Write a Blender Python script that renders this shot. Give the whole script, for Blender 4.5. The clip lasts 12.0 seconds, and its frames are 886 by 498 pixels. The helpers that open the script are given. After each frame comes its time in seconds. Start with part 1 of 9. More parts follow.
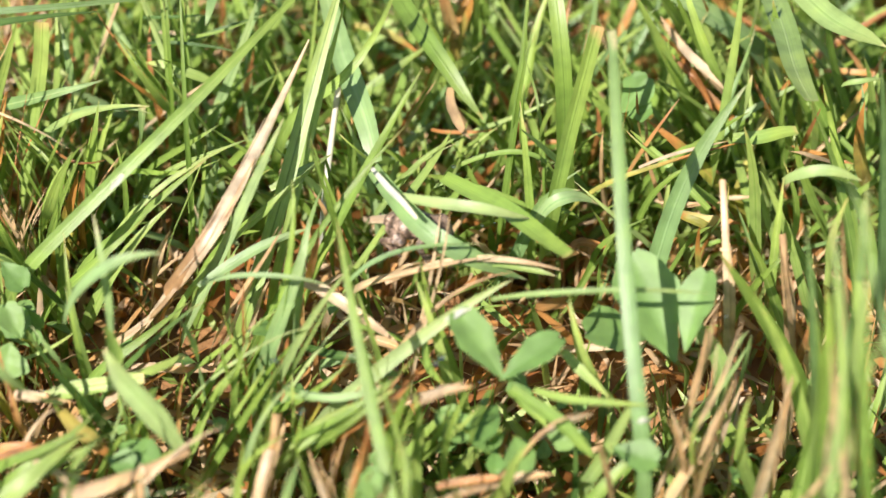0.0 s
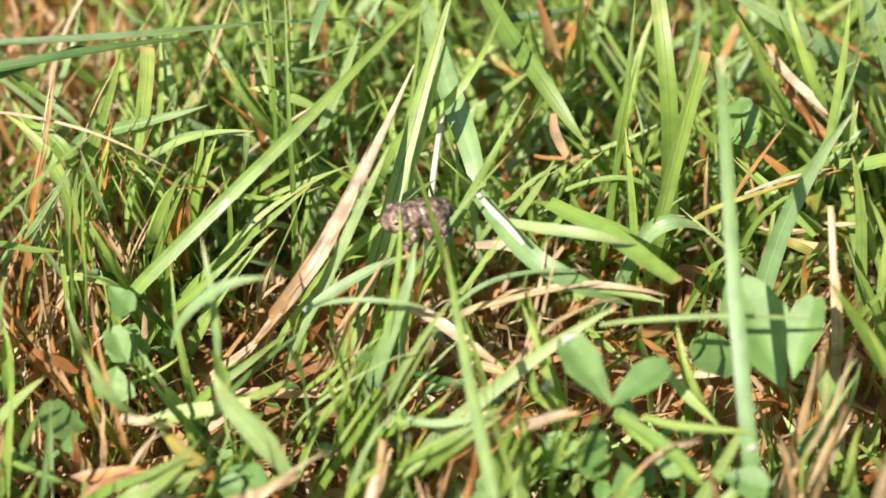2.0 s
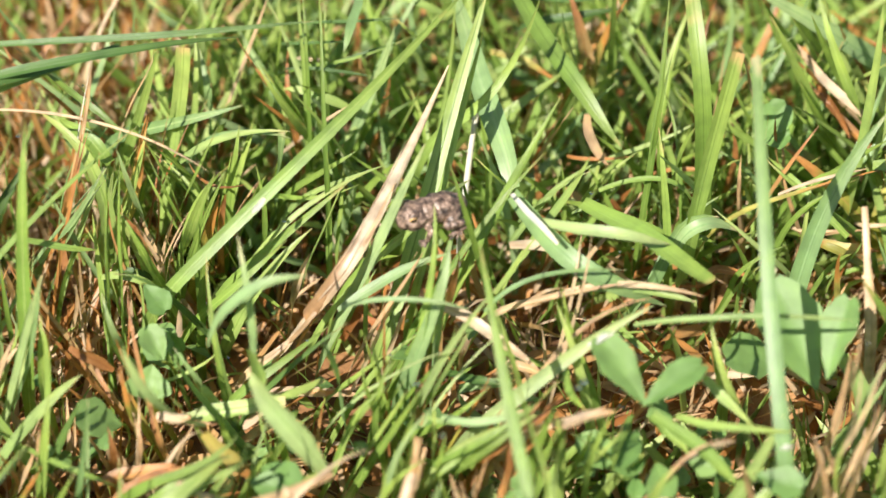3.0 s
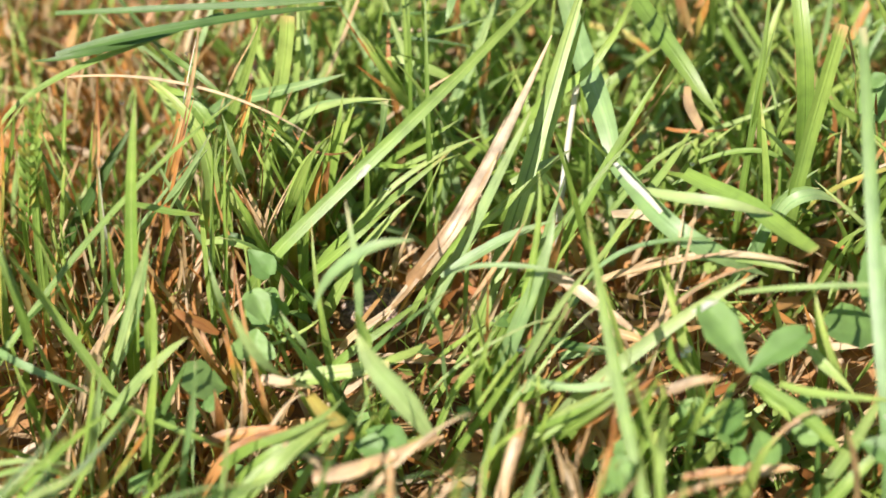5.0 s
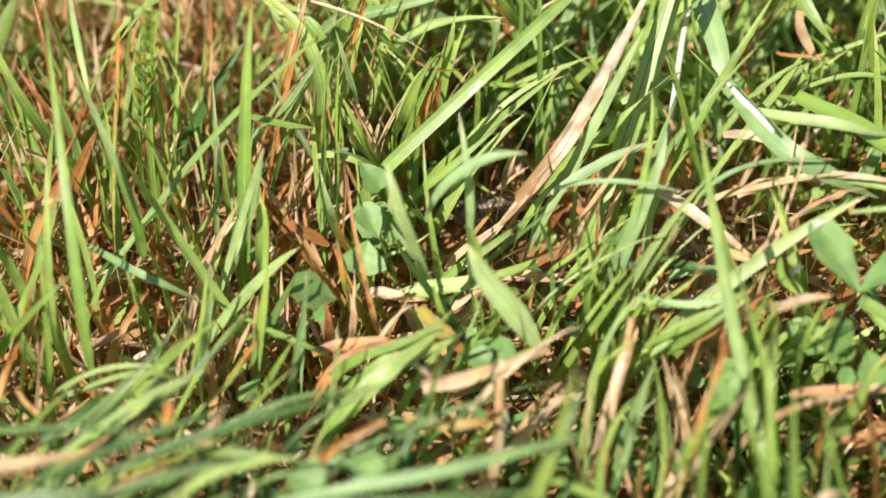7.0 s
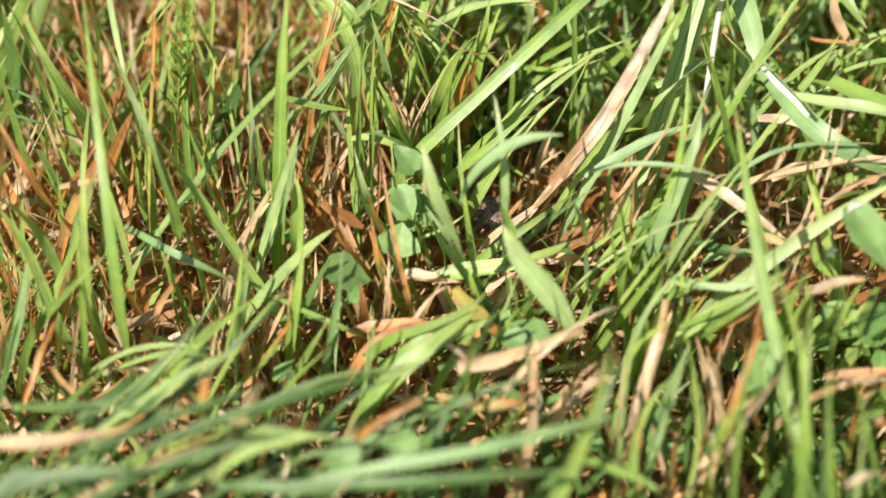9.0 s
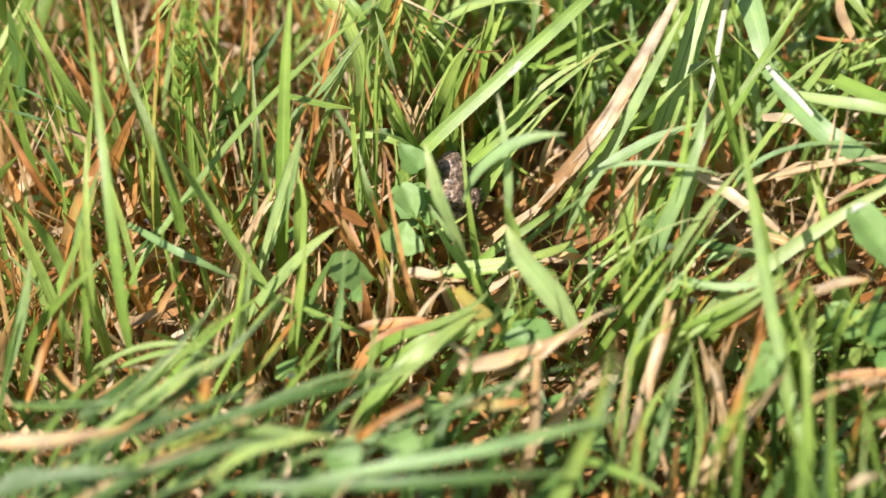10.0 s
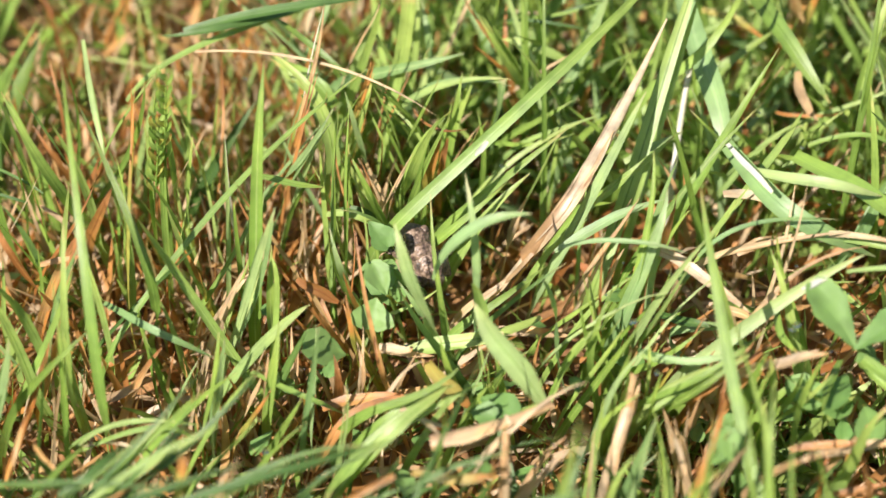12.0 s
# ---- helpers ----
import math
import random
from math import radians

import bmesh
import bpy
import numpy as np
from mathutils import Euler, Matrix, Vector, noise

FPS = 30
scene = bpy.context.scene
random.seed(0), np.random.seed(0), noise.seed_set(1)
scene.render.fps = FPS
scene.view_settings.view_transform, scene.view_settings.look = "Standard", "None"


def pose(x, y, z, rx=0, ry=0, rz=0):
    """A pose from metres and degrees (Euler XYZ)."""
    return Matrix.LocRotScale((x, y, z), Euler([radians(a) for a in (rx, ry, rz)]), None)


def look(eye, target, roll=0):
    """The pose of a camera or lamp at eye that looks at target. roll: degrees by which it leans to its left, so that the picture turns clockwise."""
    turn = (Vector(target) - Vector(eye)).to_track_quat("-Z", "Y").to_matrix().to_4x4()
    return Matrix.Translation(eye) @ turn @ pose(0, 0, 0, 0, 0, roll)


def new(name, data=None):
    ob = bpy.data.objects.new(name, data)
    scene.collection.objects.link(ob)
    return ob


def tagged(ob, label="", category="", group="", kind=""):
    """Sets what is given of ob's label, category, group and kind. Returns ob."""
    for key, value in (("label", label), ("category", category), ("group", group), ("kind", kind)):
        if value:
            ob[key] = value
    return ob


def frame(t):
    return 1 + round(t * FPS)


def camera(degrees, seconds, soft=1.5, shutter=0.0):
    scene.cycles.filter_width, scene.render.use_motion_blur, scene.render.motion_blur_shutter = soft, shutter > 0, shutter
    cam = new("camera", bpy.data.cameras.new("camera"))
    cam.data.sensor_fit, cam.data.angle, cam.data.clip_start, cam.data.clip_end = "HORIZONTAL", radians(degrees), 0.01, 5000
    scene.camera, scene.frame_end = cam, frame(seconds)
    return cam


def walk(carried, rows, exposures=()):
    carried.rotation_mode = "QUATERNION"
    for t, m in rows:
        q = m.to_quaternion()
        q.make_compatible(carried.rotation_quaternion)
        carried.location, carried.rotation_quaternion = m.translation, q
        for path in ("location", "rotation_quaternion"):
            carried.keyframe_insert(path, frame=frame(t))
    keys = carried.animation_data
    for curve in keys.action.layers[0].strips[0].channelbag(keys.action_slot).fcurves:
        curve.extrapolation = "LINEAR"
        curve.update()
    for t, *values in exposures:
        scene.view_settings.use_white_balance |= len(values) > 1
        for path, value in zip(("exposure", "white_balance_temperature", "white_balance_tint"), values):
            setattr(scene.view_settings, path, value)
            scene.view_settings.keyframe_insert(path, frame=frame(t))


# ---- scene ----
cam = camera(20, 12.0)
cam.data.dof.use_dof = True
cam.data.dof.focus_distance = 0.605
cam.data.dof.aperture_fstop = 10
walk(cam, [(t, look(eye, target, roll)) for t, eye, target, roll in [
    (0, (0.00257, -0.38542, 0.42154), (0.00268, 0.02809, 0.07426), 1.70),
    (0.5, (-0.00093, -0.38494, 0.42218), (-0.00401, 0.02931, 0.07579), 1.30),
    (0.7, (-0.00049, -0.38498, 0.42281), (-0.00786, 0.03072, 0.07824), 1.02),
    (1, (0.00016, -0.38503, 0.42375), (-0.01028, 0.03233, 0.08126), 0.61),
    (1.5, (-0.00238, -0.38572, 0.42255), (-0.01469, 0.03178, 0.08029), 0.55),
    (2, (-0.00470, -0.38520, 0.42012), (-0.02065, 0.03176, 0.07735), 0.48),
    (2.5, (-0.00545, -0.38701, 0.41991), (-0.02285, 0.03058, 0.07798), 0.46),
    (3, (-0.00742, -0.38762, 0.42043), (-0.02816, 0.02977, 0.07845), 0.23),
    (3.2, (-0.00629, -0.38839, 0.42117), (-0.02764, 0.02933, 0.07963), 0.11),
    (4.8, (-0.01087, -0.39081, 0.42239), (-0.04233, 0.02577, 0.08023), -0.55),
    (5, (-0.01759, -0.39499, 0.41803), (-0.05054, 0.02076, 0.07501), -0.23),
    (5.2, (-0.02110, -0.39788, 0.41585), (-0.06079, 0.01477, 0.06984), -0.14),
    (5.5, (-0.02637, -0.40222, 0.41257), (-0.06924, 0.01028, 0.06674), -0.01),
    (6, (-0.02439, -0.40194, 0.41269), (-0.07105, 0.00802, 0.06433), -0.49),
    (6.5, (-0.02241, -0.40387, 0.41365), (-0.07146, 0.00516, 0.06453), -0.75),
    (7, (-0.02324, -0.40338, 0.41237), (-0.07329, 0.00465, 0.06222), -0.73),
    (7.2, (-0.02385, -0.40458, 0.41252), (-0.07512, 0.00352, 0.06263), -0.83),
    (8.8, (-0.02503, -0.40647, 0.41083), (-0.08083, 0.00008, 0.05982), -0.90),
    (9, (-0.02518, -0.40671, 0.41062), (-0.08037, 0.00024, 0.05997), -0.91),
    (9.5, (-0.02447, -0.40681, 0.41055), (-0.08081, -0.00006, 0.05986), -1.08),
    (10, (-0.02314, -0.40476, 0.41143), (-0.08101, 0.00060, 0.05939), -1.02),
    (10.2, (-0.02300, -0.40488, 0.41244), (-0.07620, 0.00191, 0.06134), -0.84),
    (10.5, (-0.02278, -0.40506, 0.41396), (-0.07301, 0.00436, 0.06546), -0.58),
    (11, (-0.02370, -0.40485, 0.41575), (-0.07239, 0.00662, 0.06946), -0.66),
    (11.5, (-0.02188, -0.40530, 0.41817), (-0.07284, 0.00653, 0.07263), -1.11),
    (11.7, (-0.02227, -0.40766, 0.42078), (-0.07255, 0.00437, 0.07538), -0.97),
    (12, (-0.02286, -0.41119, 0.42470), (-0.07433, 0.00205, 0.08093), -0.77),
]])

# world, sun and exposure
world = bpy.data.worlds.new("sky")
scene.world = world
world.use_nodes = True
wn = world.node_tree.nodes
sky = wn.new("ShaderNodeTexSky")
sky.sky_type = "NISHITA"
sky.sun_disc = False
sky.sun_elevation = radians(44)
sky.sun_rotation = radians(-145)
wn["Background"].inputs["Strength"].default_value = 0.061
world.node_tree.links.new(sky.outputs["Color"], wn["Background"].inputs["Color"])

SUN_AT = Vector((-math.sin(radians(145)) * math.cos(radians(44)), math.cos(radians(145)) * math.cos(radians(44)), math.sin(radians(44))))
sun_data = bpy.data.lights.new("sun", "SUN")
sun_data.energy = 4.6
sun_data.angle = radians(0.5)
sun_data.color = (1.0, 0.915, 0.835)
sun = new("sun", sun_data)
sun.matrix_world = look(SUN_AT * 3, (0, 0, 0))
scene.view_settings.exposure = 1.25

MM = 0.001


# ---- materials ----
def nodes_of(name):
    mat = bpy.data.materials.new(name)
    mat.use_nodes = True
    nt = mat.node_tree
    nt.nodes.clear()
    return mat, nt, nt.nodes, nt.links


def ramp(nodes, stops):
    r = nodes.new("ShaderNodeValToRGB")
    el = r.color_ramp.elements
    while len(el) < len(stops):
        el.new(0.5)
    for e, (p, c) in zip(el, stops):
        e.position, e.color = p, (*c, 1)
    return r


def leaf_material(name, tones, dry, islands, through_part=0.40, rough=0.40, veins=16.0, dry_from=1.0, spots=0.25, soft=0.12):
    """A thin leaf: tones vary from leaf to leaf, the end dries out, veins run lengthwise, and light shines through."""
    mat, nt, N, L = nodes_of(name)
    out = N.new("ShaderNodeOutputMaterial")
    uv = N.new("ShaderNodeUVMap")
    uv.uv_map = "uv"
    sep = N.new("ShaderNodeSeparateXYZ")
    L.new(uv.outputs["UV"], sep.inputs[0])
    if islands:
        rnd = N.new("ShaderNodeNewGeometry").outputs["Random Per Island"]
    else:
        rnd = N.new("ShaderNodeObjectInfo").outputs["Random"]
    base = ramp(N, [(i / max(1, len(tones) - 1), c) for i, c in enumerate(tones)])
    L.new(rnd, base.inputs[0])
    tc = N.new("ShaderNodeTexCoord")
    blotch = N.new("ShaderNodeTexNoise")
    blotch.inputs["Scale"].default_value = 160
    blotch.inputs["Detail"].default_value = 4
    L.new(tc.outputs["Object"], blotch.inputs["Vector"])
    # dry end, with an uneven edge
    add = N.new("ShaderNodeMath")
    add.operation = "MULTIPLY_ADD"
    add.inputs[1].default_value = 0.35
    L.new(blotch.outputs["Fac"], add.inputs[0])
    L.new(sep.outputs["Y"], add.inputs[2])
    end = N.new("ShaderNodeMapRange")
    end.inputs["From Min"].default_value = dry_from + 0.12
    end.inputs["From Max"].default_value = dry_from + 0.12 + soft
    L.new(add.outputs[0], end.inputs["Value"])
    m1 = N.new("ShaderNodeMixRGB")
    m1.inputs["Color2"].default_value = (*dry, 1)
    L.new(end.outputs[0], m1.inputs["Fac"])
    L.new(base.outputs["Color"], m1.inputs["Color1"])
    # blotches of lighter and darker tissue
    bl = ramp(N, [(0.3, (1 - spots,) * 3), (0.55, (1, 1, 1)), (0.8, (1 + spots * 0.6, 1 + spots * 0.5, 1.0))])
    L.new(blotch.outputs["Fac"], bl.inputs[0])
    m2 = N.new("ShaderNodeMixRGB")
    m2.blend_type = "MULTIPLY"
    m2.inputs["Fac"].default_value = 1
    L.new(m1.outputs[0], m2.inputs["Color1"])
    L.new(bl.outputs["Color"], m2.inputs["Color2"])
    # veins: fine streaks along the leaf
    scl = N.new("ShaderNodeVectorMath")
    scl.operation = "MULTIPLY"
    scl.inputs[1].default_value = (veins, 1.3, 1)
    L.new(uv.outputs["UV"], scl.inputs[0])
    shift = N.new("ShaderNodeVectorMath")
    shift.operation = "ADD"
    L.new(scl.outputs[0], shift.inputs[0])
    far = N.new("ShaderNodeMath")
    far.operation = "MULTIPLY"
    far.inputs[1].default_value = 300
    L.new(rnd, far.inputs[0])
    L.new(far.outputs[0], shift.inputs[1])
    si = N.new("ShaderNodeTexNoise")
    si.inputs["Scale"].default_value = 1.0
    si.inputs["Detail"].default_value = 3
    L.new(shift.outputs[0], si.inputs["Vector"])
    vr = N.new("ShaderNodeMapRange")
    vr.inputs["From Min"].default_value = 0.25
    vr.inputs["From Max"].default_value = 0.75
    vr.inputs["To Min"].default_value = 0.88
    vr.inputs["To Max"].default_value = 1.1
    L.new(si.outputs["Fac"], vr.inputs["Value"])
    m3 = N.new("ShaderNodeMixRGB")
    m3.blend_type = "MULTIPLY"
    m3.inputs["Fac"].default_value = 1
    L.new(m2.outputs[0], m3.inputs["Color1"])
    L.new(vr.outputs[0], m3.inputs["Color2"])
    if veins > 5:
        # darker margins that paint in rounding shade; a paler, yellower sheath at the foot
        rim_shade = ramp(N, [(0.0, (0.9, 0.91, 0.9)), (0.22, (1, 1, 1)), (0.5, (1.08, 1.08, 1.12)), (0.78, (1, 1, 1)), (1.0, (0.9, 0.91, 0.9))])
        L.new(sep.outputs["X"], rim_shade.inputs[0])
        run = ramp(N, [(0.0, (1.16, 1.06, 1.05)), (0.3, (1.0, 1.0, 1.02)), (0.75, (0.97, 1.0, 1.02)), (1.0, (1.06, 1.0, 0.95))])
        L.new(add.outputs[0], run.inputs[0])
        for tint in (rim_shade, run):
            m4 = N.new("ShaderNodeMixRGB")
            m4.blend_type = "MULTIPLY"
            m4.inputs["Fac"].default_value = 1
            L.new(m3.outputs[0], m4.inputs["Color1"])
            L.new(tint.outputs["Color"], m4.inputs["Color2"])
            m3 = m4
    bump = N.new("ShaderNodeBump")
    bump.inputs["Strength"].default_value = 0.5
    bump.inputs["Distance"].default_value = 0.0002
    L.new(si.outputs["Fac"], bump.inputs["Height"])
    pb = N.new("ShaderNodeBsdfPrincipled")
    pb.inputs["Roughness"].default_value = rough
    pb.inputs["Specular IOR Level"].default_value = 0.55
    L.new(m3.outputs[0], pb.inputs["Base Color"])
    L.new(bump.outputs[0], pb.inputs["Normal"])
    tr = N.new("ShaderNodeBsdfTranslucent")
    warm = N.new("ShaderNodeMixRGB")
    warm.blend_type = "MULTIPLY"
    warm.inputs["Fac"].default_value = 1
    warm.inputs["Color2"].default_value = (1.06, 1.12, 0.6, 1)
    L.new(m3.outputs[0], warm.inputs["Color1"])
    L.new(warm.outputs[0], tr.inputs["Color"])
    mix = N.new("ShaderNodeMixShader")
    mix.inputs[0].default_value = through_part
    L.new(pb.outputs[0], mix.inputs[1])
    L.new(tr.outputs[0], mix.inputs[2])
    L.new(mix.outputs[0], out.inputs["Surface"])
    return mat


TONES = {
    "green": ([(0.135, 0.212, 0.036), (0.19, 0.297, 0.055), (0.253, 0.371, 0.083), (0.32, 0.421, 0.12)], (0.45, 0.33, 0.15)),
    # dark green with the shade of front and low blades put in
    "deep_shaded": ([(0.06, 0.12, 0.026), (0.09, 0.17, 0.04), (0.13, 0.22, 0.06)], (0.40, 0.30, 0.13)),
    "lime": ([(0.22, 0.343, 0.062), (0.297, 0.422, 0.093), (0.378, 0.482, 0.145)], (0.55, 0.38, 0.18)),
    "pale": ([(0.26, 0.37, 0.11), (0.32, 0.43, 0.15), (0.37, 0.47, 0.19)], (0.55, 0.42, 0.28)),
    "blue": ([(0.175, 0.29, 0.10), (0.245, 0.37, 0.145), (0.32, 0.435, 0.19)], (0.5, 0.42, 0.28)),
    "straw": ([(0.45, 0.29, 0.15), (0.56, 0.40, 0.23), (0.66, 0.515, 0.355)], (0.42, 0.26, 0.13)),
    # tan foot carries the shade on the stem's lower half; upper end lit cream
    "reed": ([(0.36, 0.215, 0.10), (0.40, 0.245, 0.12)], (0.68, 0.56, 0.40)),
    # bleached scraps; also used for sun glints on two living blades
    "white": ([(0.55, 0.54, 0.45), (0.64, 0.62, 0.54)], (0.7, 0.64, 0.5)),
    "brown": ([(0.31, 0.12, 0.034), (0.49, 0.24, 0.074), (0.61, 0.40, 0.18)], (0.42, 0.20, 0.08)),
    "olive": ([(0.36, 0.34, 0.06), (0.44, 0.42, 0.10), (0.42, 0.30, 0.08)], (0.45, 0.22, 0.06)),
    "clover": ([(0.135, 0.255, 0.065), (0.175, 0.305, 0.085), (0.22, 0.35, 0.105)], (0.19, 0.36, 0.11)),
}
# low start on the reed, where its painted shade gives way to cream
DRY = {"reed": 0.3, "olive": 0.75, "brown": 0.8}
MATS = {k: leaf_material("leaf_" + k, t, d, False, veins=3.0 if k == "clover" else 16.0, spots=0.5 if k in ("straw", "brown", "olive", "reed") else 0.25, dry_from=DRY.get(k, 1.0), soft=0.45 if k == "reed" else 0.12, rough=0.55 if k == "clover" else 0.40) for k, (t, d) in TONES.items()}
STUFF = {k: leaf_material("turf_" + k, TONES[k][0], TONES[k][1], True) for k in ("green", "lime", "blue", "straw", "brown", "deep_shaded", "clover")}


def soil_material():
    mat, nt, N, L = nodes_of("soil")
    out = N.new("ShaderNodeOutputMaterial")
    pb = N.new("ShaderNodeBsdfPrincipled")
    pb.inputs["Roughness"].default_value = 0.9
    tc = N.new("ShaderNodeTexCoord")
    n1 = N.new("ShaderNodeTexNoise")
    n1.inputs["Scale"].default_value = 60
    n1.inputs["Detail"].default_value = 8
    n2 = N.new("ShaderNodeTexNoise")
    n2.inputs["Scale"].default_value = 700
    n2.inputs["Detail"].default_value = 5
    for n in (n1, n2):
        L.new(tc.outputs["Object"], n.inputs["Vector"])
    r = ramp(N, [(0.3, (0.09, 0.042, 0.016)), (0.5, (0.23, 0.115, 0.043)), (0.7, (0.39, 0.21, 0.083))])
    L.new(n1.outputs["Fac"], r.inputs[0])
    # lawn beyond the tufts
    dist = N.new("ShaderNodeVectorMath")
    dist.operation = "LENGTH"
    L.new(tc.outputs["Object"], dist.inputs[0])
    mr = N.new("ShaderNodeMapRange")
    mr.inputs["From Min"].default_value = 0.3
    mr.inputs["From Max"].default_value = 0.7
    L.new(dist.outputs["Value"], mr.inputs["Value"])
    r2 = ramp(N, [(0.35, (0.07, 0.10, 0.025)), (0.5, (0.10, 0.16, 0.035)), (0.7, (0.17, 0.22, 0.06))])
    patch = N.new("ShaderNodeTexNoise")
    patch.inputs["Scale"].default_value = 5
    patch.inputs["Detail"].default_value = 6
    L.new(tc.outputs["Object"], patch.inputs["Vector"])
    both = N.new("ShaderNodeMath")
    both.operation = "MULTIPLY_ADD"
    both.inputs[1].default_value = 0.8
    L.new(patch.outputs["Fac"], both.inputs[0])
    half = N.new("ShaderNodeMath")
    half.operation = "MULTIPLY"
    half.inputs[1].default_value = 0.3
    L.new(n2.outputs["Fac"], half.inputs[0])
    L.new(half.outputs[0], both.inputs[2])
    L.new(both.outputs[0], r2.inputs[0])
    mx = N.new("ShaderNodeMixRGB")
    L.new(mr.outputs[0], mx.inputs["Fac"])
    L.new(r.outputs["Color"], mx.inputs["Color1"])
    L.new(r2.outputs["Color"], mx.inputs["Color2"])
    L.new(mx.outputs[0], pb.inputs["Base Color"])
    bp = N.new("ShaderNodeBump")
    bp.inputs["Strength"].default_value = 0.8
    bp.inputs["Distance"].default_value = 0.001
    L.new(n2.outputs["Fac"], bp.inputs["Height"])
    L.new(bp.outputs[0], pb.inputs["Normal"])
    L.new(pb.outputs[0], out.inputs["Surface"])
    return mat


def skin_material():
    """Toad skin: grey-brown with pinkish warts and dark blotches, moist."""
    mat, nt, N, L = nodes_of("toad_skin")
    out = N.new("ShaderNodeOutputMaterial")
    pb = N.new("ShaderNodeBsdfPrincipled")
    pb.inputs["Roughness"].default_value = 0.45
    tc = N.new("ShaderNodeTexCoord")
    n1 = N.new("ShaderNodeTexNoise")
    n1.inputs["Scale"].default_value = 620
    n1.inputs["Detail"].default_value = 6
    n1.inputs["Roughness"].default_value = 0.65
    v = N.new("ShaderNodeTexVoronoi")
    v.inputs["Scale"].default_value = 900
    for n in (n1, v):
        L.new(tc.outputs["Object"], n.inputs["Vector"])
    r = ramp(N, [(0.36, (0.014, 0.009, 0.006)), (0.45, (0.08, 0.053, 0.038)), (0.55, (0.172, 0.117, 0.083)), (0.68, (0.38, 0.272, 0.205))])
    L.new(n1.outputs["Fac"], r.inputs[0])
    L.new(r.outputs["Color"], pb.inputs["Base Color"])
    bp = N.new("ShaderNodeBump")
    bp.inputs["Strength"].default_value = 0.7
    bp.inputs["Distance"].default_value = 0.0004
    bp.invert = True
    L.new(v.outputs["Distance"], bp.inputs["Height"])
    L.new(bp.outputs[0], pb.inputs["Normal"])
    L.new(pb.outputs[0], out.inputs["Surface"])
    return mat


def plain_material(name, colour, rough, spots=0.2, scale=800):
    mat, nt, N, L = nodes_of(name)
    out = N.new("ShaderNodeOutputMaterial")
    pb = N.new("ShaderNodeBsdfPrincipled")
    pb.inputs["Roughness"].default_value = rough
    tc = N.new("ShaderNodeTexCoord")
    n = N.new("ShaderNodeTexNoise")
    n.inputs["Scale"].default_value = scale
    L.new(tc.outputs["Object"], n.inputs["Vector"])
    r = ramp(N, [(0.35, tuple(c * (1 - spots) for c in colour)), (0.65, tuple(min(1, c * (1 + spots)) for c in colour))])
    L.new(n.outputs["Fac"], r.inputs[0])
    L.new(r.outputs["Color"], pb.inputs["Base Color"])
    L.new(pb.outputs[0], out.inputs["Surface"])
    return mat


SOIL, SKIN = soil_material(), skin_material()


def water_material():
    mat, nt, N, L = nodes_of("water")
    out = N.new("ShaderNodeOutputMaterial")
    pb = N.new("ShaderNodeBsdfPrincipled")
    pb.inputs["Roughness"].default_value = 0.0
    pb.inputs["IOR"].default_value = 1.33
    pb.inputs["Transmission Weight"].default_value = 1.0
    L.new(pb.outputs[0], out.inputs["Surface"])
    return mat


WATER = water_material()
EYE_BLACK = plain_material("eye_black", (0.008, 0.006, 0.005), 0.06)
EYE_GOLD = plain_material("eye_gold", (0.42, 0.26, 0.10), 0.25, 0.4, 3000)


# ---- ground ----
def ground_height(x, y):
    p = Vector((x, y, 0))
    fade = 1 / (1 + (x * x + y * y) * 0.2)
    return fade * (0.004 * noise.noise(p * 28) + 0.0018 * noise.noise(p * 95)) - 0.004


def ground():
    n = 150
    line = [math.copysign(math.expm1(abs(k / n) * 7.9) * 0.105, k) for k in range(-n, n + 1)]
    m = len(line)
    verts = [(x, y, ground_height(x, y)) for y in line for x in line]
    faces = [(i * m + j, i * m + j + 1, (i + 1) * m + j + 1, (i + 1) * m + j) for i in range(m - 1) for j in range(m - 1)]
    me = bpy.data.meshes.new("ground")
    me.from_pydata(verts, [], faces)
    me.materials.append(SOIL)
    me.polygons.foreach_set("use_smooth", [True] * len(faces))
    return tagged(new("ground", me), "dark brown crumbly soil under the lawn", "ground", kind="structure")


ground()


# ---- leaves ----
def spine(b, m, t, k, root=None):
    """The point at k on the curve that rises from root to b, passes m half way on and ends at t."""
    c = m * 2 - (b + t) * 0.5
    q = 0.0
    if root is not None:
        low = (b - root).length
        q = low / (low + (m - b).length + (t - m).length)
        if k < q:
            e = k / q
            bend = b - (c - b).normalized() * low * 0.45
            return root * (1 - e) ** 2 + bend * (2 * e * (1 - e)) + b * e * e
        k = (k - q) / (1 - q)
    return b * (1 - k) ** 2 + c * (2 * k * (1 - k)) + t * k * k


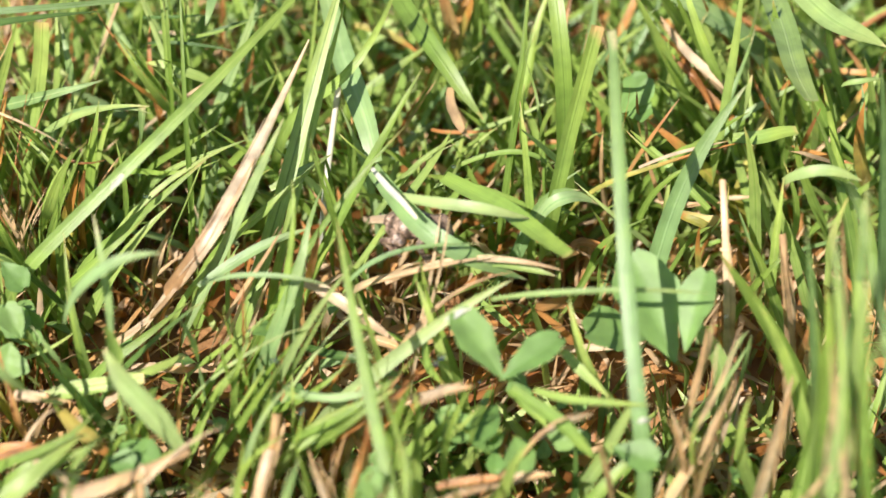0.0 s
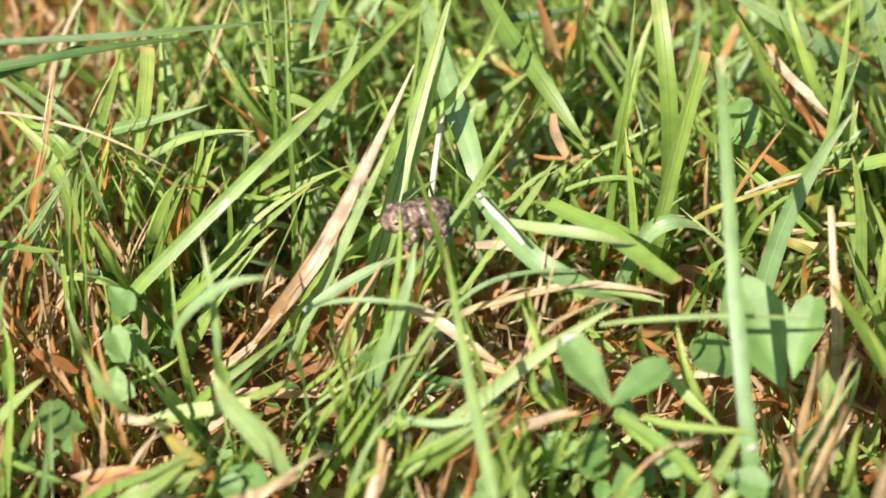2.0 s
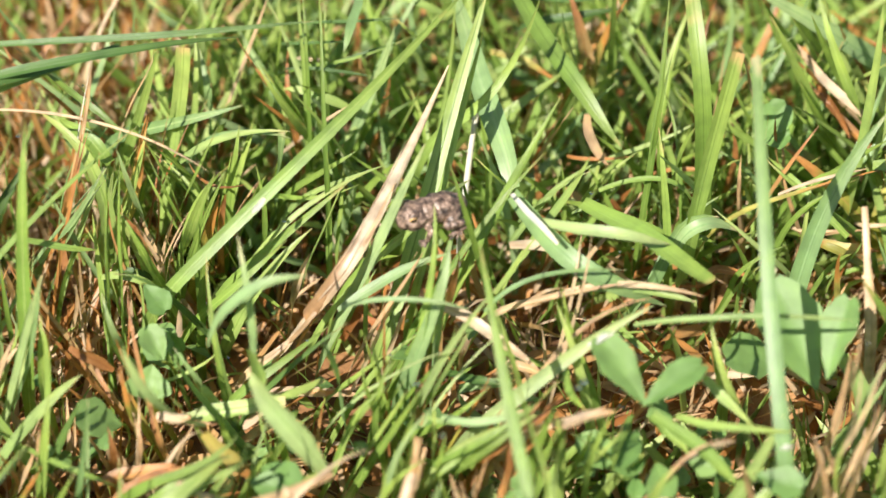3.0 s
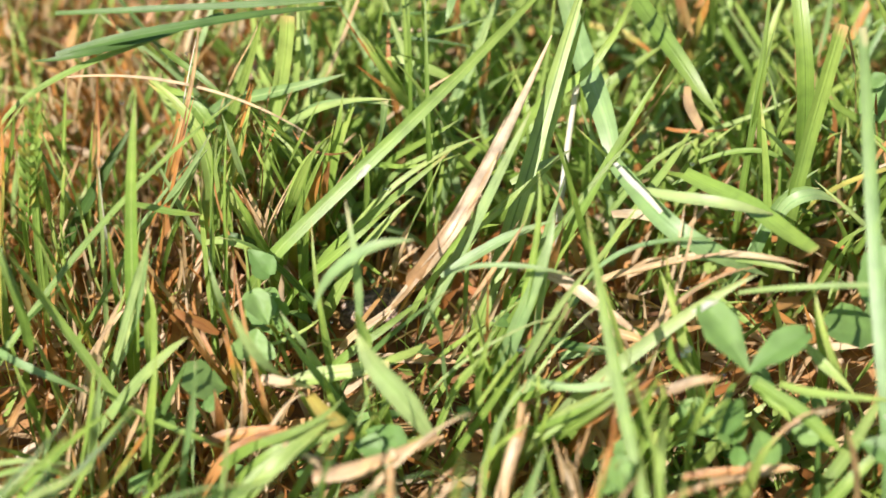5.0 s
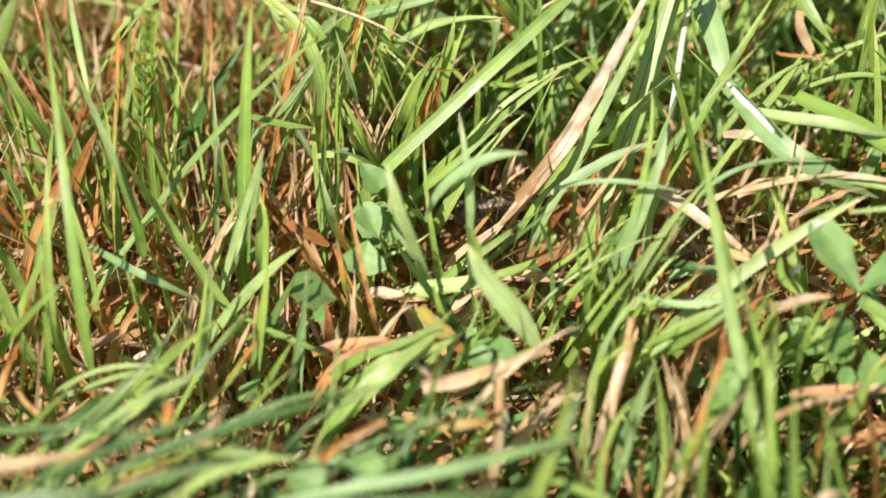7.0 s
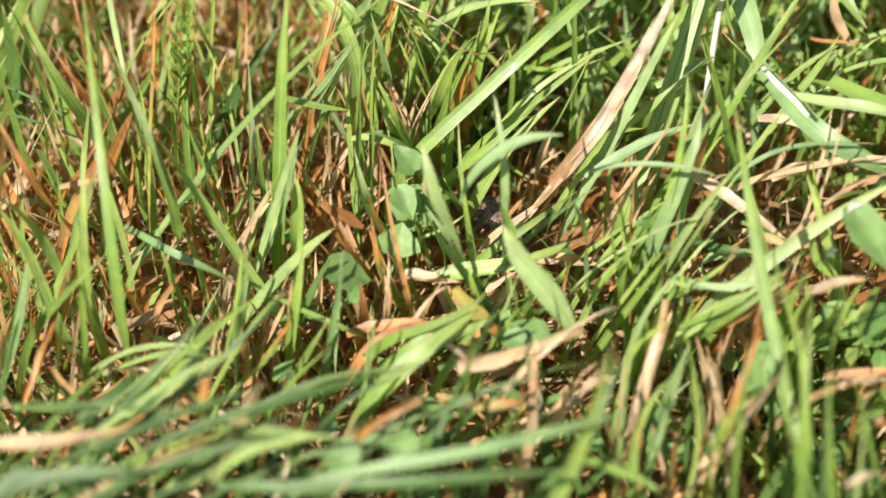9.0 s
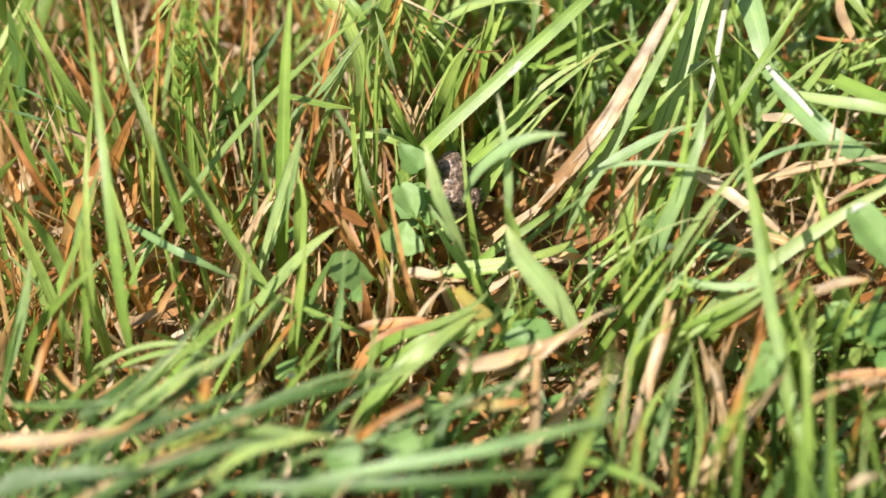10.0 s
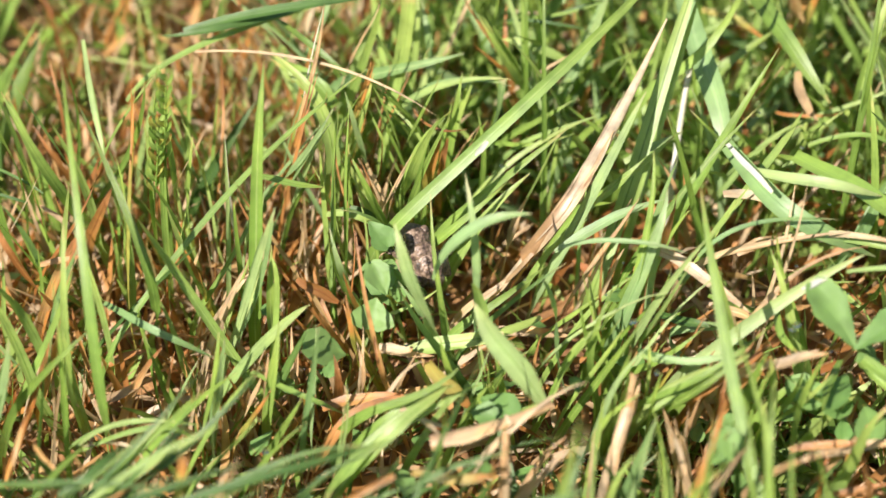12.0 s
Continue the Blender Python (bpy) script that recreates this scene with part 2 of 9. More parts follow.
def strip(b, m, t, width, fold=0.2, end=0.04, twist=0.0, face=Vector((-0.1, -0.5, 0.86)), steps=14, across=4, base=0.7, wave=0.0, seed=0, root=None):
    """Vertices, faces and uv of a folded leaf blade."""
    verts, uvs, faces = [], [], []
    for i in range(steps + 1):
        k = i / steps
        p = spine(b, m, t, k, root)
        d = (spine(b, m, t, min(1, k + 0.02), root) - spine(b, m, t, max(0, k - 0.02), root)).normalized()
        side = d.cross(face)
        if side.length < 0.05:
            side = Vector((1, 0, 0))
        side.normalize()
        if twist:
            side = Matrix.Rotation(twist * (k - 0.3), 3, d) @ side
        up = side.cross(d)
        grow = base + (1 - base) * min(1, k / 0.3)
        taper = max(0.0, 1 - max(0.0, (k - 0.42) / 0.58) ** 2.6)
        w = width * grow * (end + (1 - end) * taper) * (1 + 0.05 * noise.noise(Vector((k * 7, seed, 0.3))))
        off = side * wave * width * math.sin(k * 9 + seed)
        for j in range(across + 1):
            u = j / across * 2 - 1
            verts.append(p + off + side * (u * w / 2) + up * (abs(u) * fold * w * 0.5))
            uvs.append(((u + 1) / 2, k))
    r = across + 1
    for i in range(steps):
        for j in range(across):
            faces.append((i * r + j, i * r + j + 1, (i + 1) * r + j + 1, (i + 1) * r + j))
    return verts, faces, uvs


def pipe(b, m, t, width, end=0.5, open_part=0.8, steps=14, round_steps=8, seed=0, root=None):
    """A rolled dry stem: a sheath that does not quite close, with knots."""
    verts, uvs, faces = [], [], []
    for i in range(steps + 1):
        k = i / steps
        p = spine(b, m, t, k, root)
        d = (spine(b, m, t, min(1, k + 0.02), root) - spine(b, m, t, max(0, k - 0.02), root)).normalized()
        side = d.cross(Vector((-0.1, -0.5, 0.86)))
        if side.length < 0.05:
            side = Vector((1, 0, 0))
        side.normalize()
        up = side.cross(d)
        w = width * (1 + (end - 1) * (k ** 3 if end < 0.2 else k)) * (1 + 0.10 * noise.noise(Vector((k * 9, seed, 2.3))))
        for j in range(round_steps + 1):
            a = (j / round_steps - 0.5) * 2 * math.pi * open_part
            verts.append(p + side * (math.sin(a) * w / 2) + up * (math.cos(a) * w * 0.26))
            uvs.append((j / round_steps, k))
    r = round_steps + 1
    for i in range(steps):
        for j in range(round_steps):
            faces.append((i * r + j, i * r + j + 1, (i + 1) * r + j + 1, (i + 1) * r + j))
    return verts, faces, uvs


def sheet(name, verts, faces, uvs, mat, at=None):
    me = bpy.data.meshes.new(name)
    o = at or Vector((0, 0, 0))
    me.from_pydata([v - o for v in verts], [], faces)
    lay = me.uv_layers.new(name="uv")
    loops = np.empty(len(me.loops), dtype=np.int32)
    me.loops.foreach_get("vertex_index", loops)
    lay.data.foreach_set("uv", np.array(uvs, dtype=np.float32)[loops].ravel())
    me.polygons.foreach_set("use_smooth", [True] * len(me.polygons))
    me.materials.append(mat)
    me.update()
    ob = new(name, me)
    ob.location = o
    return ob


SAY = {
    "green": ("fresh green grass blade rooted in the lawn", "leaf blade", "fresh grass blades"),
    "deep_shaded": ("dark green grass blade leaning low over the lawn, shade in its colour", "leaf blade", "dark green blades"),
    "lime": ("bright yellow-green grass blade growing in the lawn", "leaf blade", "yellow-green grass blades"),
    "pale": ("pale sunlit grass blade standing in the turf", "leaf blade", "pale grass blades"),
    "blue": ("broad bluish-green grass blade with fine veins", "leaf blade", "bluish grass blades"),
    "straw": ("dry cream-coloured straw lying in the grass", "straw", "dry straws"),
    "reed": ("thick dry grass stem, cream above, tan with painted shade below", "straw", "dry straws"),
    "white": ("white strip, bleached dead grass for some, painted sun glint for others", "straw", "bleached scraps"),
    "brown": ("withered reddish-brown grass blade among the green", "dead leaf", "withered blades"),
    "olive": ("yellowing grass blade with a brown dying end", "leaf blade", "yellowing blades"),
}
count = 0
tufts = {}


def tuft_at(p):
    """The tuft of lawn grass to which a blade rooted at p belongs."""
    key = (math.floor(p.x / 0.03), math.floor(p.y / 0.03))
    if key not in tufts:
        ob = new("lawn_plant")
        ob.location = (p.x, p.y, ground_height(p.x, p.y))
        tufts[key] = tagged(ob, "small green plant with narrow pointed leaves in the lawn", "plant", "lawn plants")
    return tufts[key]


def blade(kind, b, m, t, width, cut=0, fold=0.22, stem=False, twist=0.0, label="", loose=False, face=None):
    """One grass blade or straw; base, middle, tip and width in millimetres. cut: how much of its width is left at the mown end."""
    global count
    count += 1
    b, m, t = (Vector(p) * MM for p in (b, m, t))
    ln = (t - b).length
    steps = 24 if ln > 0.06 else 16
    root = None
    if not loose and t.z - b.z > 0.4 * math.hypot(t.x - b.x, t.y - b.y):
        # it is rooted in the soil below
        go = Vector((t.x - b.x, t.y - b.y, 0))
        go = go.normalized() * min(0.5, go.length / max(0.001, t.z - b.z)) * b.z * 0.7 if go.length > 0 else go
        root = Vector((b.x - go.x, b.y - go.y * 0.5 + b.z * 0.45, 0))
        root.z = ground_height(root.x, root.y) - 0.001
    if stem:
        data = pipe(b, m, t, width * MM, steps=steps, end=0.1 if kind == "reed" else 0.55 if not cut else 0.9, seed=count, root=root)
    else:
        data = strip(b, m, t, width * 0.94 * MM, fold=fold, end=cut or 0.05, twist=twist or 0.5 * math.sin(count * 2.4), steps=steps, wave=0.06, seed=count, root=root, base=0.35 if loose else 0.7, face=face or Vector((-0.1 + 0.4 * math.sin(count * 1.7), -0.5 + 0.2 * math.sin(count * 3.1), 0.86)))
    single = kind in ("straw", "brown", "reed", "white") or width > 3.0 or label
    name = {"straw": "straw", "reed": "straw", "white": "bleached_straw", "brown": "withered_leaf"}.get(kind, "leaf_blade") if single else "blade"
    ob = sheet(name, *data, MATS[kind], b)
    if not stem and width > 1.7:
        # the raised rib along the middle of the blade
        verts, r = data[0], 5
        ribs, faces, uvs = [], [], []
        for i in range(steps + 1):
            mid, lft, rgt = verts[i * r + 2], verts[i * r + 1], verts[i * r + 3]
            across = (rgt - lft) * 0.10
            lift = across.cross(verts[min(i + 1, steps) * r + 2] - verts[max(i - 1, 0) * r + 2])
            lift = lift.normalized() * 0.00006 if lift.length > 0 else Vector((0, 0, 0.0001))
            ribs += [mid - across + lift, mid + lift * 2.5, mid + across + lift]
            uvs += [(0.45, i / steps), (0.5, i / steps), (0.55, i / steps)]
            if i:
                o = (i - 1) * 3
                faces += [(o, o + 1, o + 4, o + 3), (o + 1, o + 2, o + 5, o + 4)]
        rib = sheet("midrib", ribs, faces, uvs, MATS[kind], b)
        rib.parent, rib.location = ob, (0, 0, 0)
    if stem and width > 2.2:
        # a torn outer sheath along one side, and the knot of the stem
        up = Vector((-0.1, -0.5, 0.86)) * width * MM * 0.3
        along = (t - b).normalized().cross(up).normalized() * width * MM * 0.3
        flap = strip(spine(b, m, t, 0.05) + up + along, spine(b, m, t, 0.33) + up + along * 1.1, spine(b, m, t, 0.66) + up * 0.9 + along, width * MM * 0.5, end=0.1, fold=-0.2, wave=0.1, seed=count)
        fl = sheet("torn_sheath", *flap, MATS["straw"], b)
        fl.parent, fl.location = ob, (0, 0, 0)
        if kind == "reed":
            # frayed fibres and splits along the old stem
            for i in range(5):
                k, s = 0.04 + 0.13 * i, math.sin(i * 2.7)
                o = up * (1.0 + 0.25 * math.cos(i)) + along * 1.2 * s
                fib = strip(spine(b, m, t, k) + o, spine(b, m, t, k + 0.12) + o * 1.06 + along * 0.2, spine(b, m, t, k + 0.22) + o + along * 0.45 * math.cos(i * 5), width * MM * (0.10 + 0.05 * s), end=0.1, fold=0.3, steps=8, across=2, seed=i)
                fb = sheet("frayed_fibre", *fib, MATS["reed"], b)
                fb.parent, fb.location = ob, (0, 0, 0)
            return tagged(ob, label or SAY[kind][0], SAY[kind][1], SAY[kind][2])
        kn = sheet("knot", *pipe(spine(b, m, t, 0.625), spine(b, m, t, 0.635), spine(b, m, t, 0.645), width * MM * 0.98, end=1.0, open_part=0.9, steps=3), MATS[kind], b)
        kn.parent, kn.location = ob, (0, 0, 0)
    if not single:
        ob.parent = tuft_at(root or b)
        ob.location = b - ob.parent.location
        return ob
    say, cat, grp = SAY[kind]
    return tagged(ob, label or say, cat, grp)




def leaflet_data(length, width, fold=0.3, notch=0.06, cup=0.1, seed=0):
    """A rounded leaflet along +x, in millimetres, with a shallow notch at its end."""
    verts, uvs, faces = [], [], []
    steps, across = 18, 8
    for i in range(steps + 1):
        k = i / steps
        w = width * max(0.05, (min(1, k / 0.6) ** 0.8 if k < 0.6 else math.sqrt(max(0, 1 - ((k - 0.6) / 0.42) ** 2))))
        for j in range(across + 1):
            u = j / across * 2 - 1
            x = k * length * (1 - notch * (1 - abs(u)) * k ** 4) + 0.025 * length * noise.noise(Vector((k * 5, u * 3, seed)))
            y = u * w / 2 * (1 + 0.13 * noise.noise(Vector((k * 6, seed, u))) + 0.09 * noise.noise(Vector((k * 23, seed + 4, u * 2))))
            z = abs(u) * fold * w * 0.5 - cup * length * (k - 0.4) ** 2 + 0.03 * width * noise.noise(Vector((k * 4, u * 3, seed + 9)))
            verts.append(Vector((x, y, z)) * MM)
            uvs.append((abs(u) * 0.5 + k * 0.35, k * 0.8))
    r = across + 1
    for i in range(steps):
        for j in range(across):
            faces.append((i * r + j, i * r + j + 1, (i + 1) * r + j + 1, (i + 1) * r + j))
    return verts, faces, uvs


def clover(foot, leaves, label="clover leaf with rounded blue-green leaflets in the grass"):
    """A clover leaf: a stalk from the ground at foot, and leaflets of (base, end, width, roll), in millimetres."""
    global count
    root = new("clover_leaf")
    foot = Vector(foot) * MM
    root.location = foot
    tagged(root, label, "clover", "clover leaves")
    top = sum((Vector(q[0]) for q in leaves), Vector()) / len(leaves) * MM
    bend = (foot + top) / 2 + Vector((0.002, 0.002, 0.002))
    st = sheet("stalk", *pipe(foot, bend, top, 1.2 * MM, end=0.8, open_part=1.0, steps=10, seed=3), MATS["lime"], foot)
    st.parent, st.location = root, (0, 0, 0)
    for a, e, w, roll in leaves:
        count += 1
        a, e = Vector(a) * MM, Vector(e) * MM
        d = (e - a).normalized()
        side = Vector((-0.1, -0.5, 0.86)).cross(d).normalized()
        up = d.cross(side)
        m = Matrix((d, side, up)).transposed() @ Matrix.Rotation(radians(roll), 3, "X")
        v, f, u = leaflet_data((e - a).length / MM, w, seed=count)
        lf = sheet("leaflet", [a + m @ p for p in v], f, u, MATS["clover"], foot)
        lf.parent, lf.location = root, (0, 0, 0)
    return root


def ear(b, m, t, spikelets=15):
    """A green grass ear: a stalk from the soil at b that passes m, with spikelets to both sides up to t, in millimetres."""
    b, m, t = (Vector(p) * MM for p in (b, m, t))
    root = sheet("grass_ear", *pipe(b, m, t, 1.1 * MM, end=0.5, open_part=1.0, steps=16, seed=5), MATS["lime"], b)
    tagged(root, "slender green grass ear with alternating spikelets", "grass ear", "grass ears")
    for i in range(spikelets):
        k = 0.5 + 0.5 * i / spikelets
        p = spine(b, m, t, k)
        d = (t - m).normalized()
        out = Vector((1 if i % 2 else -1, -0.3, 0)) * 0.0016
        tip = p + d * 0.0052 + out
        v = strip(p, (p + tip) / 2 + out * 0.35, tip, 1.5 * MM, fold=0.6, end=0.1, steps=6, across=4, base=0.5, seed=i)
        s = sheet("spikelet", *v, MATS["olive" if i % 3 == 0 else "lime"], b)
        s.parent, s.location = root, (0, 0, 0)
    return root


def dew(x, y, z, size):
    """A drop of water on a blade, in millimetres."""
    bm = bmesh.new()
    got = bmesh.ops.create_icosphere(bm, subdivisions=3, radius=size * MM)
    for v in got["verts"]:
        v.co.z *= 0.8 if v.co.z > 0 else 0.55
    me = bpy.data.meshes.new("dew_drop")
    bm.to_mesh(me)
    bm.free()
    me.polygons.foreach_set("use_smooth", [True] * len(me.polygons))
    me.materials.append(WATER)
    ob = new("dew_drop", me)
    ob.location = (x * MM, y * MM, z * MM)
    return tagged(ob, "clear round dew drop clinging to a grass blade", "dew drop", "dew drops")


# ---- single blades and straws ----
blade("green", (-89.7, 57.6, 45.0), (-57.8, 78.2, 72.0), (-25.3, 111.5, 93.0), 3.4)
blade("reed", (-61.3, 56.5, 35.0), (-47.2, 64.0, 56.0), (-30.8, 105.9, 73.0), 4.1, stem=True, loose=True, label='thick dry cream straw leaning in the grass, shade painted on its foot')
blade("blue", (-51.0, 58.8, 39.0), (-41.2, 62.8, 61.8), (-34.0, 66.5, 79.0), 3.5)
blade("green", (-43.4, 65.7, 23.0), (-31.5, 92.2, 59.3), (-21.8, 118.2, 89.0), 4.2)
blade("lime", (-37.2, 80.3, 25.0), (-29.2, 97.9, 55.1), (-22.7, 113.7, 79.0), 2.3)
blade("blue", (-14.3, 97.4, 43.0), (-21.9, 120.0, 54.4), (-34.0, 162.6, 61.0), 6.3)
blade("green", (-26.4, 72.4, 33.0), (-15.1, 79.0, 57.4), (-3.3, 91.6, 76.0), 3.6)
blade("lime", (-28.7, 110.7, 53.0), (-17.2, 112.9, 66.4), (-9.0, 134.9, 75.0), 2.8)
blade("white", (-26.5, 102.5, 35.0), (-25.5, 111.9, 42.8), (-24.4, 118.3, 50.0), 1.7, stem=True, cut=0.9)
blade("blue", (-14.2, 75.5, 58.0), (1.7, 52.2, 57.0), (22.1, 52.9, 45.0), 5.2)
blade("white", (-14.4, 70.8, 62.0), (-9.1, 61.7, 62.5), (-3.3, 52.0, 63.0), 1.6, cut=0.6, label='white strip along the edge of a bent grass blade')
blade("pale", (-7.6, 63.2, 60.0), (7.9, 54.0, 65.0), (22.1, 55.9, 61.0), 3.1)
blade("lime", (2.5, 82.5, 51.0), (17.1, 61.7, 57.8), (30.7, 39.3, 64.0), 4.9, cut=0.6)
blade("straw", (-10.3, 50.3, 45.0), (9.5, 50.2, 53.0), (29.7, 42.2, 57.0), 1.7)
blade("straw", (-4.1, 32.4, 45.0), (6.0, 35.8, 55.3), (18.7, 36.9, 61.0), 1.7)
blade("pale", (-15.1, 24.3, 37.0), (2.8, 29.1, 52.0), (18.2, 33.0, 62.0), 3.6)
blade("pale", (13.7, 27.2, 61.0), (34.6, 21.9, 69.0), (60.2, 22.2, 69.0), 1.5)
blade("blue", (45.2, -0.3, 55.0), (40.8, 29.0, 84.0), (37.9, 64.5, 107.0), 3.8, cut=0.6, label='tall pale mown grass blade standing above the turf')
blade("lime", (29.6, 87.2, 43.0), (32.9, 90.7, 66.8), (37.1, 98.0, 85.0), 4.5, cut=0.85, label='yellow-green grass blade cut square by mowing')
blade("green", (31.1, 99.6, 55.0), (29.0, 102.1, 75.7), (26.3, 117.5, 91.0), 4.6, cut=0.8)
blade("green", (17.7, 99.1, 33.0), (20.3, 109.1, 62.0), (21.8, 121.4, 85.0), 2.2)
blade("lime", (23.5, 89.8, 35.0), (22.0, 92.7, 50.5), (20.2, 99.9, 61.0), 2.3)
blade("green", (6.7, 102.7, 39.0), (22.7, 100.2, 45.0), (31.1, 98.9, 35.0), 1.7)
blade("blue", (53.6, 68.6, 40.0), (61.1, 77.2, 62.3), (71.5, 84.9, 79.0), 5.0)
blade("green", (71.3, 113.3, 45.0), (72.3, 115.2, 67.8), (72.9, 121.4, 85.0), 3.9)
blade("pale", (83.3, 167.1, 60.0), (84.8, 120.5, 67.8), (87.0, 84.2, 75.0), 6.9, cut=0.5)
blade("green", (99.7, 69.6, 39.0), (94.0, 78.9, 58.7), (87.4, 86.0, 73.0), 3.9)
blade("pale", (85.3, 134.4, 75.0), (94.0, 114.5, 78.1), (105.1, 98.2, 81.0), 6.2)
blade("green", (71.1, 92.7, 57.0), (78.0, 92.5, 58.0), (86.4, 94.3, 59.0), 4.0, cut=0.6)
blade("brown", (59.5, 159.3, 45.0), (66.9, 145.0, 41.9), (76.7, 136.3, 39.0), 2.0)
blade("brown", (62.9, 153.1, 39.0), (67.6, 141.9, 36.9), (71.1, 133.2, 35.0), 2.3)
blade("olive", (73.9, 116.2, 23.0), (62.9, 116.4, 34.4), (53.0, 120.6, 41.0), 3.9)
blade("olive", (49.4, 94.3, 45.0), (63.2, 94.0, 51.2), (74.3, 91.9, 57.0), 1.7)
blade("green", (69.4, 102.4, 30.0), (57.5, 99.7, 41.9), (46.8, 105.2, 49.0), 2.2)
blade("blue", (25.2, 77.6, 41.0), (30.3, 78.0, 49.0), (39.3, 81.2, 45.0), 3.6)
blade("pale", (50.5, 84.1, 33.0), (41.9, 81.3, 43.3), (33.5, 84.6, 49.0), 1.7)
blade("lime", (-103.0, 109.7, 23.0), (-98.3, 111.4, 49.4), (-96.3, 114.2, 70.0), 4.4, cut=0.85, label='yellow-green grass blade cut square by mowing')
blade("lime", (-116.8, 117.1, 23.0), (-108.2, 112.6, 50.0), (-102.0, 112.5, 71.0), 2.9)
blade("blue", (-93.2, 131.1, 35.0), (-93.4, 130.2, 46.4), (-95.9, 138.0, 53.0), 3.9)
blade("deep_shaded", (-156.8, 124.2, 61.0), (-111.3, 119.1, 69.0), (-64.4, 125.8, 71.0), 1.9)
blade("deep_shaded", (-153.0, 105.5, 61.0), (-119.6, 109.9, 69.0), (-81.8, 117.9, 71.0), 3.1)
blade("blue", (-110.9, 117.5, 41.0), (-96.2, 109.0, 51.3), (-81.6, 109.0, 57.0), 3.8)
blade("pale", (-85.1, 103.5, 51.0), (-77.4, 101.7, 54.6), (-68.6, 97.7, 58.0), 2.8)
blade("blue", (-73.1, 107.0, 37.0), (-71.4, 100.1, 49.4), (-70.7, 99.1, 57.0), 4.0, cut=0.7)
blade("green", (-94.6, 79.5, 29.0), (-90.1, 74.1, 47.6), (-84.0, 75.4, 61.0), 3.3)
blade("lime", (-85.6, 94.2, 27.0), (-82.5, 90.8, 46.7), (-80.3, 95.4, 61.0), 2.8)
blade("pale", (-62.0, 123.6, 29.0), (-69.9, 131.0, 51.8), (-75.9, 133.2, 69.0), 2.3)
blade("green", (-67.9, 125.7, 29.0), (-68.0, 127.2, 52.8), (-70.4, 135.5, 71.0), 1.6)
blade("green", (-59.4, 92.5, 23.0), (-60.2, 97.3, 56.2), (-62.4, 115.5, 83.0), 1.4)
blade("lime", (-66.8, 127.2, 33.0), (-73.0, 119.5, 49.6), (-79.6, 121.3, 61.0), 2.2)
blade("green", (-58.2, 138.0, 35.0), (-65.0, 127.6, 48.4), (-73.6, 119.2, 57.0), 3.5)
blade("blue", (-55.6, 135.5, 33.0), (-49.5, 134.9, 50.6), (-45.7, 136.4, 63.0), 2.9)
blade("green", (-77.7, 73.1, 35.0), (-64.4, 74.2, 48.4), (-52.6, 80.0, 57.0), 2.4)
blade("pale", (-60.5, 100.4, 39.0), (-52.5, 98.8, 44.2), (-44.7, 97.9, 49.0), 1.9)
blade("brown", (-100.7, 86.2, 25.0), (-103.7, 80.7, 37.4), (-109.1, 80.8, 45.0), 1.9)
blade("brown", (-51.6, 148.0, 21.0), (-49.0, 142.4, 34.4), (-47.8, 143.1, 43.0), 1.8)
blade("brown", (-59.8, 179.8, 23.0), (-58.8, 175.8, 33.3), (-59.1, 178.3, 39.0), 2.1)
blade("olive", (69.3, 40.4, 25.0), (66.6, 38.4, 37.4), (65.7, 45.3, 45.0), 1.7)
blade("green", (84.1, 34.4, 33.0), (73.7, 35.0, 52.7), (63.5, 38.6, 67.0), 4.5)
blade("straw", (69.7, 47.7, 29.0), (67.5, 50.5, 50.8), (65.9, 64.1, 67.0), 2.9, stem=True)
blade("straw", (84.3, 52.2, 29.0), (81.3, 48.8, 47.6), (79.2, 52.7, 61.0), 3.1, stem=True)
blade("straw", (57.4, 0.4, 49.0), (61.6, -1.3, 65.6), (65.4, 6.3, 77.0), 1.6)
blade("straw", (66.6, 21.8, 25.0), (67.8, 19.9, 37.4), (69.9, 21.0, 45.0), 1.4)
blade("straw", (62.7, 40.2, 25.0), (63.1, 36.0, 39.5), (63.1, 36.8, 49.0), 1.3)
blade("straw", (77.8, 11.5, 25.0), (77.5, 9.5, 42.6), (78.9, 10.7, 55.0), 1.8)
blade("green", (88.1, -14.5, 45.0), (85.0, -5.5, 75.1), (81.6, 12.6, 99.0), 2.6)
blade("green", (82.1, -14.8, 45.0), (80.5, -12.4, 72.0), (77.0, -8.7, 93.0), 3.1)
blade("green", (92.6, -11.1, 45.0), (88.7, 3.9, 76.1), (89.8, 23.4, 101.0), 3.2)
blade("lime", (81.8, 66.3, 27.0), (79.8, 63.4, 48.8), (80.4, 68.3, 65.0), 2.7)
blade("green", (79.8, 91.5, 27.0), (76.6, 88.5, 48.8), (72.8, 87.2, 65.0), 3.4)
blade("lime", (84.6, 83.1, 27.0), (86.1, 77.8, 45.6), (82.3, 82.3, 59.0), 3.6)
blade("green", (99.4, 133.4, 27.0), (92.7, 130.4, 43.6), (87.3, 131.4, 55.0), 3.6)
blade("blue", (66.6, 30.2, 31.0), (67.4, 26.6, 46.5), (70.1, 24.4, 57.0), 3.1)
blade("pale", (80.6, 68.7, 63.0), (87.4, 66.0, 69.0), (97.9, 65.5, 67.0), 2.9)
blade("lime", (4.3, 2.7, 31.0), (5.1, -1.3, 48.6), (9.5, -0.3, 61.0), 2.2)
blade("green", (18.4, 12.0, 49.0), (29.2, 2.1, 48.0), (36.2, -6.9, 47.0), 3.3)
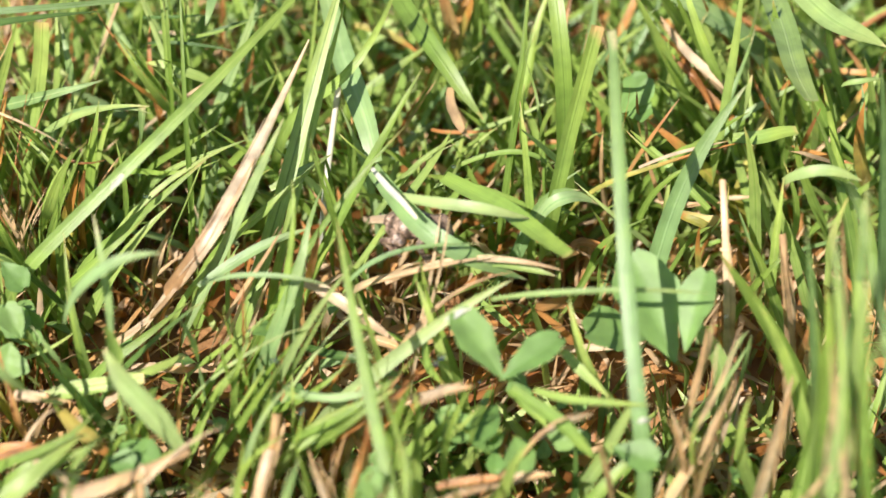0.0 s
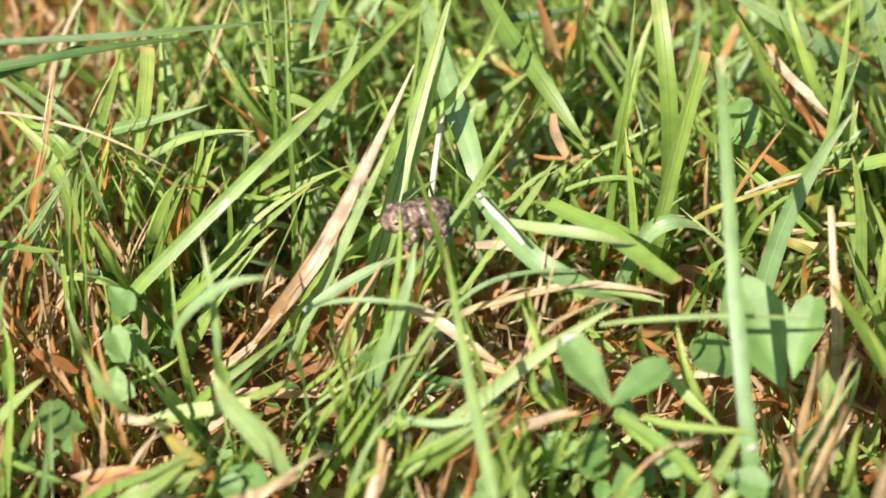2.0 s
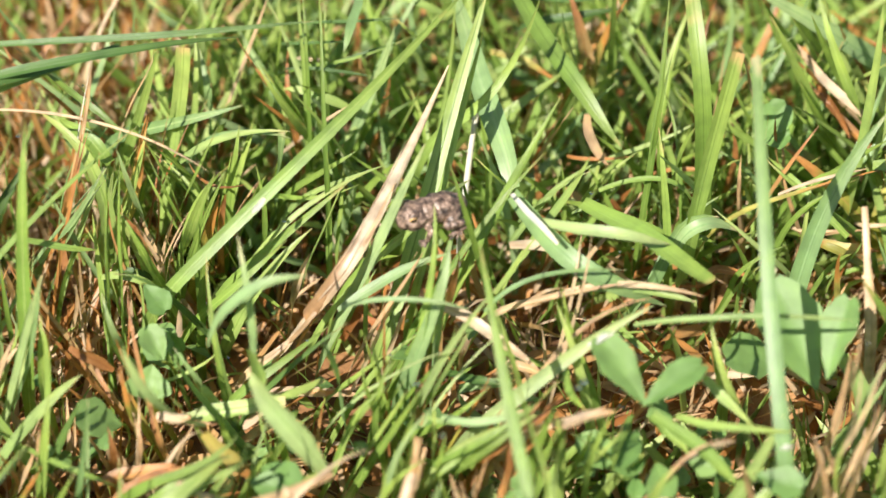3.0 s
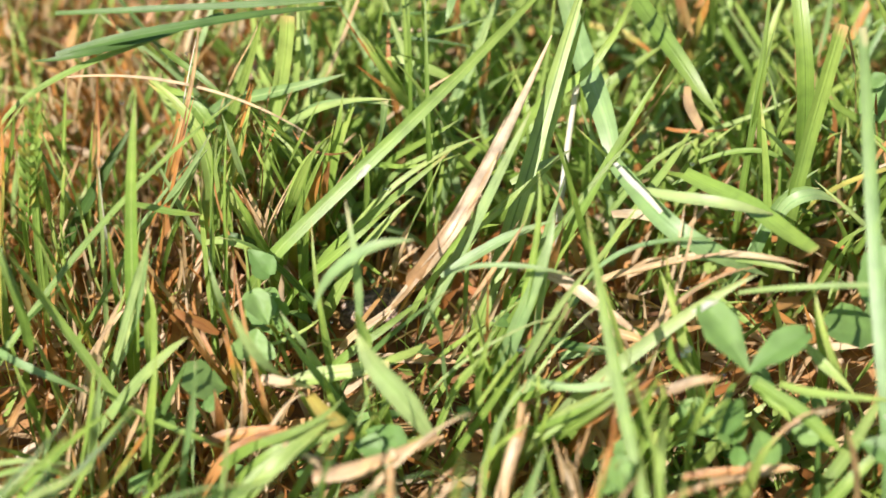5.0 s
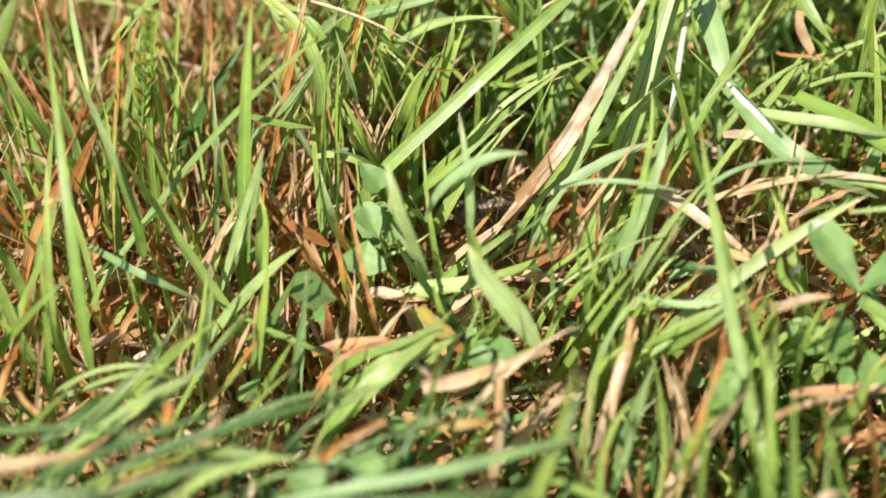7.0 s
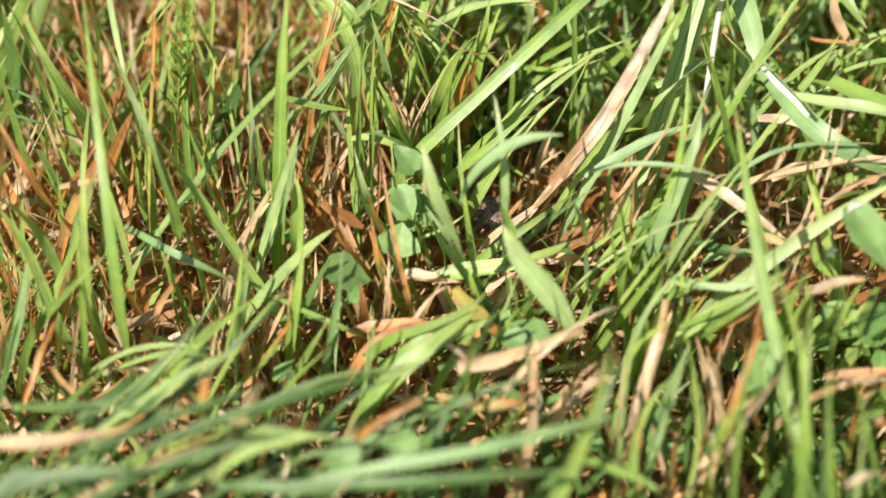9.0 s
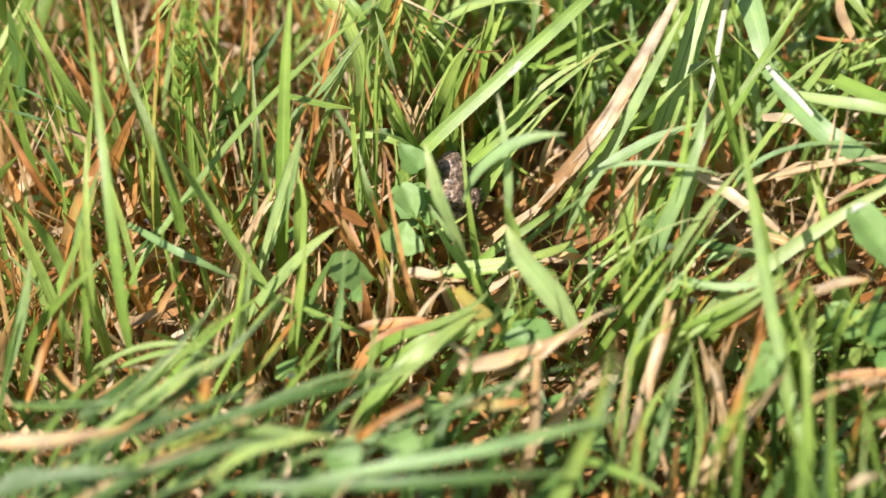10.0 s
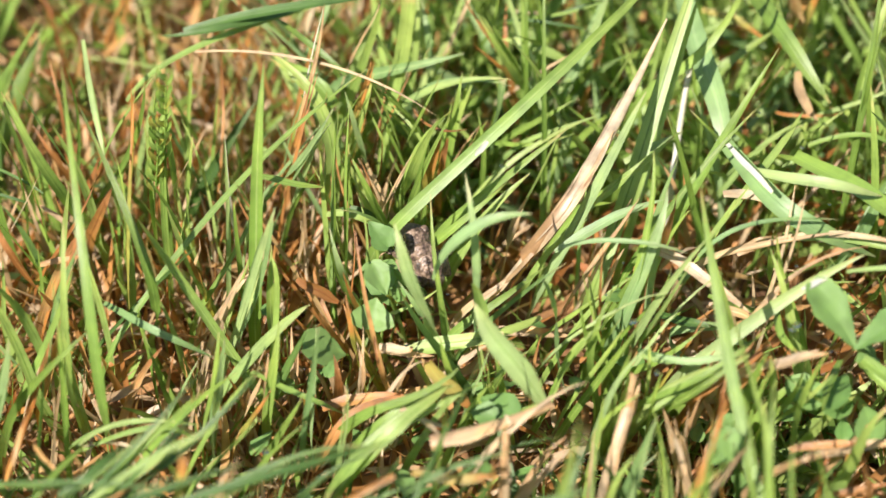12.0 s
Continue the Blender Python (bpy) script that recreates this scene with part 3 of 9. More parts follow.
blade("lime", (41.4, 27.1, 33.0), (34.4, 20.8, 50.6), (30.2, 29.0, 63.0), 2.5)
blade("straw", (24.2, 0.6, 45.0), (29.3, 3.3, 47.1), (36.4, 4.4, 49.0), 1.6)
blade("straw", (-1.1, 12.7, 45.0), (3.7, 12.9, 47.1), (8.6, 14.2, 49.0), 2.8)
blade("straw", (56.6, -3.0, 35.0), (54.2, -5.3, 49.5), (50.2, -5.9, 59.0), 2.4)
blade("straw", (40.2, -10.6, 39.0), (37.5, -16.1, 54.5), (34.1, -16.9, 65.0), 2.4)
blade("lime", (-1.1, -14.1, 41.0), (-4.2, -20.2, 58.6), (-13.3, 5.4, 71.0), 2.1)
blade("green", (-1.7, 60.6, 29.0), (-2.4, 54.4, 41.4), (-2.0, 55.6, 49.0), 1.9)
blade("lime", (-0.5, 31.1, 45.0), (0.1, 21.4, 47.1), (3.7, 12.3, 49.0), 2.0)
blade("green", (-25.7, 10.0, 33.0), (-14.5, 7.2, 44.4), (-4.9, 10.7, 51.0), 2.1)
blade("green", (-26.8, 7.6, 37.0), (-13.3, 6.9, 48.4), (-1.4, 16.4, 55.0), 1.8)
blade("blue", (-27.6, 12.6, 45.0), (-18.2, 9.5, 47.1), (-9.8, 11.4, 49.0), 1.8)
blade("brown", (-9.2, 15.1, 39.0), (-7.4, 16.9, 44.2), (-2.7, 22.9, 49.0), 2.8)
blade("straw", (-35.0, 5.8, 21.0), (-33.3, 5.4, 35.5), (-32.1, 6.2, 45.0), 3.3, stem=True)
blade("brown", (-14.2, 2.7, 25.0), (-12.9, -1.3, 39.5), (-12.4, -0.7, 49.0), 3.0)
blade("straw", (-20.6, 5.2, 23.0), (-18.6, 2.6, 35.4), (-16.8, 3.6, 43.0), 1.7)
blade("lime", (-29.8, 14.3, 25.0), (-28.8, 11.0, 40.5), (-29.4, 12.4, 51.0), 1.7)
blade("green", (-41.7, 21.1, 25.0), (-42.3, 18.3, 41.6), (-38.7, 24.4, 53.0), 2.0)
blade("brown", (-56.6, 28.3, 21.0), (-56.0, 28.2, 28.3), (-54.7, 28.5, 35.0), 1.2)
blade("brown", (-62.3, 37.5, 29.0), (-57.5, 35.2, 30.0), (-52.9, 35.1, 31.0), 2.0)
blade("straw", (-92.3, 22.6, 33.0), (-88.1, 20.8, 34.0), (-84.1, 19.6, 35.0), 2.6, cut=0.8)
blade("lime", (-85.6, 23.7, 31.0), (-74.7, 24.9, 34.1), (-63.1, 24.2, 37.0), 3.7, cut=0.7)
blade("blue", (-78.8, 19.6, 57.0), (-71.0, 17.9, 73.0), (-56.5, 18.5, 79.0), 3.2, loose=True)
blade("pale", (-50.5, -4.6, 43.0), (-59.9, -2.7, 56.4), (-68.0, 3.2, 65.0), 6.0, loose=True)
blade("lime", (-67.3, 14.9, 49.0), (-67.7, 14.4, 55.2), (-69.7, 14.7, 61.0), 3.3, loose=True)
blade("deep_shaded", (-79.9, 19.7, 39.0), (-83.8, 19.6, 46.3), (-87.2, 21.1, 53.0), 2.3)
blade("blue", (-69.2, 22.0, 49.0), (-69.5, 22.2, 66.6), (-72.5, 31.2, 79.0), 3.9)
blade("straw", (-71.3, 51.4, 25.0), (-65.5, 53.4, 29.2), (-58.0, 59.8, 33.0), 2.1)
blade("blue", (-51.5, 30.5, 33.0), (-51.6, 23.5, 48.5), (-54.1, 20.4, 59.0), 3.7)
blade("pale", (-32.8, 30.2, 35.0), (-25.3, 26.9, 54.7), (-16.4, 29.3, 69.0), 2.1)
blade("blue", (-30.7, 44.0, 29.0), (-29.3, 43.4, 46.6), (-28.5, 48.7, 59.0), 3.5)
blade("green", (-2.7, -30.8, 41.0), (-13.4, 2.8, 63.8), (-20.2, 29.0, 81.0), 3.2)
blade("lime", (-12.6, 19.2, 45.0), (-15.4, 20.4, 58.4), (-17.6, 25.3, 67.0), 2.2)
blade("straw", (-28.7, 45.1, 49.0), (-19.1, 41.3, 45.9), (-6.5, 31.1, 43.0), 2.9)
blade("blue", (-51.2, 36.4, 55.0), (-37.3, 33.2, 61.0), (-22.1, 32.5, 59.0), 1.4)
blade("straw", (-74.7, -20.7, 45.0), (-61.7, -17.7, 48.1), (-49.1, -12.0, 51.0), 3.6, stem=True, label='thick dry straw lying across the grass')
blade("straw", (-83.5, -4.7, 39.0), (-77.6, -11.7, 42.6), (-71.6, -21.5, 46.0), 2.2)
blade("straw", (-53.1, -14.6, 51.0), (-47.4, -11.3, 54.1), (-41.6, -10.7, 57.0), 1.7)
blade("straw", (-37.9, -9.9, 19.0), (-35.6, -12.3, 34.5), (-32.8, -5.0, 45.0), 3.0, stem=True, cut=0.9)
blade("brown", (-88.7, 17.4, 20.0), (-94.4, 22.2, 42.5), (-98.6, 34.0, 58.5), 1.3)
blade("brown", (-88.4, 17.8, 21.0), (-91.2, 15.5, 32.4), (-93.4, 23.3, 39.0), 1.4)
blade("brown", (-103.6, 35.1, 35.0), (-108.3, 34.9, 38.1), (-113.5, 35.4, 41.0), 2.8, cut=0.5, loose=True)
blade("brown", (-106.5, 40.3, 23.0), (-119.0, 43.6, 43.7), (-127.8, 44.0, 59.0), 1.2)
blade("brown", (-105.4, 36.7, 23.0), (-110.1, 35.1, 34.4), (-115.7, 43.1, 41.0), 1.2)
blade("lime", (-86.8, 24.2, 31.0), (-71.2, 25.2, 34.1), (-55.0, 32.1, 37.0), 3.5, cut=0.5)
blade("straw", (-93.3, 22.0, 32.0), (-86.5, 22.0, 32.0), (-79.1, 21.5, 32.0), 1.6, loose=True)
blade("white", (-90.8, 76.2, 18.0), (-89.3, 74.2, 21.0), (-88.4, 77.3, 20.0), 1.1, cut=0.7, loose=True)
blade("green", (-79.1, 39.7, 29.0), (-81.2, 41.2, 45.6), (-83.2, 50.7, 57.0), 1.5)
blade("lime", (-84.2, 24.0, 29.0), (-86.7, 19.7, 39.3), (-88.8, 16.8, 45.0), 1.4)
blade("olive", (-78.9, 7.0, 43.0), (-73.7, 5.1, 37.8), (-68.0, 3.6, 33.0), 3.7)
blade("straw", (-89.2, 12.0, 27.0), (-83.8, 9.5, 38.4), (-78.9, 5.3, 45.0), 1.4)
blade("green", (-87.0, -15.7, 39.0), (-78.7, -12.5, 45.2), (-67.9, -10.5, 51.0), 3.8)
blade("deep_shaded", (-126.5, -66.1, 63.0), (-102.4, -60.1, 71.0), (-76.5, -49.3, 73.0), 2.5)
blade("blue", (-95.6, -75.9, 65.0), (-64.4, -71.9, 73.0), (-37.2, -61.1, 75.0), 2.6)
blade("deep_shaded", (-104.4, -76.8, 63.0), (-73.6, -76.7, 68.0), (-47.2, -71.7, 69.0), 2.7)
blade("straw", (-166.7, -70.3, 61.0), (-147.9, -70.7, 65.0), (-133.3, -65.6, 65.0), 1.9)
blade("deep_shaded", (-161.5, -56.4, 59.0), (-140.8, -58.2, 63.0), (-124.2, -60.1, 65.0), 0.9)
blade("deep_shaded", (-149.2, -43.1, 39.0), (-134.8, -35.9, 54.5), (-123.0, -24.2, 65.0), 1.5)
blade("green", (-147.7, -35.8, 35.0), (-132.1, -27.7, 50.5), (-121.8, -25.4, 61.0), 1.6)
blade("deep_shaded", (-144.3, -35.1, 33.0), (-124.5, -29.4, 49.6), (-110.6, -15.6, 61.0), 2.0)
blade("deep_shaded", (-140.1, -39.4, 41.0), (-130.5, -34.8, 52.4), (-123.4, -25.5, 59.0), 1.6)
blade("green", (-145.3, -62.5, 55.0), (-131.8, -52.2, 62.3), (-114.4, -44.2, 69.0), 1.5)
blade("deep_shaded", (-147.7, -73.5, 61.0), (-127.0, -62.8, 65.2), (-107.9, -55.0, 69.0), 1.9)
blade("deep_shaded", (-154.8, -87.4, 65.0), (-142.3, -83.0, 68.1), (-126.7, -82.6, 71.0), 2.9)
blade("deep_shaded", (-138.7, -86.6, 63.0), (-123.6, -78.0, 68.2), (-100.1, -72.5, 73.0), 2.4)
blade("lime", (-113.9, -82.2, 69.0), (-106.5, -74.4, 71.1), (-91.6, -71.6, 73.0), 2.2)
blade("straw", (-118.1, -53.4, 49.0), (-112.3, -57.8, 63.5), (-108.3, -57.7, 73.0), 2.0)
blade("straw", (-129.0, -78.9, 67.0), (-121.5, -76.6, 70.1), (-115.0, -74.9, 73.0), 1.7)
blade("olive", (-124.1, -55.7, 49.0), (-121.3, -58.6, 62.4), (-120.3, -56.6, 71.0), 2.5, cut=0.7, loose=True)
blade("olive", (-89.7, -51.5, 55.0), (-85.3, -50.1, 58.1), (-78.9, -47.5, 61.0), 1.9, cut=0.7)
blade("green", (-151.6, -2.9, 19.0), (-151.8, -5.9, 61.6), (-164.6, 37.8, 97.0), 3.0)
blade("lime", (-152.7, -2.5, 19.0), (-152.5, -2.9, 46.0), (-157.5, 10.2, 67.0), 2.0)
blade("lime", (-125.0, 38.5, 23.0), (-122.3, 37.6, 61.4), (-120.9, 50.5, 93.0), 3.6)
blade("lime", (-150.4, 57.3, 23.0), (-149.1, 58.2, 55.2), (-145.4, 61.0, 81.0), 1.8)
blade("green", (-151.1, 21.0, 37.0), (-127.2, 49.5, 59.8), (-100.2, 72.7, 77.0), 1.8)
blade("olive", (-156.2, 39.5, 23.0), (-153.1, 37.3, 54.1), (-153.8, 57.3, 79.0), 1.6)
blade("lime", (-120.3, 17.4, 20.0), (-137.4, 23.3, 46.4), (-146.8, 22.5, 67.0), 2.6)
blade("pale", (-133.2, 48.9, 27.0), (-131.6, 47.5, 51.4), (-131.7, 51.0, 70.0), 1.3)
blade("straw", (-150.4, 67.2, 39.0), (-142.7, 56.3, 57.1), (-136.4, 55.4, 70.0), 1.0)
blade("blue", (-127.0, 35.1, 25.0), (-120.0, 29.0, 47.8), (-117.2, 32.4, 65.0), 2.0)
blade("blue", (-128.7, 36.0, 25.0), (-123.9, 34.8, 43.6), (-120.2, 33.0, 57.0), 1.3)
blade("straw", (-136.0, 39.9, 21.0), (-130.0, 37.4, 32.4), (-124.5, 42.5, 39.0), 1.8)
blade("brown", (-170.7, 26.7, 35.0), (-176.4, 19.9, 54.7), (-184.7, 25.2, 69.0), 2.9)
blade("brown", (-173.7, 29.8, 45.0), (-168.4, 30.7, 46.0), (-163.5, 31.5, 47.0), 1.8)
blade("brown", (-171.2, 33.3, 39.0), (-166.3, 31.5, 49.3), (-162.6, 32.7, 55.0), 2.4)
blade("green", (-107.3, 46.9, 23.0), (-108.3, 62.0, 48.9), (-107.1, 66.2, 69.0), 1.4)
blade("green", (-106.0, 61.9, 25.0), (-105.1, 61.1, 49.9), (-104.8, 68.7, 69.0), 1.5)
blade("brown", (-124.2, 84.5, 35.0), (-119.0, 77.2, 53.6), (-115.9, 82.1, 67.0), 1.4)
blade("lime", (-96.8, 63.6, 37.0), (-100.3, 61.1, 49.4), (-104.7, 65.0, 57.0), 2.6)
blade("straw", (-98.0, 67.8, 35.0), (-93.8, 63.1, 48.4), (-89.1, 66.6, 57.0), 1.1)
blade("brown", (-97.6, 67.5, 37.0), (-99.1, 62.3, 49.4), (-101.6, 62.6, 57.0), 1.2)
blade("green", (-90.1, 76.7, 27.0), (-88.5, 79.3, 47.7), (-80.7, 76.3, 63.0), 2.0)
blade("brown", (-85.7, 87.2, 29.0), (-83.6, 79.5, 44.5), (-81.8, 76.0, 55.0), 2.3)
blade("green", (-94.4, 89.2, 33.0), (-97.2, 86.1, 50.6), (-102.4, 85.7, 63.0), 1.9)
blade("blue", (-104.5, 90.1, 35.0), (-105.6, 81.5, 51.6), (-108.0, 81.6, 63.0), 2.5)
blade("blue", (-124.8, 76.0, 37.0), (-116.2, 69.8, 52.5), (-109.6, 74.4, 63.0), 2.3)
blade("green", (-126.0, 56.5, 55.0), (-118.4, 58.1, 51.9), (-110.1, 60.6, 49.0), 1.8)
blade("blue", (-157.7, 24.4, 39.0), (-143.5, 12.2, 43.0), (-129.1, 12.2, 35.0), 1.9)
blade("green", (-139.7, 8.0, 23.0), (-141.3, 5.3, 36.4), (-144.5, 8.7, 45.0), 1.4)
blade("green", (-121.0, 12.8, 31.0), (-106.0, 1.3, 35.0), (-97.9, 5.3, 27.0), 1.6)
blade("green", (-158.9, -12.6, 27.0), (-146.2, -9.4, 33.0), (-129.2, -5.9, 31.0), 1.3)
blade("lime", (-129.9, 2.1, 25.0), (-126.8, 1.6, 39.5), (-126.1, 6.0, 49.0), 3.7)
blade("lime", (-159.7, -11.9, 21.0), (-158.8, -11.3, 42.8), (-159.2, -7.4, 59.0), 1.5)
blade("brown", (-172.9, -11.5, 21.0), (-165.8, -9.7, 40.7), (-161.1, -6.7, 55.0), 2.0)
blade("straw", (-164.7, -8.5, 19.0), (-162.3, -8.1, 34.5), (-164.3, -3.1, 45.0), 1.0)
blade("blue", (-179.2, -12.2, 21.0), (-171.9, -14.6, 42.8), (-169.2, -12.3, 59.0), 3.9)
blade("green", (-172.7, -7.3, 31.0), (-163.3, -11.6, 47.6), (-151.8, -6.8, 59.0), 2.2)
blade("green", (-169.7, 12.3, 31.0), (-173.9, 7.4, 51.7), (-180.2, -0.1, 67.0), 2.9)
blade("green", (-159.1, 3.0, 23.0), (-160.2, 0.9, 38.5), (-161.8, 4.1, 49.0), 2.3)
blade("green", (-148.3, 27.7, 25.0), (-145.1, 19.1, 56.1), (-164.2, 45.4, 81.0), 2.6)
blade("lime", (-174.4, 70.2, 25.0), (-179.6, 61.2, 48.8), (-190.0, 67.2, 67.0), 3.4)
blade("green", (-188.7, 68.9, 23.0), (-186.8, 61.7, 47.9), (-191.6, 57.8, 67.0), 3.4)
blade("green", (-183.2, 53.5, 25.0), (-186.7, 43.7, 44.7), (-191.4, 37.6, 59.0), 2.7)
blade("green", (-155.0, 65.7, 23.0), (-152.7, 59.8, 52.0), (-150.2, 66.9, 75.0), 1.5)
blade("green", (-171.0, 81.9, 27.0), (-158.4, 67.9, 54.0), (-153.0, 64.3, 75.0), 2.0)
blade("straw", (-156.2, 67.0, 29.0), (-152.5, 62.7, 41.4), (-151.3, 64.0, 49.0), 2.2)
blade("brown", (-172.7, 73.5, 35.0), (-170.1, 71.2, 41.2), (-168.3, 69.5, 47.0), 2.8)
blade("blue", (-105.1, -4.2, 35.0), (-103.2, -0.4, 48.4), (-102.3, 1.2, 57.0), 1.7)
blade("lime", (-116.6, 7.7, 23.0), (-114.2, 6.0, 38.5), (-113.3, 11.3, 49.0), 2.8)
blade("straw", (-118.5, 11.6, 21.0), (-116.8, 8.8, 32.4), (-116.1, 11.0, 39.0), 2.3)
blade("straw", (-101.9, 19.5, 19.0), (-102.5, 18.4, 25.2), (-103.8, 17.6, 31.0), 2.9, cut=0.8)
blade("brown", (-103.5, 6.6, 27.0), (-95.7, 8.1, 29.1), (-86.1, 8.9, 31.0), 2.9)
blade("pale", (-96.1, -9.9, 31.0), (-94.4, -11.1, 42.4), (-95.0, -7.6, 49.0), 1.2)
blade("straw", (-96.4, 18.2, 19.0), (-95.8, 18.4, 29.3), (-97.4, 21.6, 35.0), 1.7)
blade("olive", (-97.3, 28.2, 25.0), (-99.0, 25.0, 35.3), (-101.5, 28.1, 41.0), 1.5)
blade("lime", (-97.4, 34.3, 31.0), (-87.5, 35.4, 34.1), (-80.1, 40.4, 37.0), 1.0)
blade("green", (-61.1, 28.2, 31.0), (-62.6, 16.6, 34.1), (-63.4, 5.6, 37.0), 2.9)
blade("green", (-64.9, 14.4, 29.0), (-66.2, 10.3, 39.3), (-67.4, 13.3, 45.0), 1.7)
blade("green", (-35.0, 54.7, 37.0), (-21.9, 61.8, 57.7), (-6.4, 73.5, 73.0), 1.8)
blade("lime", (-46.9, 72.6, 39.0), (-36.6, 72.2, 50.4), (-26.6, 80.1, 57.0), 3.0)
blade("blue", (-53.4, 51.6, 41.0), (-42.1, 56.4, 47.2), (-28.1, 59.7, 53.0), 3.0, loose=True)
blade("straw", (-41.3, 74.6, 31.0), (-38.7, 71.1, 38.3), (-36.2, 69.3, 45.0), 1.7)
blade("brown", (-28.0, 68.0, 45.0), (-26.8, 65.2, 48.1), (-25.2, 62.0, 51.0), 3.0)
blade("lime", (1.1, 61.8, 31.0), (-1.1, 52.5, 43.4), (-2.2, 51.3, 51.0), 2.4)
blade("straw", (-0.9, 49.3, 41.0), (0.8, 49.3, 54.4), (2.1, 57.3, 63.0), 1.3)
blade("pale", (-6.6, 105.6, 33.0), (-0.2, 105.9, 40.3), (7.5, 104.6, 47.0), 2.1)
blade("lime", (15.5, 95.9, 35.0), (4.1, 96.1, 39.2), (-3.0, 92.5, 43.0), 3.2)
blade("straw", (3.3, 123.6, 47.0), (4.8, 113.0, 46.0), (8.8, 105.6, 45.0), 2.7)
blade("brown", (-1.2, 127.2, 31.0), (5.9, 123.3, 33.1), (15.7, 122.7, 35.0), 1.1)
blade("green", (-44.0, 29.0, 25.0), (-40.8, 23.0, 37.4), (-36.1, 24.5, 45.0), 1.7)
blade("green", (-38.0, 45.2, 29.0), (-32.0, 45.4, 41.4), (-28.3, 42.6, 49.0), 2.1)
blade("green", (-48.3, 24.0, 29.0), (-43.3, 20.1, 41.4), (-35.1, 25.7, 49.0), 1.4)
blade("blue", (-33.0, -10.5, 21.0), (-29.3, -12.0, 36.5), (-26.3, -8.7, 47.0), 2.7)
blade("lime", (-23.4, -0.2, 19.0), (-25.3, -2.9, 33.5), (-27.6, -2.6, 43.0), 1.7)
blade("straw", (-19.6, -1.5, 19.0), (-22.8, -1.5, 32.4), (-25.2, -0.1, 41.0), 2.2)
blade("straw", (-29.0, -23.7, 19.0), (-32.0, -19.2, 26.3), (-33.4, -15.8, 33.0), 1.4)
blade("deep_shaded", (-54.9, -56.8, 45.0), (-44.2, -53.1, 61.6), (-39.8, -42.0, 73.0), 2.8)
blade("straw", (-58.9, -26.4, 27.0), (-58.4, -22.8, 40.4), (-58.5, -19.7, 49.0), 3.0, stem=True)
blade("straw", (-55.3, -11.4, 23.0), (-50.6, -11.0, 33.3), (-46.0, -9.3, 39.0), 2.5)
blade("deep_shaded", (-77.3, -52.3, 41.0), (-73.4, -44.7, 56.5), (-63.0, -11.8, 67.0), 1.8)
blade("green", (-15.2, -45.9, 35.0), (-15.4, -43.9, 55.7), (-14.5, -33.7, 71.0), 2.3)
blade("green", (-1.8, -50.2, 41.0), (-3.0, -47.6, 63.8), (-3.0, -33.5, 81.0), 2.3)
blade("green", (5.0, -49.4, 41.0), (2.3, -49.1, 59.6), (1.6, -42.3, 73.0), 2.8)
blade("green", (-24.6, 6.5, 35.0), (-15.3, 3.3, 46.4), (-6.1, 8.8, 53.0), 2.5)
blade("brown", (-12.9, 3.2, 29.0), (-12.4, -2.1, 42.4), (-11.9, 1.2, 51.0), 2.2)
blade("straw", (-20.4, -22.1, 27.0), (-16.1, -18.7, 34.3), (-11.8, -18.3, 41.0), 2.7)
blade("straw", (-1.3, 0.5, 55.0), (3.2, 1.4, 57.1), (10.2, 1.8, 59.0), 2.5)
blade("brown", (-8.1, 12.1, 45.0), (-4.6, 13.9, 47.1), (-1.1, 15.9, 49.0), 2.2)
blade("green", (0.6, -44.8, 39.0), (-5.2, -41.6, 54.5), (-7.3, -33.0, 65.0), 3.1)
blade("olive", (-109.5, 107.5, 37.0), (-106.5, 104.3, 48.4), (-104.8, 105.9, 55.0), 2.4)
blade("green", (-65.9, 129.3, 31.0), (-71.3, 122.8, 47.6), (-79.5, 124.6, 59.0), 2.6)
blade("olive", (-65.3, 130.1, 29.0), (-72.9, 123.2, 42.4), (-80.5, 121.2, 51.0), 1.9)
blade("blue", (-62.4, 159.3, 39.0), (-58.1, 150.2, 53.5), (-54.8, 153.1, 63.0), 3.9)
blade("green", (-66.9, 125.6, 25.0), (-67.1, 125.4, 52.0), (-69.0, 137.1, 73.0), 1.4)
blade("green", (-61.9, 130.9, 23.0), (-63.6, 133.4, 50.0), (-65.1, 140.4, 71.0), 1.1)
blade("green", (-66.2, 138.4, 49.0), (-54.3, 135.4, 54.2), (-41.5, 137.9, 59.0), 1.3)
blade("brown", (3.7, 165.9, 25.0), (2.4, 155.9, 45.7), (-2.5, 159.2, 61.0), 4.7)
blade("olive", (5.2, 163.4, 25.0), (7.4, 157.7, 44.7), (13.2, 159.1, 59.0), 4.0)
blade("green", (-18.9, 169.3, 59.0), (-4.1, 135.1, 55.0), (12.1, 116.3, 43.0), 5.0)
blade("olive", (-22.3, 161.1, 39.0), (-13.7, 158.9, 38.0), (-4.5, 151.2, 37.0), 2.4)
blade("green", (-17.5, 143.6, 31.0), (-10.3, 146.9, 36.2), (-1.7, 150.9, 41.0), 4.3)
blade("straw", (-12.4, 151.6, 23.0), (-10.7, 150.2, 29.2), (-8.7, 148.7, 35.0), 2.3)
blade("straw", (-6.9, 133.4, 29.0), (-3.5, 125.4, 41.4), (-0.2, 123.6, 49.0), 1.3)
blade("olive", (-91.1, 85.3, 25.0), (-87.1, 81.9, 39.5), (-84.6, 83.2, 49.0), 3.4)
blade("green", (-91.4, 89.4, 23.0), (-97.2, 84.1, 41.6), (-103.8, 87.7, 55.0), 1.4)
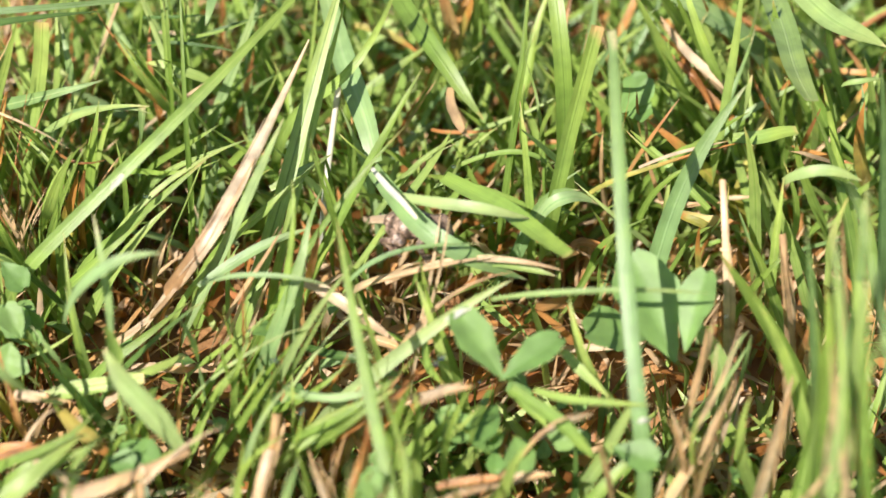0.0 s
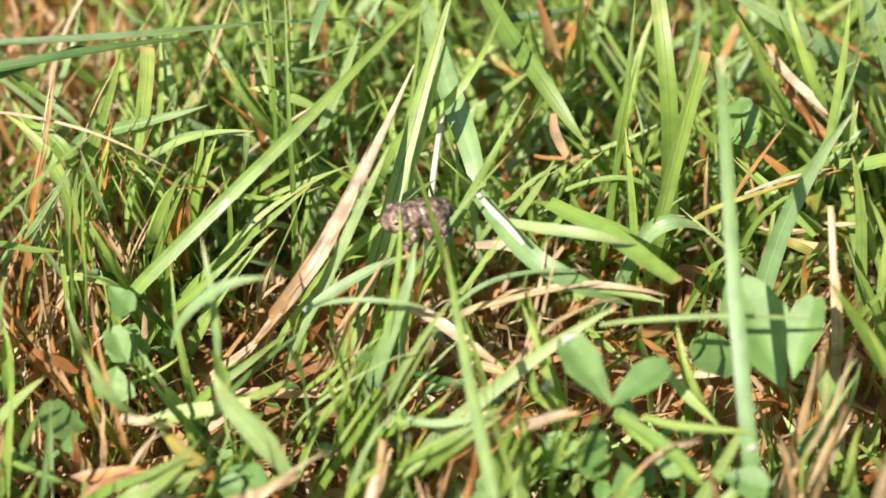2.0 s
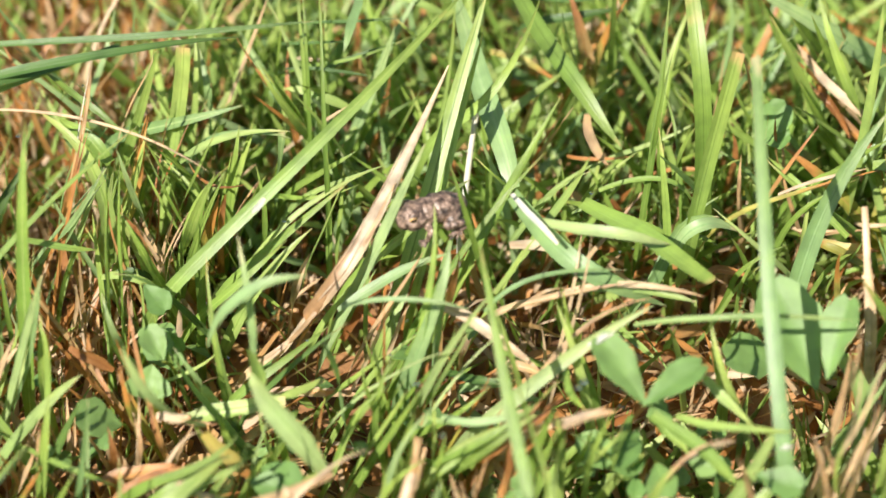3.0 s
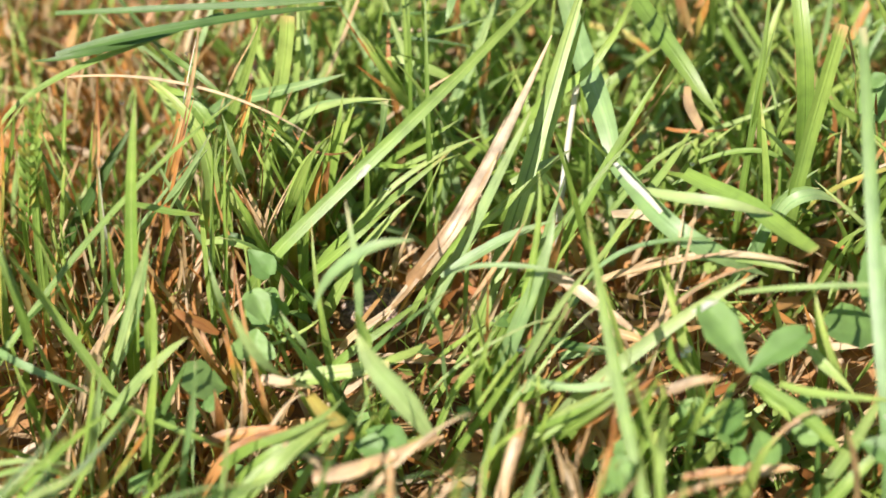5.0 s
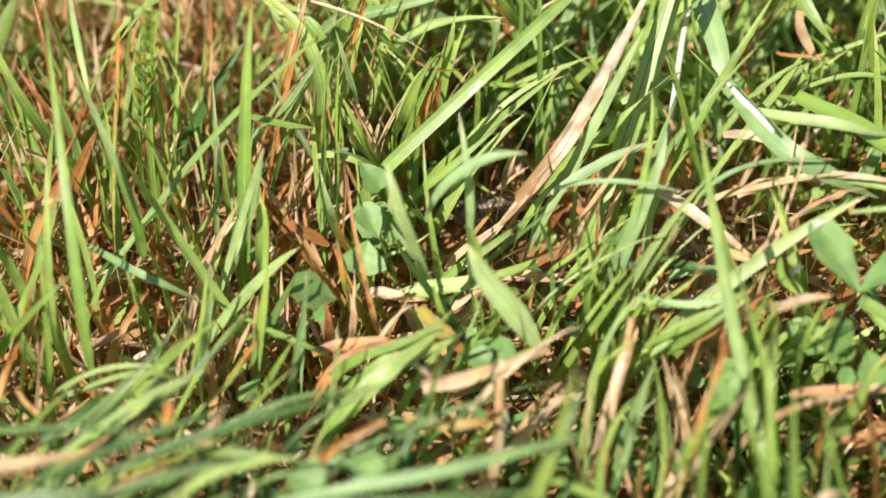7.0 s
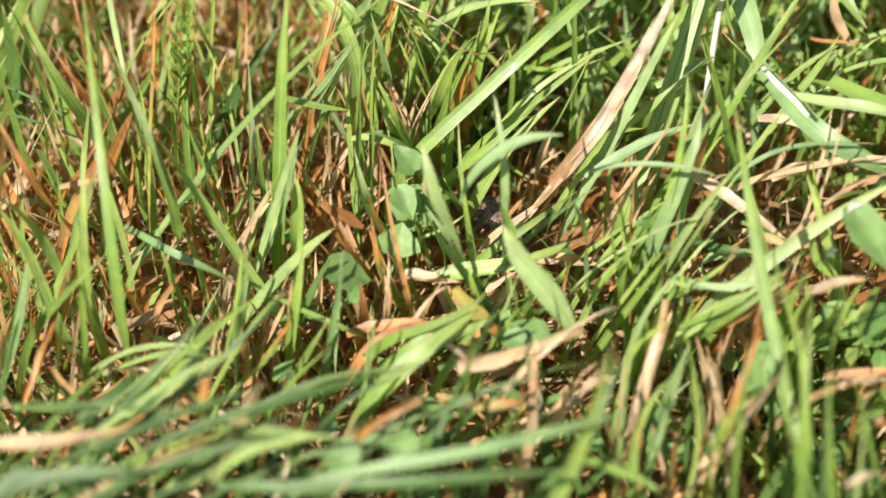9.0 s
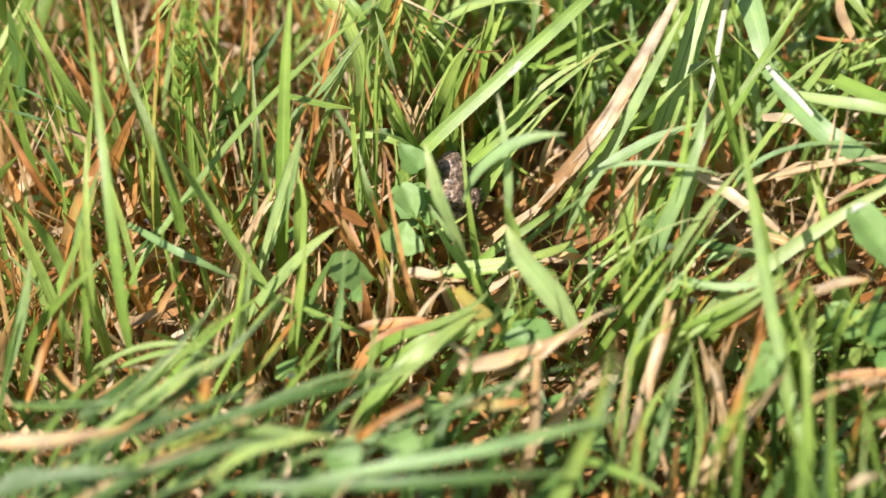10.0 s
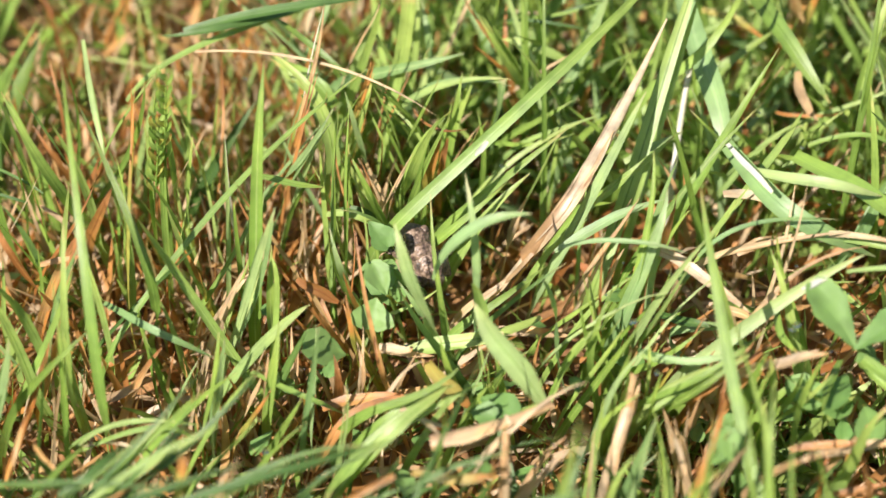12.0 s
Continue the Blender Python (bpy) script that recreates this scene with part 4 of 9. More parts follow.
blade("green", (-93.2, 101.4, 29.0), (-95.1, 92.8, 44.5), (-100.5, 87.2, 55.0), 1.9)
blade("brown", (-101.4, 88.4, 21.0), (-98.9, 84.6, 32.4), (-96.1, 87.1, 39.0), 1.4)
blade("straw", (-97.9, 82.5, 23.0), (-101.0, 78.8, 34.4), (-105.6, 81.2, 41.0), 1.4)
blade("lime", (-99.6, 73.5, 29.0), (-102.7, 66.9, 43.5), (-107.0, 66.7, 53.0), 3.3)
blade("green", (-111.0, 65.0, 37.0), (-101.8, 62.7, 39.0), (-96.6, 65.0, 31.0), 2.1)
blade("straw", (-67.3, 75.2, 21.0), (-65.0, 72.5, 32.4), (-62.3, 74.6, 39.0), 3.0)
blade("green", (-20.7, 57.8, 51.0), (-24.7, 57.9, 66.5), (-28.6, 62.3, 77.0), 2.0)
blade("lime", (-32.6, 39.2, 51.0), (-30.9, 45.0, 64.4), (-31.3, 52.0, 73.0), 3.1)
blade("blue", (-32.2, 37.7, 49.0), (-28.6, 42.4, 59.3), (-27.3, 48.1, 65.0), 4.0)
blade("brown", (-27.0, 53.8, 49.0), (-25.9, 52.8, 55.2), (-25.4, 51.5, 61.0), 3.5)
blade("lime", (-28.9, 62.6, 31.0), (-25.5, 59.5, 43.4), (-21.6, 59.4, 51.0), 2.1)
blade("straw", (-40.4, 55.1, 43.0), (-36.8, 56.6, 49.2), (-34.2, 56.7, 55.0), 1.8)
blade("straw", (-14.4, 65.2, 51.0), (-7.4, 65.6, 51.0), (-0.2, 60.6, 51.0), 2.5)
blade("blue", (-19.4, 46.2, 47.0), (-7.8, 46.9, 57.0), (12.4, 48.4, 59.0), 1.4)
blade("green", (-17.5, 55.0, 45.0), (-5.0, 74.9, 52.3), (3.9, 90.0, 59.0), 2.2)
blade("lime", (4.7, 29.9, 33.0), (1.3, 30.5, 48.5), (-3.2, 36.4, 59.0), 2.8)
blade("pale", (-31.5, 31.7, 33.0), (-25.9, 26.0, 49.6), (-20.8, 27.3, 61.0), 1.4)
blade("lime", (-10.1, 31.6, 35.0), (-12.8, 27.5, 50.5), (-16.5, 30.8, 61.0), 1.7)
blade("pale", (-31.0, 16.9, 41.0), (-23.7, 13.3, 43.1), (-15.4, 14.1, 45.0), 1.4)
blade("brown", (-6.1, 16.1, 41.0), (-3.7, 17.0, 46.2), (-1.1, 16.5, 51.0), 3.1)
blade("lime", (-78.1, 33.7, 27.0), (-79.0, 30.9, 42.5), (-81.2, 36.5, 53.0), 1.7)
blade("blue", (-80.6, 29.1, 33.0), (-83.2, 25.0, 43.3), (-87.9, 27.8, 49.0), 2.6)
blade("green", (-8.6, -0.8, 35.0), (-6.5, -3.8, 51.6), (-2.7, -1.9, 63.0), 3.5)
blade("lime", (-66.0, 16.9, 25.0), (-63.3, 17.1, 30.2), (-61.6, 17.6, 35.0), 2.0)
blade("green", (-55.5, -2.2, 39.0), (-50.9, -3.8, 44.2), (-43.8, -1.5, 49.0), 2.2)
blade("lime", (-44.3, 17.6, 29.0), (-39.0, 15.7, 41.4), (-35.3, 16.8, 49.0), 2.0)
blade("green", (-38.8, 29.5, 25.0), (-43.1, 20.1, 40.5), (-45.7, 23.2, 51.0), 2.0)
blade("lime", (-40.5, 35.0, 25.0), (-42.6, 31.3, 40.5), (-44.5, 32.8, 51.0), 1.7)
blade("straw", (-42.0, 56.5, 25.0), (-39.0, 52.6, 37.4), (-36.8, 49.9, 45.0), 1.5)
blade("brown", (-43.2, 54.7, 23.0), (-42.3, 48.3, 37.5), (-42.7, 47.2, 47.0), 1.2)
blade("green", (-38.2, 50.5, 27.0), (-33.8, 44.2, 41.5), (-30.4, 40.3, 51.0), 2.0)
blade("lime", (-52.8, 42.1, 25.0), (-47.3, 40.2, 32.3), (-40.8, 40.8, 39.0), 2.0)
blade("green", (-49.7, 20.9, 29.0), (-45.7, 21.2, 39.3), (-39.3, 20.9, 45.0), 1.7)
blade("green", (-16.4, 48.9, 33.0), (-8.4, 43.1, 35.1), (-3.9, 39.3, 37.0), 1.6)
blade("brown", (-34.3, 28.5, 19.0), (-32.8, 32.0, 33.5), (-31.3, 33.0, 43.0), 2.3)
blade("blue", (-18.6, 39.3, 31.0), (-13.4, 38.3, 33.1), (-26.3, 36.8, 35.0), 2.6)
blade("straw", (-16.2, 42.8, 35.0), (-9.7, 40.0, 36.0), (-5.7, 35.4, 37.0), 2.3)
blade("straw", (-5.1, 54.6, 25.0), (-5.7, 54.3, 32.3), (-6.8, 52.6, 39.0), 1.3)
blade("green", (-37.4, 7.7, 25.0), (-34.4, 2.6, 40.5), (-33.0, 0.5, 51.0), 2.2)
blade("straw", (-33.3, 11.9, 21.0), (-31.8, 9.4, 32.4), (-30.7, 11.5, 39.0), 2.5)
blade("lime", (-28.6, 8.2, 25.0), (-27.6, 1.2, 40.5), (-25.8, 0.9, 51.0), 1.6)
blade("green", (-70.2, -0.2, 31.0), (-67.3, -0.4, 38.3), (-63.4, -0.1, 45.0), 2.8)
blade("green", (-86.5, -3.9, 39.0), (-76.4, -3.7, 45.2), (-70.3, -1.6, 51.0), 2.7)
blade("brown", (-97.1, 0.4, 29.0), (-91.5, 2.6, 33.2), (-82.6, 2.7, 37.0), 3.1)
blade("straw", (-97.5, 19.4, 19.0), (-95.6, 17.7, 31.4), (-95.9, 22.5, 39.0), 1.9)
blade("olive", (-95.3, 33.9, 25.0), (-98.8, 29.3, 39.5), (-101.3, 29.9, 49.0), 1.9)
blade("green", (30.0, 107.7, 29.0), (32.6, 108.1, 46.6), (30.0, 116.9, 59.0), 2.2)
blade("lime", (35.8, 110.5, 27.0), (33.4, 105.2, 43.6), (37.0, 111.0, 55.0), 1.9)
blade("green", (23.1, 116.8, 27.0), (21.5, 110.2, 44.6), (21.4, 112.2, 57.0), 2.0)
blade("green", (19.5, 109.7, 27.0), (19.7, 104.6, 54.0), (23.0, 112.9, 75.0), 1.5)
blade("straw", (27.5, 119.5, 25.0), (26.5, 116.4, 30.2), (30.5, 115.7, 35.0), 1.6)
blade("brown", (41.2, 132.6, 19.0), (41.8, 128.5, 31.4), (40.6, 127.9, 39.0), 2.9)
blade("green", (51.6, 97.5, 29.0), (56.8, 95.6, 41.4), (68.6, 97.7, 49.0), 2.2)
blade("green", (54.2, 108.8, 29.0), (60.0, 105.7, 42.4), (71.3, 99.7, 51.0), 2.5)
blade("lime", (66.0, 142.6, 29.0), (56.4, 136.5, 52.8), (47.9, 134.6, 71.0), 3.2)
blade("green", (78.4, 148.3, 27.0), (66.7, 138.4, 51.9), (57.8, 135.2, 71.0), 3.2)
blade("lime", (76.1, 155.9, 25.0), (66.4, 144.7, 50.9), (62.1, 137.9, 71.0), 2.3)
blade("green", (70.7, 140.7, 25.0), (61.8, 136.6, 40.5), (56.6, 136.6, 51.0), 2.1)
blade("straw", (73.3, 156.0, 23.0), (67.8, 154.3, 33.3), (62.7, 152.5, 39.0), 1.7)
blade("green", (95.9, 138.5, 35.0), (87.2, 131.6, 55.7), (82.7, 131.5, 71.0), 4.8)
blade("lime", (102.2, 125.2, 27.0), (98.4, 118.2, 46.7), (94.2, 115.0, 61.0), 3.5)
blade("green", (106.8, 139.4, 31.0), (98.6, 131.9, 55.9), (95.5, 131.2, 75.0), 3.6)
blade("brown", (103.5, 145.7, 39.0), (110.3, 143.7, 41.1), (117.2, 141.9, 43.0), 1.8)
blade("olive", (110.7, 114.2, 25.0), (104.5, 107.2, 44.7), (103.9, 106.6, 59.0), 3.8)
blade("brown", (90.3, 121.7, 33.0), (96.7, 115.8, 35.1), (104.4, 110.2, 37.0), 1.9)
blade("straw", (104.3, 125.1, 39.0), (108.6, 127.3, 41.1), (112.5, 126.1, 43.0), 1.6)
blade("green", (96.3, 102.0, 27.0), (89.9, 98.9, 43.6), (87.1, 97.5, 55.0), 3.4)
blade("olive", (60.4, 95.5, 31.0), (67.1, 92.3, 32.0), (75.2, 90.4, 33.0), 3.1)
blade("straw", (58.3, 102.5, 27.0), (65.3, 103.3, 28.0), (73.7, 103.4, 29.0), 1.4)
blade("straw", (44.4, 116.0, 55.0), (41.2, 103.3, 72.6), (37.7, 101.7, 85.0), 1.4)
blade("lime", (67.5, 91.9, 27.0), (69.9, 84.4, 40.4), (70.4, 84.6, 49.0), 2.1)
blade("green", (39.2, 80.7, 29.0), (42.9, 80.8, 35.2), (52.0, 81.8, 41.0), 1.8)
blade("brown", (34.4, 93.2, 21.0), (38.5, 93.1, 23.1), (45.2, 86.8, 25.0), 2.5)
blade("green", (40.7, 75.9, 25.0), (41.1, 71.9, 37.4), (44.7, 73.4, 45.0), 1.8)
blade("green", (60.3, 85.3, 25.0), (63.2, 80.4, 36.4), (66.5, 76.8, 43.0), 2.4)
blade("green", (71.7, 58.2, 31.0), (75.4, 55.0, 44.4), (82.5, 57.3, 53.0), 2.6)
blade("lime", (83.2, 63.2, 27.0), (77.4, 61.3, 42.5), (72.4, 60.9, 53.0), 3.3)
blade("olive", (65.7, 79.4, 23.0), (63.6, 76.1, 36.4), (63.4, 74.2, 45.0), 2.1)
blade("lime", (102.5, 93.5, 27.0), (98.0, 85.7, 45.6), (98.6, 81.9, 59.0), 3.7)
blade("green", (105.3, 77.6, 35.0), (97.7, 80.0, 53.6), (84.3, 66.8, 67.0), 3.6)
blade("lime", (95.2, 58.7, 35.0), (90.2, 49.9, 57.8), (91.8, 49.0, 75.0), 3.8)
blade("lime", (87.6, 12.5, 39.0), (85.0, 6.1, 64.9), (81.6, 8.2, 85.0), 4.1)
blade("lime", (80.6, -7.1, 41.0), (81.9, -3.2, 63.8), (79.6, -4.8, 81.0), 4.5)
blade("pale", (92.8, -0.4, 45.0), (87.6, -4.2, 73.0), (88.7, 0.4, 95.0), 3.4)
blade("straw", (60.1, 12.8, 41.0), (60.7, 6.0, 57.6), (60.9, 7.7, 69.0), 1.4)
blade("straw", (81.6, 26.7, 25.0), (80.3, 22.5, 39.5), (77.4, 23.1, 49.0), 2.8)
blade("brown", (68.6, 57.2, 21.0), (68.4, 51.4, 33.4), (67.1, 52.6, 41.0), 2.7)
blade("brown", (85.4, 50.0, 21.0), (85.9, 43.2, 34.4), (86.2, 43.3, 43.0), 2.9)
blade("lime", (60.2, -1.5, 31.0), (56.6, -5.5, 48.6), (57.2, -6.4, 61.0), 3.0)
blade("green", (71.8, 4.4, 29.0), (67.3, 0.4, 46.6), (68.6, 1.3, 59.0), 3.0)
blade("straw", (67.6, 9.9, 25.0), (67.2, 5.9, 39.5), (69.9, 4.9, 49.0), 2.5)
blade("green", (42.2, -3.6, 41.0), (46.9, -0.8, 45.2), (50.3, 0.6, 49.0), 3.5)
blade("straw", (10.9, -9.7, 39.0), (18.0, -8.1, 41.1), (27.6, -7.9, 43.0), 2.7)
blade("brown", (16.2, 13.1, 25.0), (17.2, 11.1, 32.3), (18.2, 9.6, 39.0), 2.0)
blade("lime", (0.8, 19.1, 29.0), (5.8, 19.4, 34.2), (11.9, 16.4, 39.0), 2.3)
blade("lime", (-0.9, 13.9, 27.0), (3.3, 7.5, 40.4), (5.6, 9.2, 49.0), 1.9)
blade("green", (14.3, 19.9, 41.0), (11.8, 10.4, 43.1), (9.5, -2.2, 45.0), 2.2)
blade("straw", (-36.2, 4.3, 21.0), (-33.7, 0.5, 35.5), (-32.2, -0.5, 45.0), 3.0, stem=True)
blade("lime", (18.0, 16.1, 43.0), (21.8, 15.8, 40.9), (26.8, 9.9, 39.0), 2.8)
blade("green", (-6.1, 1.6, 25.0), (-5.5, -4.2, 44.7), (-1.6, -1.7, 59.0), 2.2)
blade("lime", (-40.3, -3.7, 29.0), (-37.4, -5.6, 41.4), (-30.1, -4.5, 49.0), 2.4)
blade("green", (-28.9, 10.2, 33.0), (-21.4, 11.2, 39.2), (-9.2, 12.8, 45.0), 2.5)
blade("green", (-19.4, 18.3, 29.0), (-12.8, 12.9, 41.4), (-4.4, 17.7, 49.0), 1.9)
blade("lime", (-32.4, 25.0, 29.0), (-24.4, 20.0, 39.3), (-17.0, 23.4, 45.0), 2.0)
blade("brown", (-19.4, 19.2, 21.0), (-18.0, 16.3, 34.4), (-14.3, 18.3, 43.0), 2.3)
blade("straw", (-17.3, 28.9, 33.0), (-13.3, 25.0, 35.1), (-7.0, 25.0, 37.0), 1.7)
blade("green", (5.3, 57.5, 29.0), (11.8, 57.2, 32.1), (18.4, 55.3, 35.0), 1.8)
blade("green", (10.6, 68.1, 27.0), (16.0, 61.4, 26.0), (21.4, 56.7, 25.0), 1.8)
blade("green", (18.8, 56.8, 23.0), (22.3, 49.0, 35.4), (24.5, 48.4, 43.0), 2.1)
blade("lime", (26.8, 53.1, 23.0), (24.8, 48.0, 36.4), (22.5, 46.0, 45.0), 2.3)
blade("green", (-161.8, -3.0, 19.0), (-158.5, -8.9, 47.0), (-161.0, -0.9, 69.0), 1.7)
blade("lime", (-157.0, 22.6, 19.0), (-156.7, 17.9, 43.9), (-162.2, 22.2, 63.0), 2.0)
blade("green", (-156.9, 44.9, 21.0), (-154.8, 41.2, 41.7), (-155.9, 40.8, 57.0), 1.8)
blade("blue", (-173.4, 26.7, 21.0), (-166.8, 19.0, 43.8), (-160.3, 18.8, 61.0), 2.3)
blade("brown", (-172.6, 35.0, 21.0), (-167.5, 28.7, 40.7), (-163.6, 30.0, 55.0), 3.3)
blade("brown", (-171.7, 13.2, 19.0), (-167.3, 13.1, 33.5), (-165.1, 14.1, 43.0), 2.3)
blade("brown", (-151.2, 11.4, 19.0), (-147.4, 15.5, 26.3), (-142.1, 18.2, 33.0), 2.3)
blade("straw", (-158.3, 8.5, 21.0), (-152.3, 11.9, 22.0), (-145.5, 17.4, 23.0), 2.4)
blade("brown", (-162.3, 19.8, 21.0), (-155.8, 22.1, 23.1), (-148.1, 24.7, 25.0), 2.7)
blade("lime", (-140.7, 26.0, 21.0), (-141.2, 21.4, 35.5), (-144.4, 21.9, 45.0), 1.8)
blade("green", (-139.5, 48.6, 23.0), (-142.3, 42.6, 41.6), (-145.1, 42.4, 55.0), 2.1)
blade("lime", (-145.9, 67.5, 23.0), (-142.7, 53.9, 47.9), (-140.5, 57.4, 67.0), 1.8)
blade("green", (-155.4, 68.7, 23.0), (-152.7, 59.5, 47.9), (-153.2, 60.5, 67.0), 1.8)
blade("green", (-153.2, 82.6, 23.0), (-150.7, 71.3, 51.0), (-152.0, 70.5, 73.0), 1.8)
blade("lime", (-169.3, 64.8, 25.0), (-169.1, 56.6, 48.8), (-175.0, 56.1, 67.0), 2.4)
blade("green", (-181.3, 61.4, 25.0), (-180.6, 53.2, 48.8), (-182.0, 46.6, 67.0), 2.7)
blade("olive", (-162.8, 73.6, 31.0), (-158.3, 65.4, 54.8), (-157.0, 65.4, 73.0), 1.7)
blade("brown", (-176.2, 82.3, 25.0), (-169.7, 73.3, 39.5), (-165.9, 70.2, 49.0), 2.5)
blade("straw", (-147.1, 68.3, 45.0), (-140.9, 57.9, 60.0), (-136.1, 54.8, 70.0), 0.9)
blade("straw", (-139.4, 46.5, 37.0), (-138.6, 45.9, 40.1), (-138.8, 45.9, 43.0), 2.1)
blade("green", (-130.0, 49.5, 23.0), (-129.2, 44.7, 42.7), (-130.1, 47.7, 57.0), 1.5)
blade("lime", (-119.8, 34.0, 23.0), (-119.0, 30.9, 39.6), (-119.1, 35.4, 51.0), 2.6)
blade("pale", (-130.9, 55.6, 25.0), (-127.7, 51.4, 42.6), (-125.2, 53.0, 55.0), 1.5)
blade("pale", (-129.7, 60.0, 25.0), (-125.1, 52.5, 43.6), (-123.0, 52.8, 57.0), 1.2)
blade("straw", (-134.3, 34.8, 21.0), (-129.8, 30.6, 35.5), (-125.1, 34.0, 45.0), 2.4)
blade("straw", (-118.9, 61.4, 23.0), (-116.0, 58.6, 34.4), (-116.4, 57.8, 41.0), 1.4)
blade("green", (-109.3, 58.1, 23.0), (-108.0, 60.1, 45.8), (-108.5, 68.3, 63.0), 1.2)
blade("lime", (-106.0, 73.8, 23.0), (-105.2, 68.0, 41.6), (-105.8, 70.5, 55.0), 1.5)
blade("green", (-93.4, 74.5, 27.0), (-87.5, 69.4, 48.8), (-80.8, 71.7, 65.0), 1.8)
blade("green", (-97.5, 96.5, 31.0), (-91.2, 83.2, 51.7), (-84.4, 85.8, 67.0), 1.8)
blade("brown", (-123.6, 71.1, 29.0), (-118.9, 74.8, 50.8), (-114.6, 82.8, 67.0), 1.2)
blade("blue", (-122.5, 74.8, 35.0), (-116.8, 70.0, 49.5), (-110.2, 73.6, 59.0), 2.1)
blade("straw", (-148.5, 96.9, 61.0), (-114.1, 84.3, 69.0), (-84.3, 71.1, 65.0), 0.8)
blade("green", (-90.8, 99.6, 31.0), (-95.6, 95.6, 47.6), (-101.7, 90.8, 59.0), 1.9)
blade("lime", (-109.6, 95.3, 31.0), (-104.7, 85.6, 50.7), (-101.6, 87.0, 65.0), 3.4)
blade("green", (-123.0, 106.4, 43.0), (-118.4, 100.6, 44.0), (-115.7, 92.3, 45.0), 3.8)
blade("blue", (-83.0, 108.1, 49.0), (-75.3, 102.9, 53.2), (-68.4, 95.8, 57.0), 2.5)
blade("green", (-73.2, 109.7, 39.0), (-71.1, 102.8, 49.3), (-69.7, 102.1, 55.0), 3.5)
blade("green", (-67.8, 106.1, 35.0), (-59.6, 99.9, 45.3), (-52.7, 99.9, 51.0), 2.2)
blade("green", (-78.3, 65.0, 27.0), (-70.2, 66.5, 40.4), (-61.3, 71.7, 49.0), 3.3)
blade("lime", (-70.9, 101.0, 35.0), (-62.0, 96.2, 39.2), (-52.3, 96.7, 43.0), 1.6)
blade("green", (-62.8, 91.3, 27.0), (-58.5, 87.9, 40.4), (-55.4, 90.6, 49.0), 1.6)
blade("lime", (-75.7, 92.3, 27.0), (-74.1, 84.5, 43.6), (-75.8, 87.2, 55.0), 1.9)
blade("green", (-71.5, 40.1, 29.0), (-64.0, 44.2, 33.2), (-55.3, 50.9, 37.0), 2.4)
blade("green", (-48.7, 36.7, 27.0), (-41.3, 38.3, 38.4), (-32.6, 41.4, 45.0), 1.8)
blade("green", (-52.1, 15.2, 25.0), (-47.3, 14.8, 39.5), (-40.2, 18.0, 49.0), 1.7)
blade("green", (-44.4, 13.8, 27.0), (-37.2, 13.6, 41.5), (-31.5, 16.6, 51.0), 2.0)
blade("blue", (-38.9, 6.3, 31.0), (-34.4, 5.7, 45.5), (-27.5, 6.7, 55.0), 1.7)
blade("green", (-63.0, 21.1, 29.0), (-60.5, 21.8, 32.1), (-56.8, 22.8, 35.0), 2.0)
blade("lime", (-66.8, 19.4, 25.0), (-66.0, 18.3, 31.2), (-67.2, 17.5, 37.0), 2.0)
blade("green", (-75.8, -1.8, 35.0), (-71.3, 2.6, 38.1), (-65.1, 3.8, 41.0), 2.0)
blade("green", (-88.7, -16.5, 39.0), (-81.8, -12.4, 44.2), (-72.5, -7.7, 49.0), 3.5)
blade("deep_shaded", (-96.5, -41.7, 51.0), (-89.6, -39.7, 56.2), (-80.3, -38.8, 61.0), 2.3)
blade("deep_shaded", (-109.8, -39.8, 51.0), (-97.0, -37.1, 56.2), (-84.9, -39.3, 61.0), 1.8)
blade("green", (-154.8, -14.6, 29.0), (-137.7, -14.1, 37.0), (-129.0, -10.1, 29.0), 1.3)
blade("straw", (-154.3, -15.7, 31.0), (-145.8, -14.0, 31.0), (-139.8, -18.7, 31.0), 1.0)
blade("lime", (-139.0, -11.1, 29.0), (-127.5, -12.1, 44.5), (-117.8, -13.6, 55.0), 1.7)
blade("green", (-128.7, -11.9, 29.0), (-121.3, -12.1, 43.5), (-113.8, -9.1, 53.0), 1.7)
blade("green", (-113.5, -6.1, 25.0), (-108.6, -8.5, 36.4), (-104.9, -6.2, 43.0), 1.9)
blade("olive", (-122.7, 0.9, 21.0), (-117.3, -3.3, 32.4), (-113.6, -0.9, 39.0), 2.5)
blade("straw", (-122.6, 14.4, 19.0), (-119.5, 14.5, 26.3), (-117.6, 13.0, 33.0), 2.0)
blade("blue", (-127.3, -2.6, 29.0), (-124.8, -5.8, 42.4), (-123.5, -4.2, 51.0), 3.9)
blade("green", (-36.2, -33.4, 29.0), (-35.0, -32.0, 44.5), (-29.2, -28.8, 55.0), 2.4)
blade("straw", (-59.2, -30.5, 27.0), (-58.3, -28.0, 41.5), (-58.0, -25.9, 51.0), 2.7, stem=True)
blade("straw", (-56.7, -18.0, 25.0), (-50.9, -16.1, 32.3), (-45.2, -11.9, 39.0), 2.2)
blade("deep_shaded", (-66.3, -42.3, 35.0), (-62.6, -43.2, 49.5), (-58.1, -42.6, 59.0), 2.6)
blade("deep_shaded", (-78.2, -40.3, 45.0), (-71.4, -37.1, 52.3), (-55.3, -35.7, 59.0), 2.9)
blade("straw", (-19.2, -3.0, 21.0), (-21.1, -2.4, 32.4), (-22.7, -0.7, 39.0), 2.2)
blade("straw", (-13.8, 17.5, 23.0), (-16.7, 18.0, 29.2), (-18.9, 17.1, 35.0), 2.0)
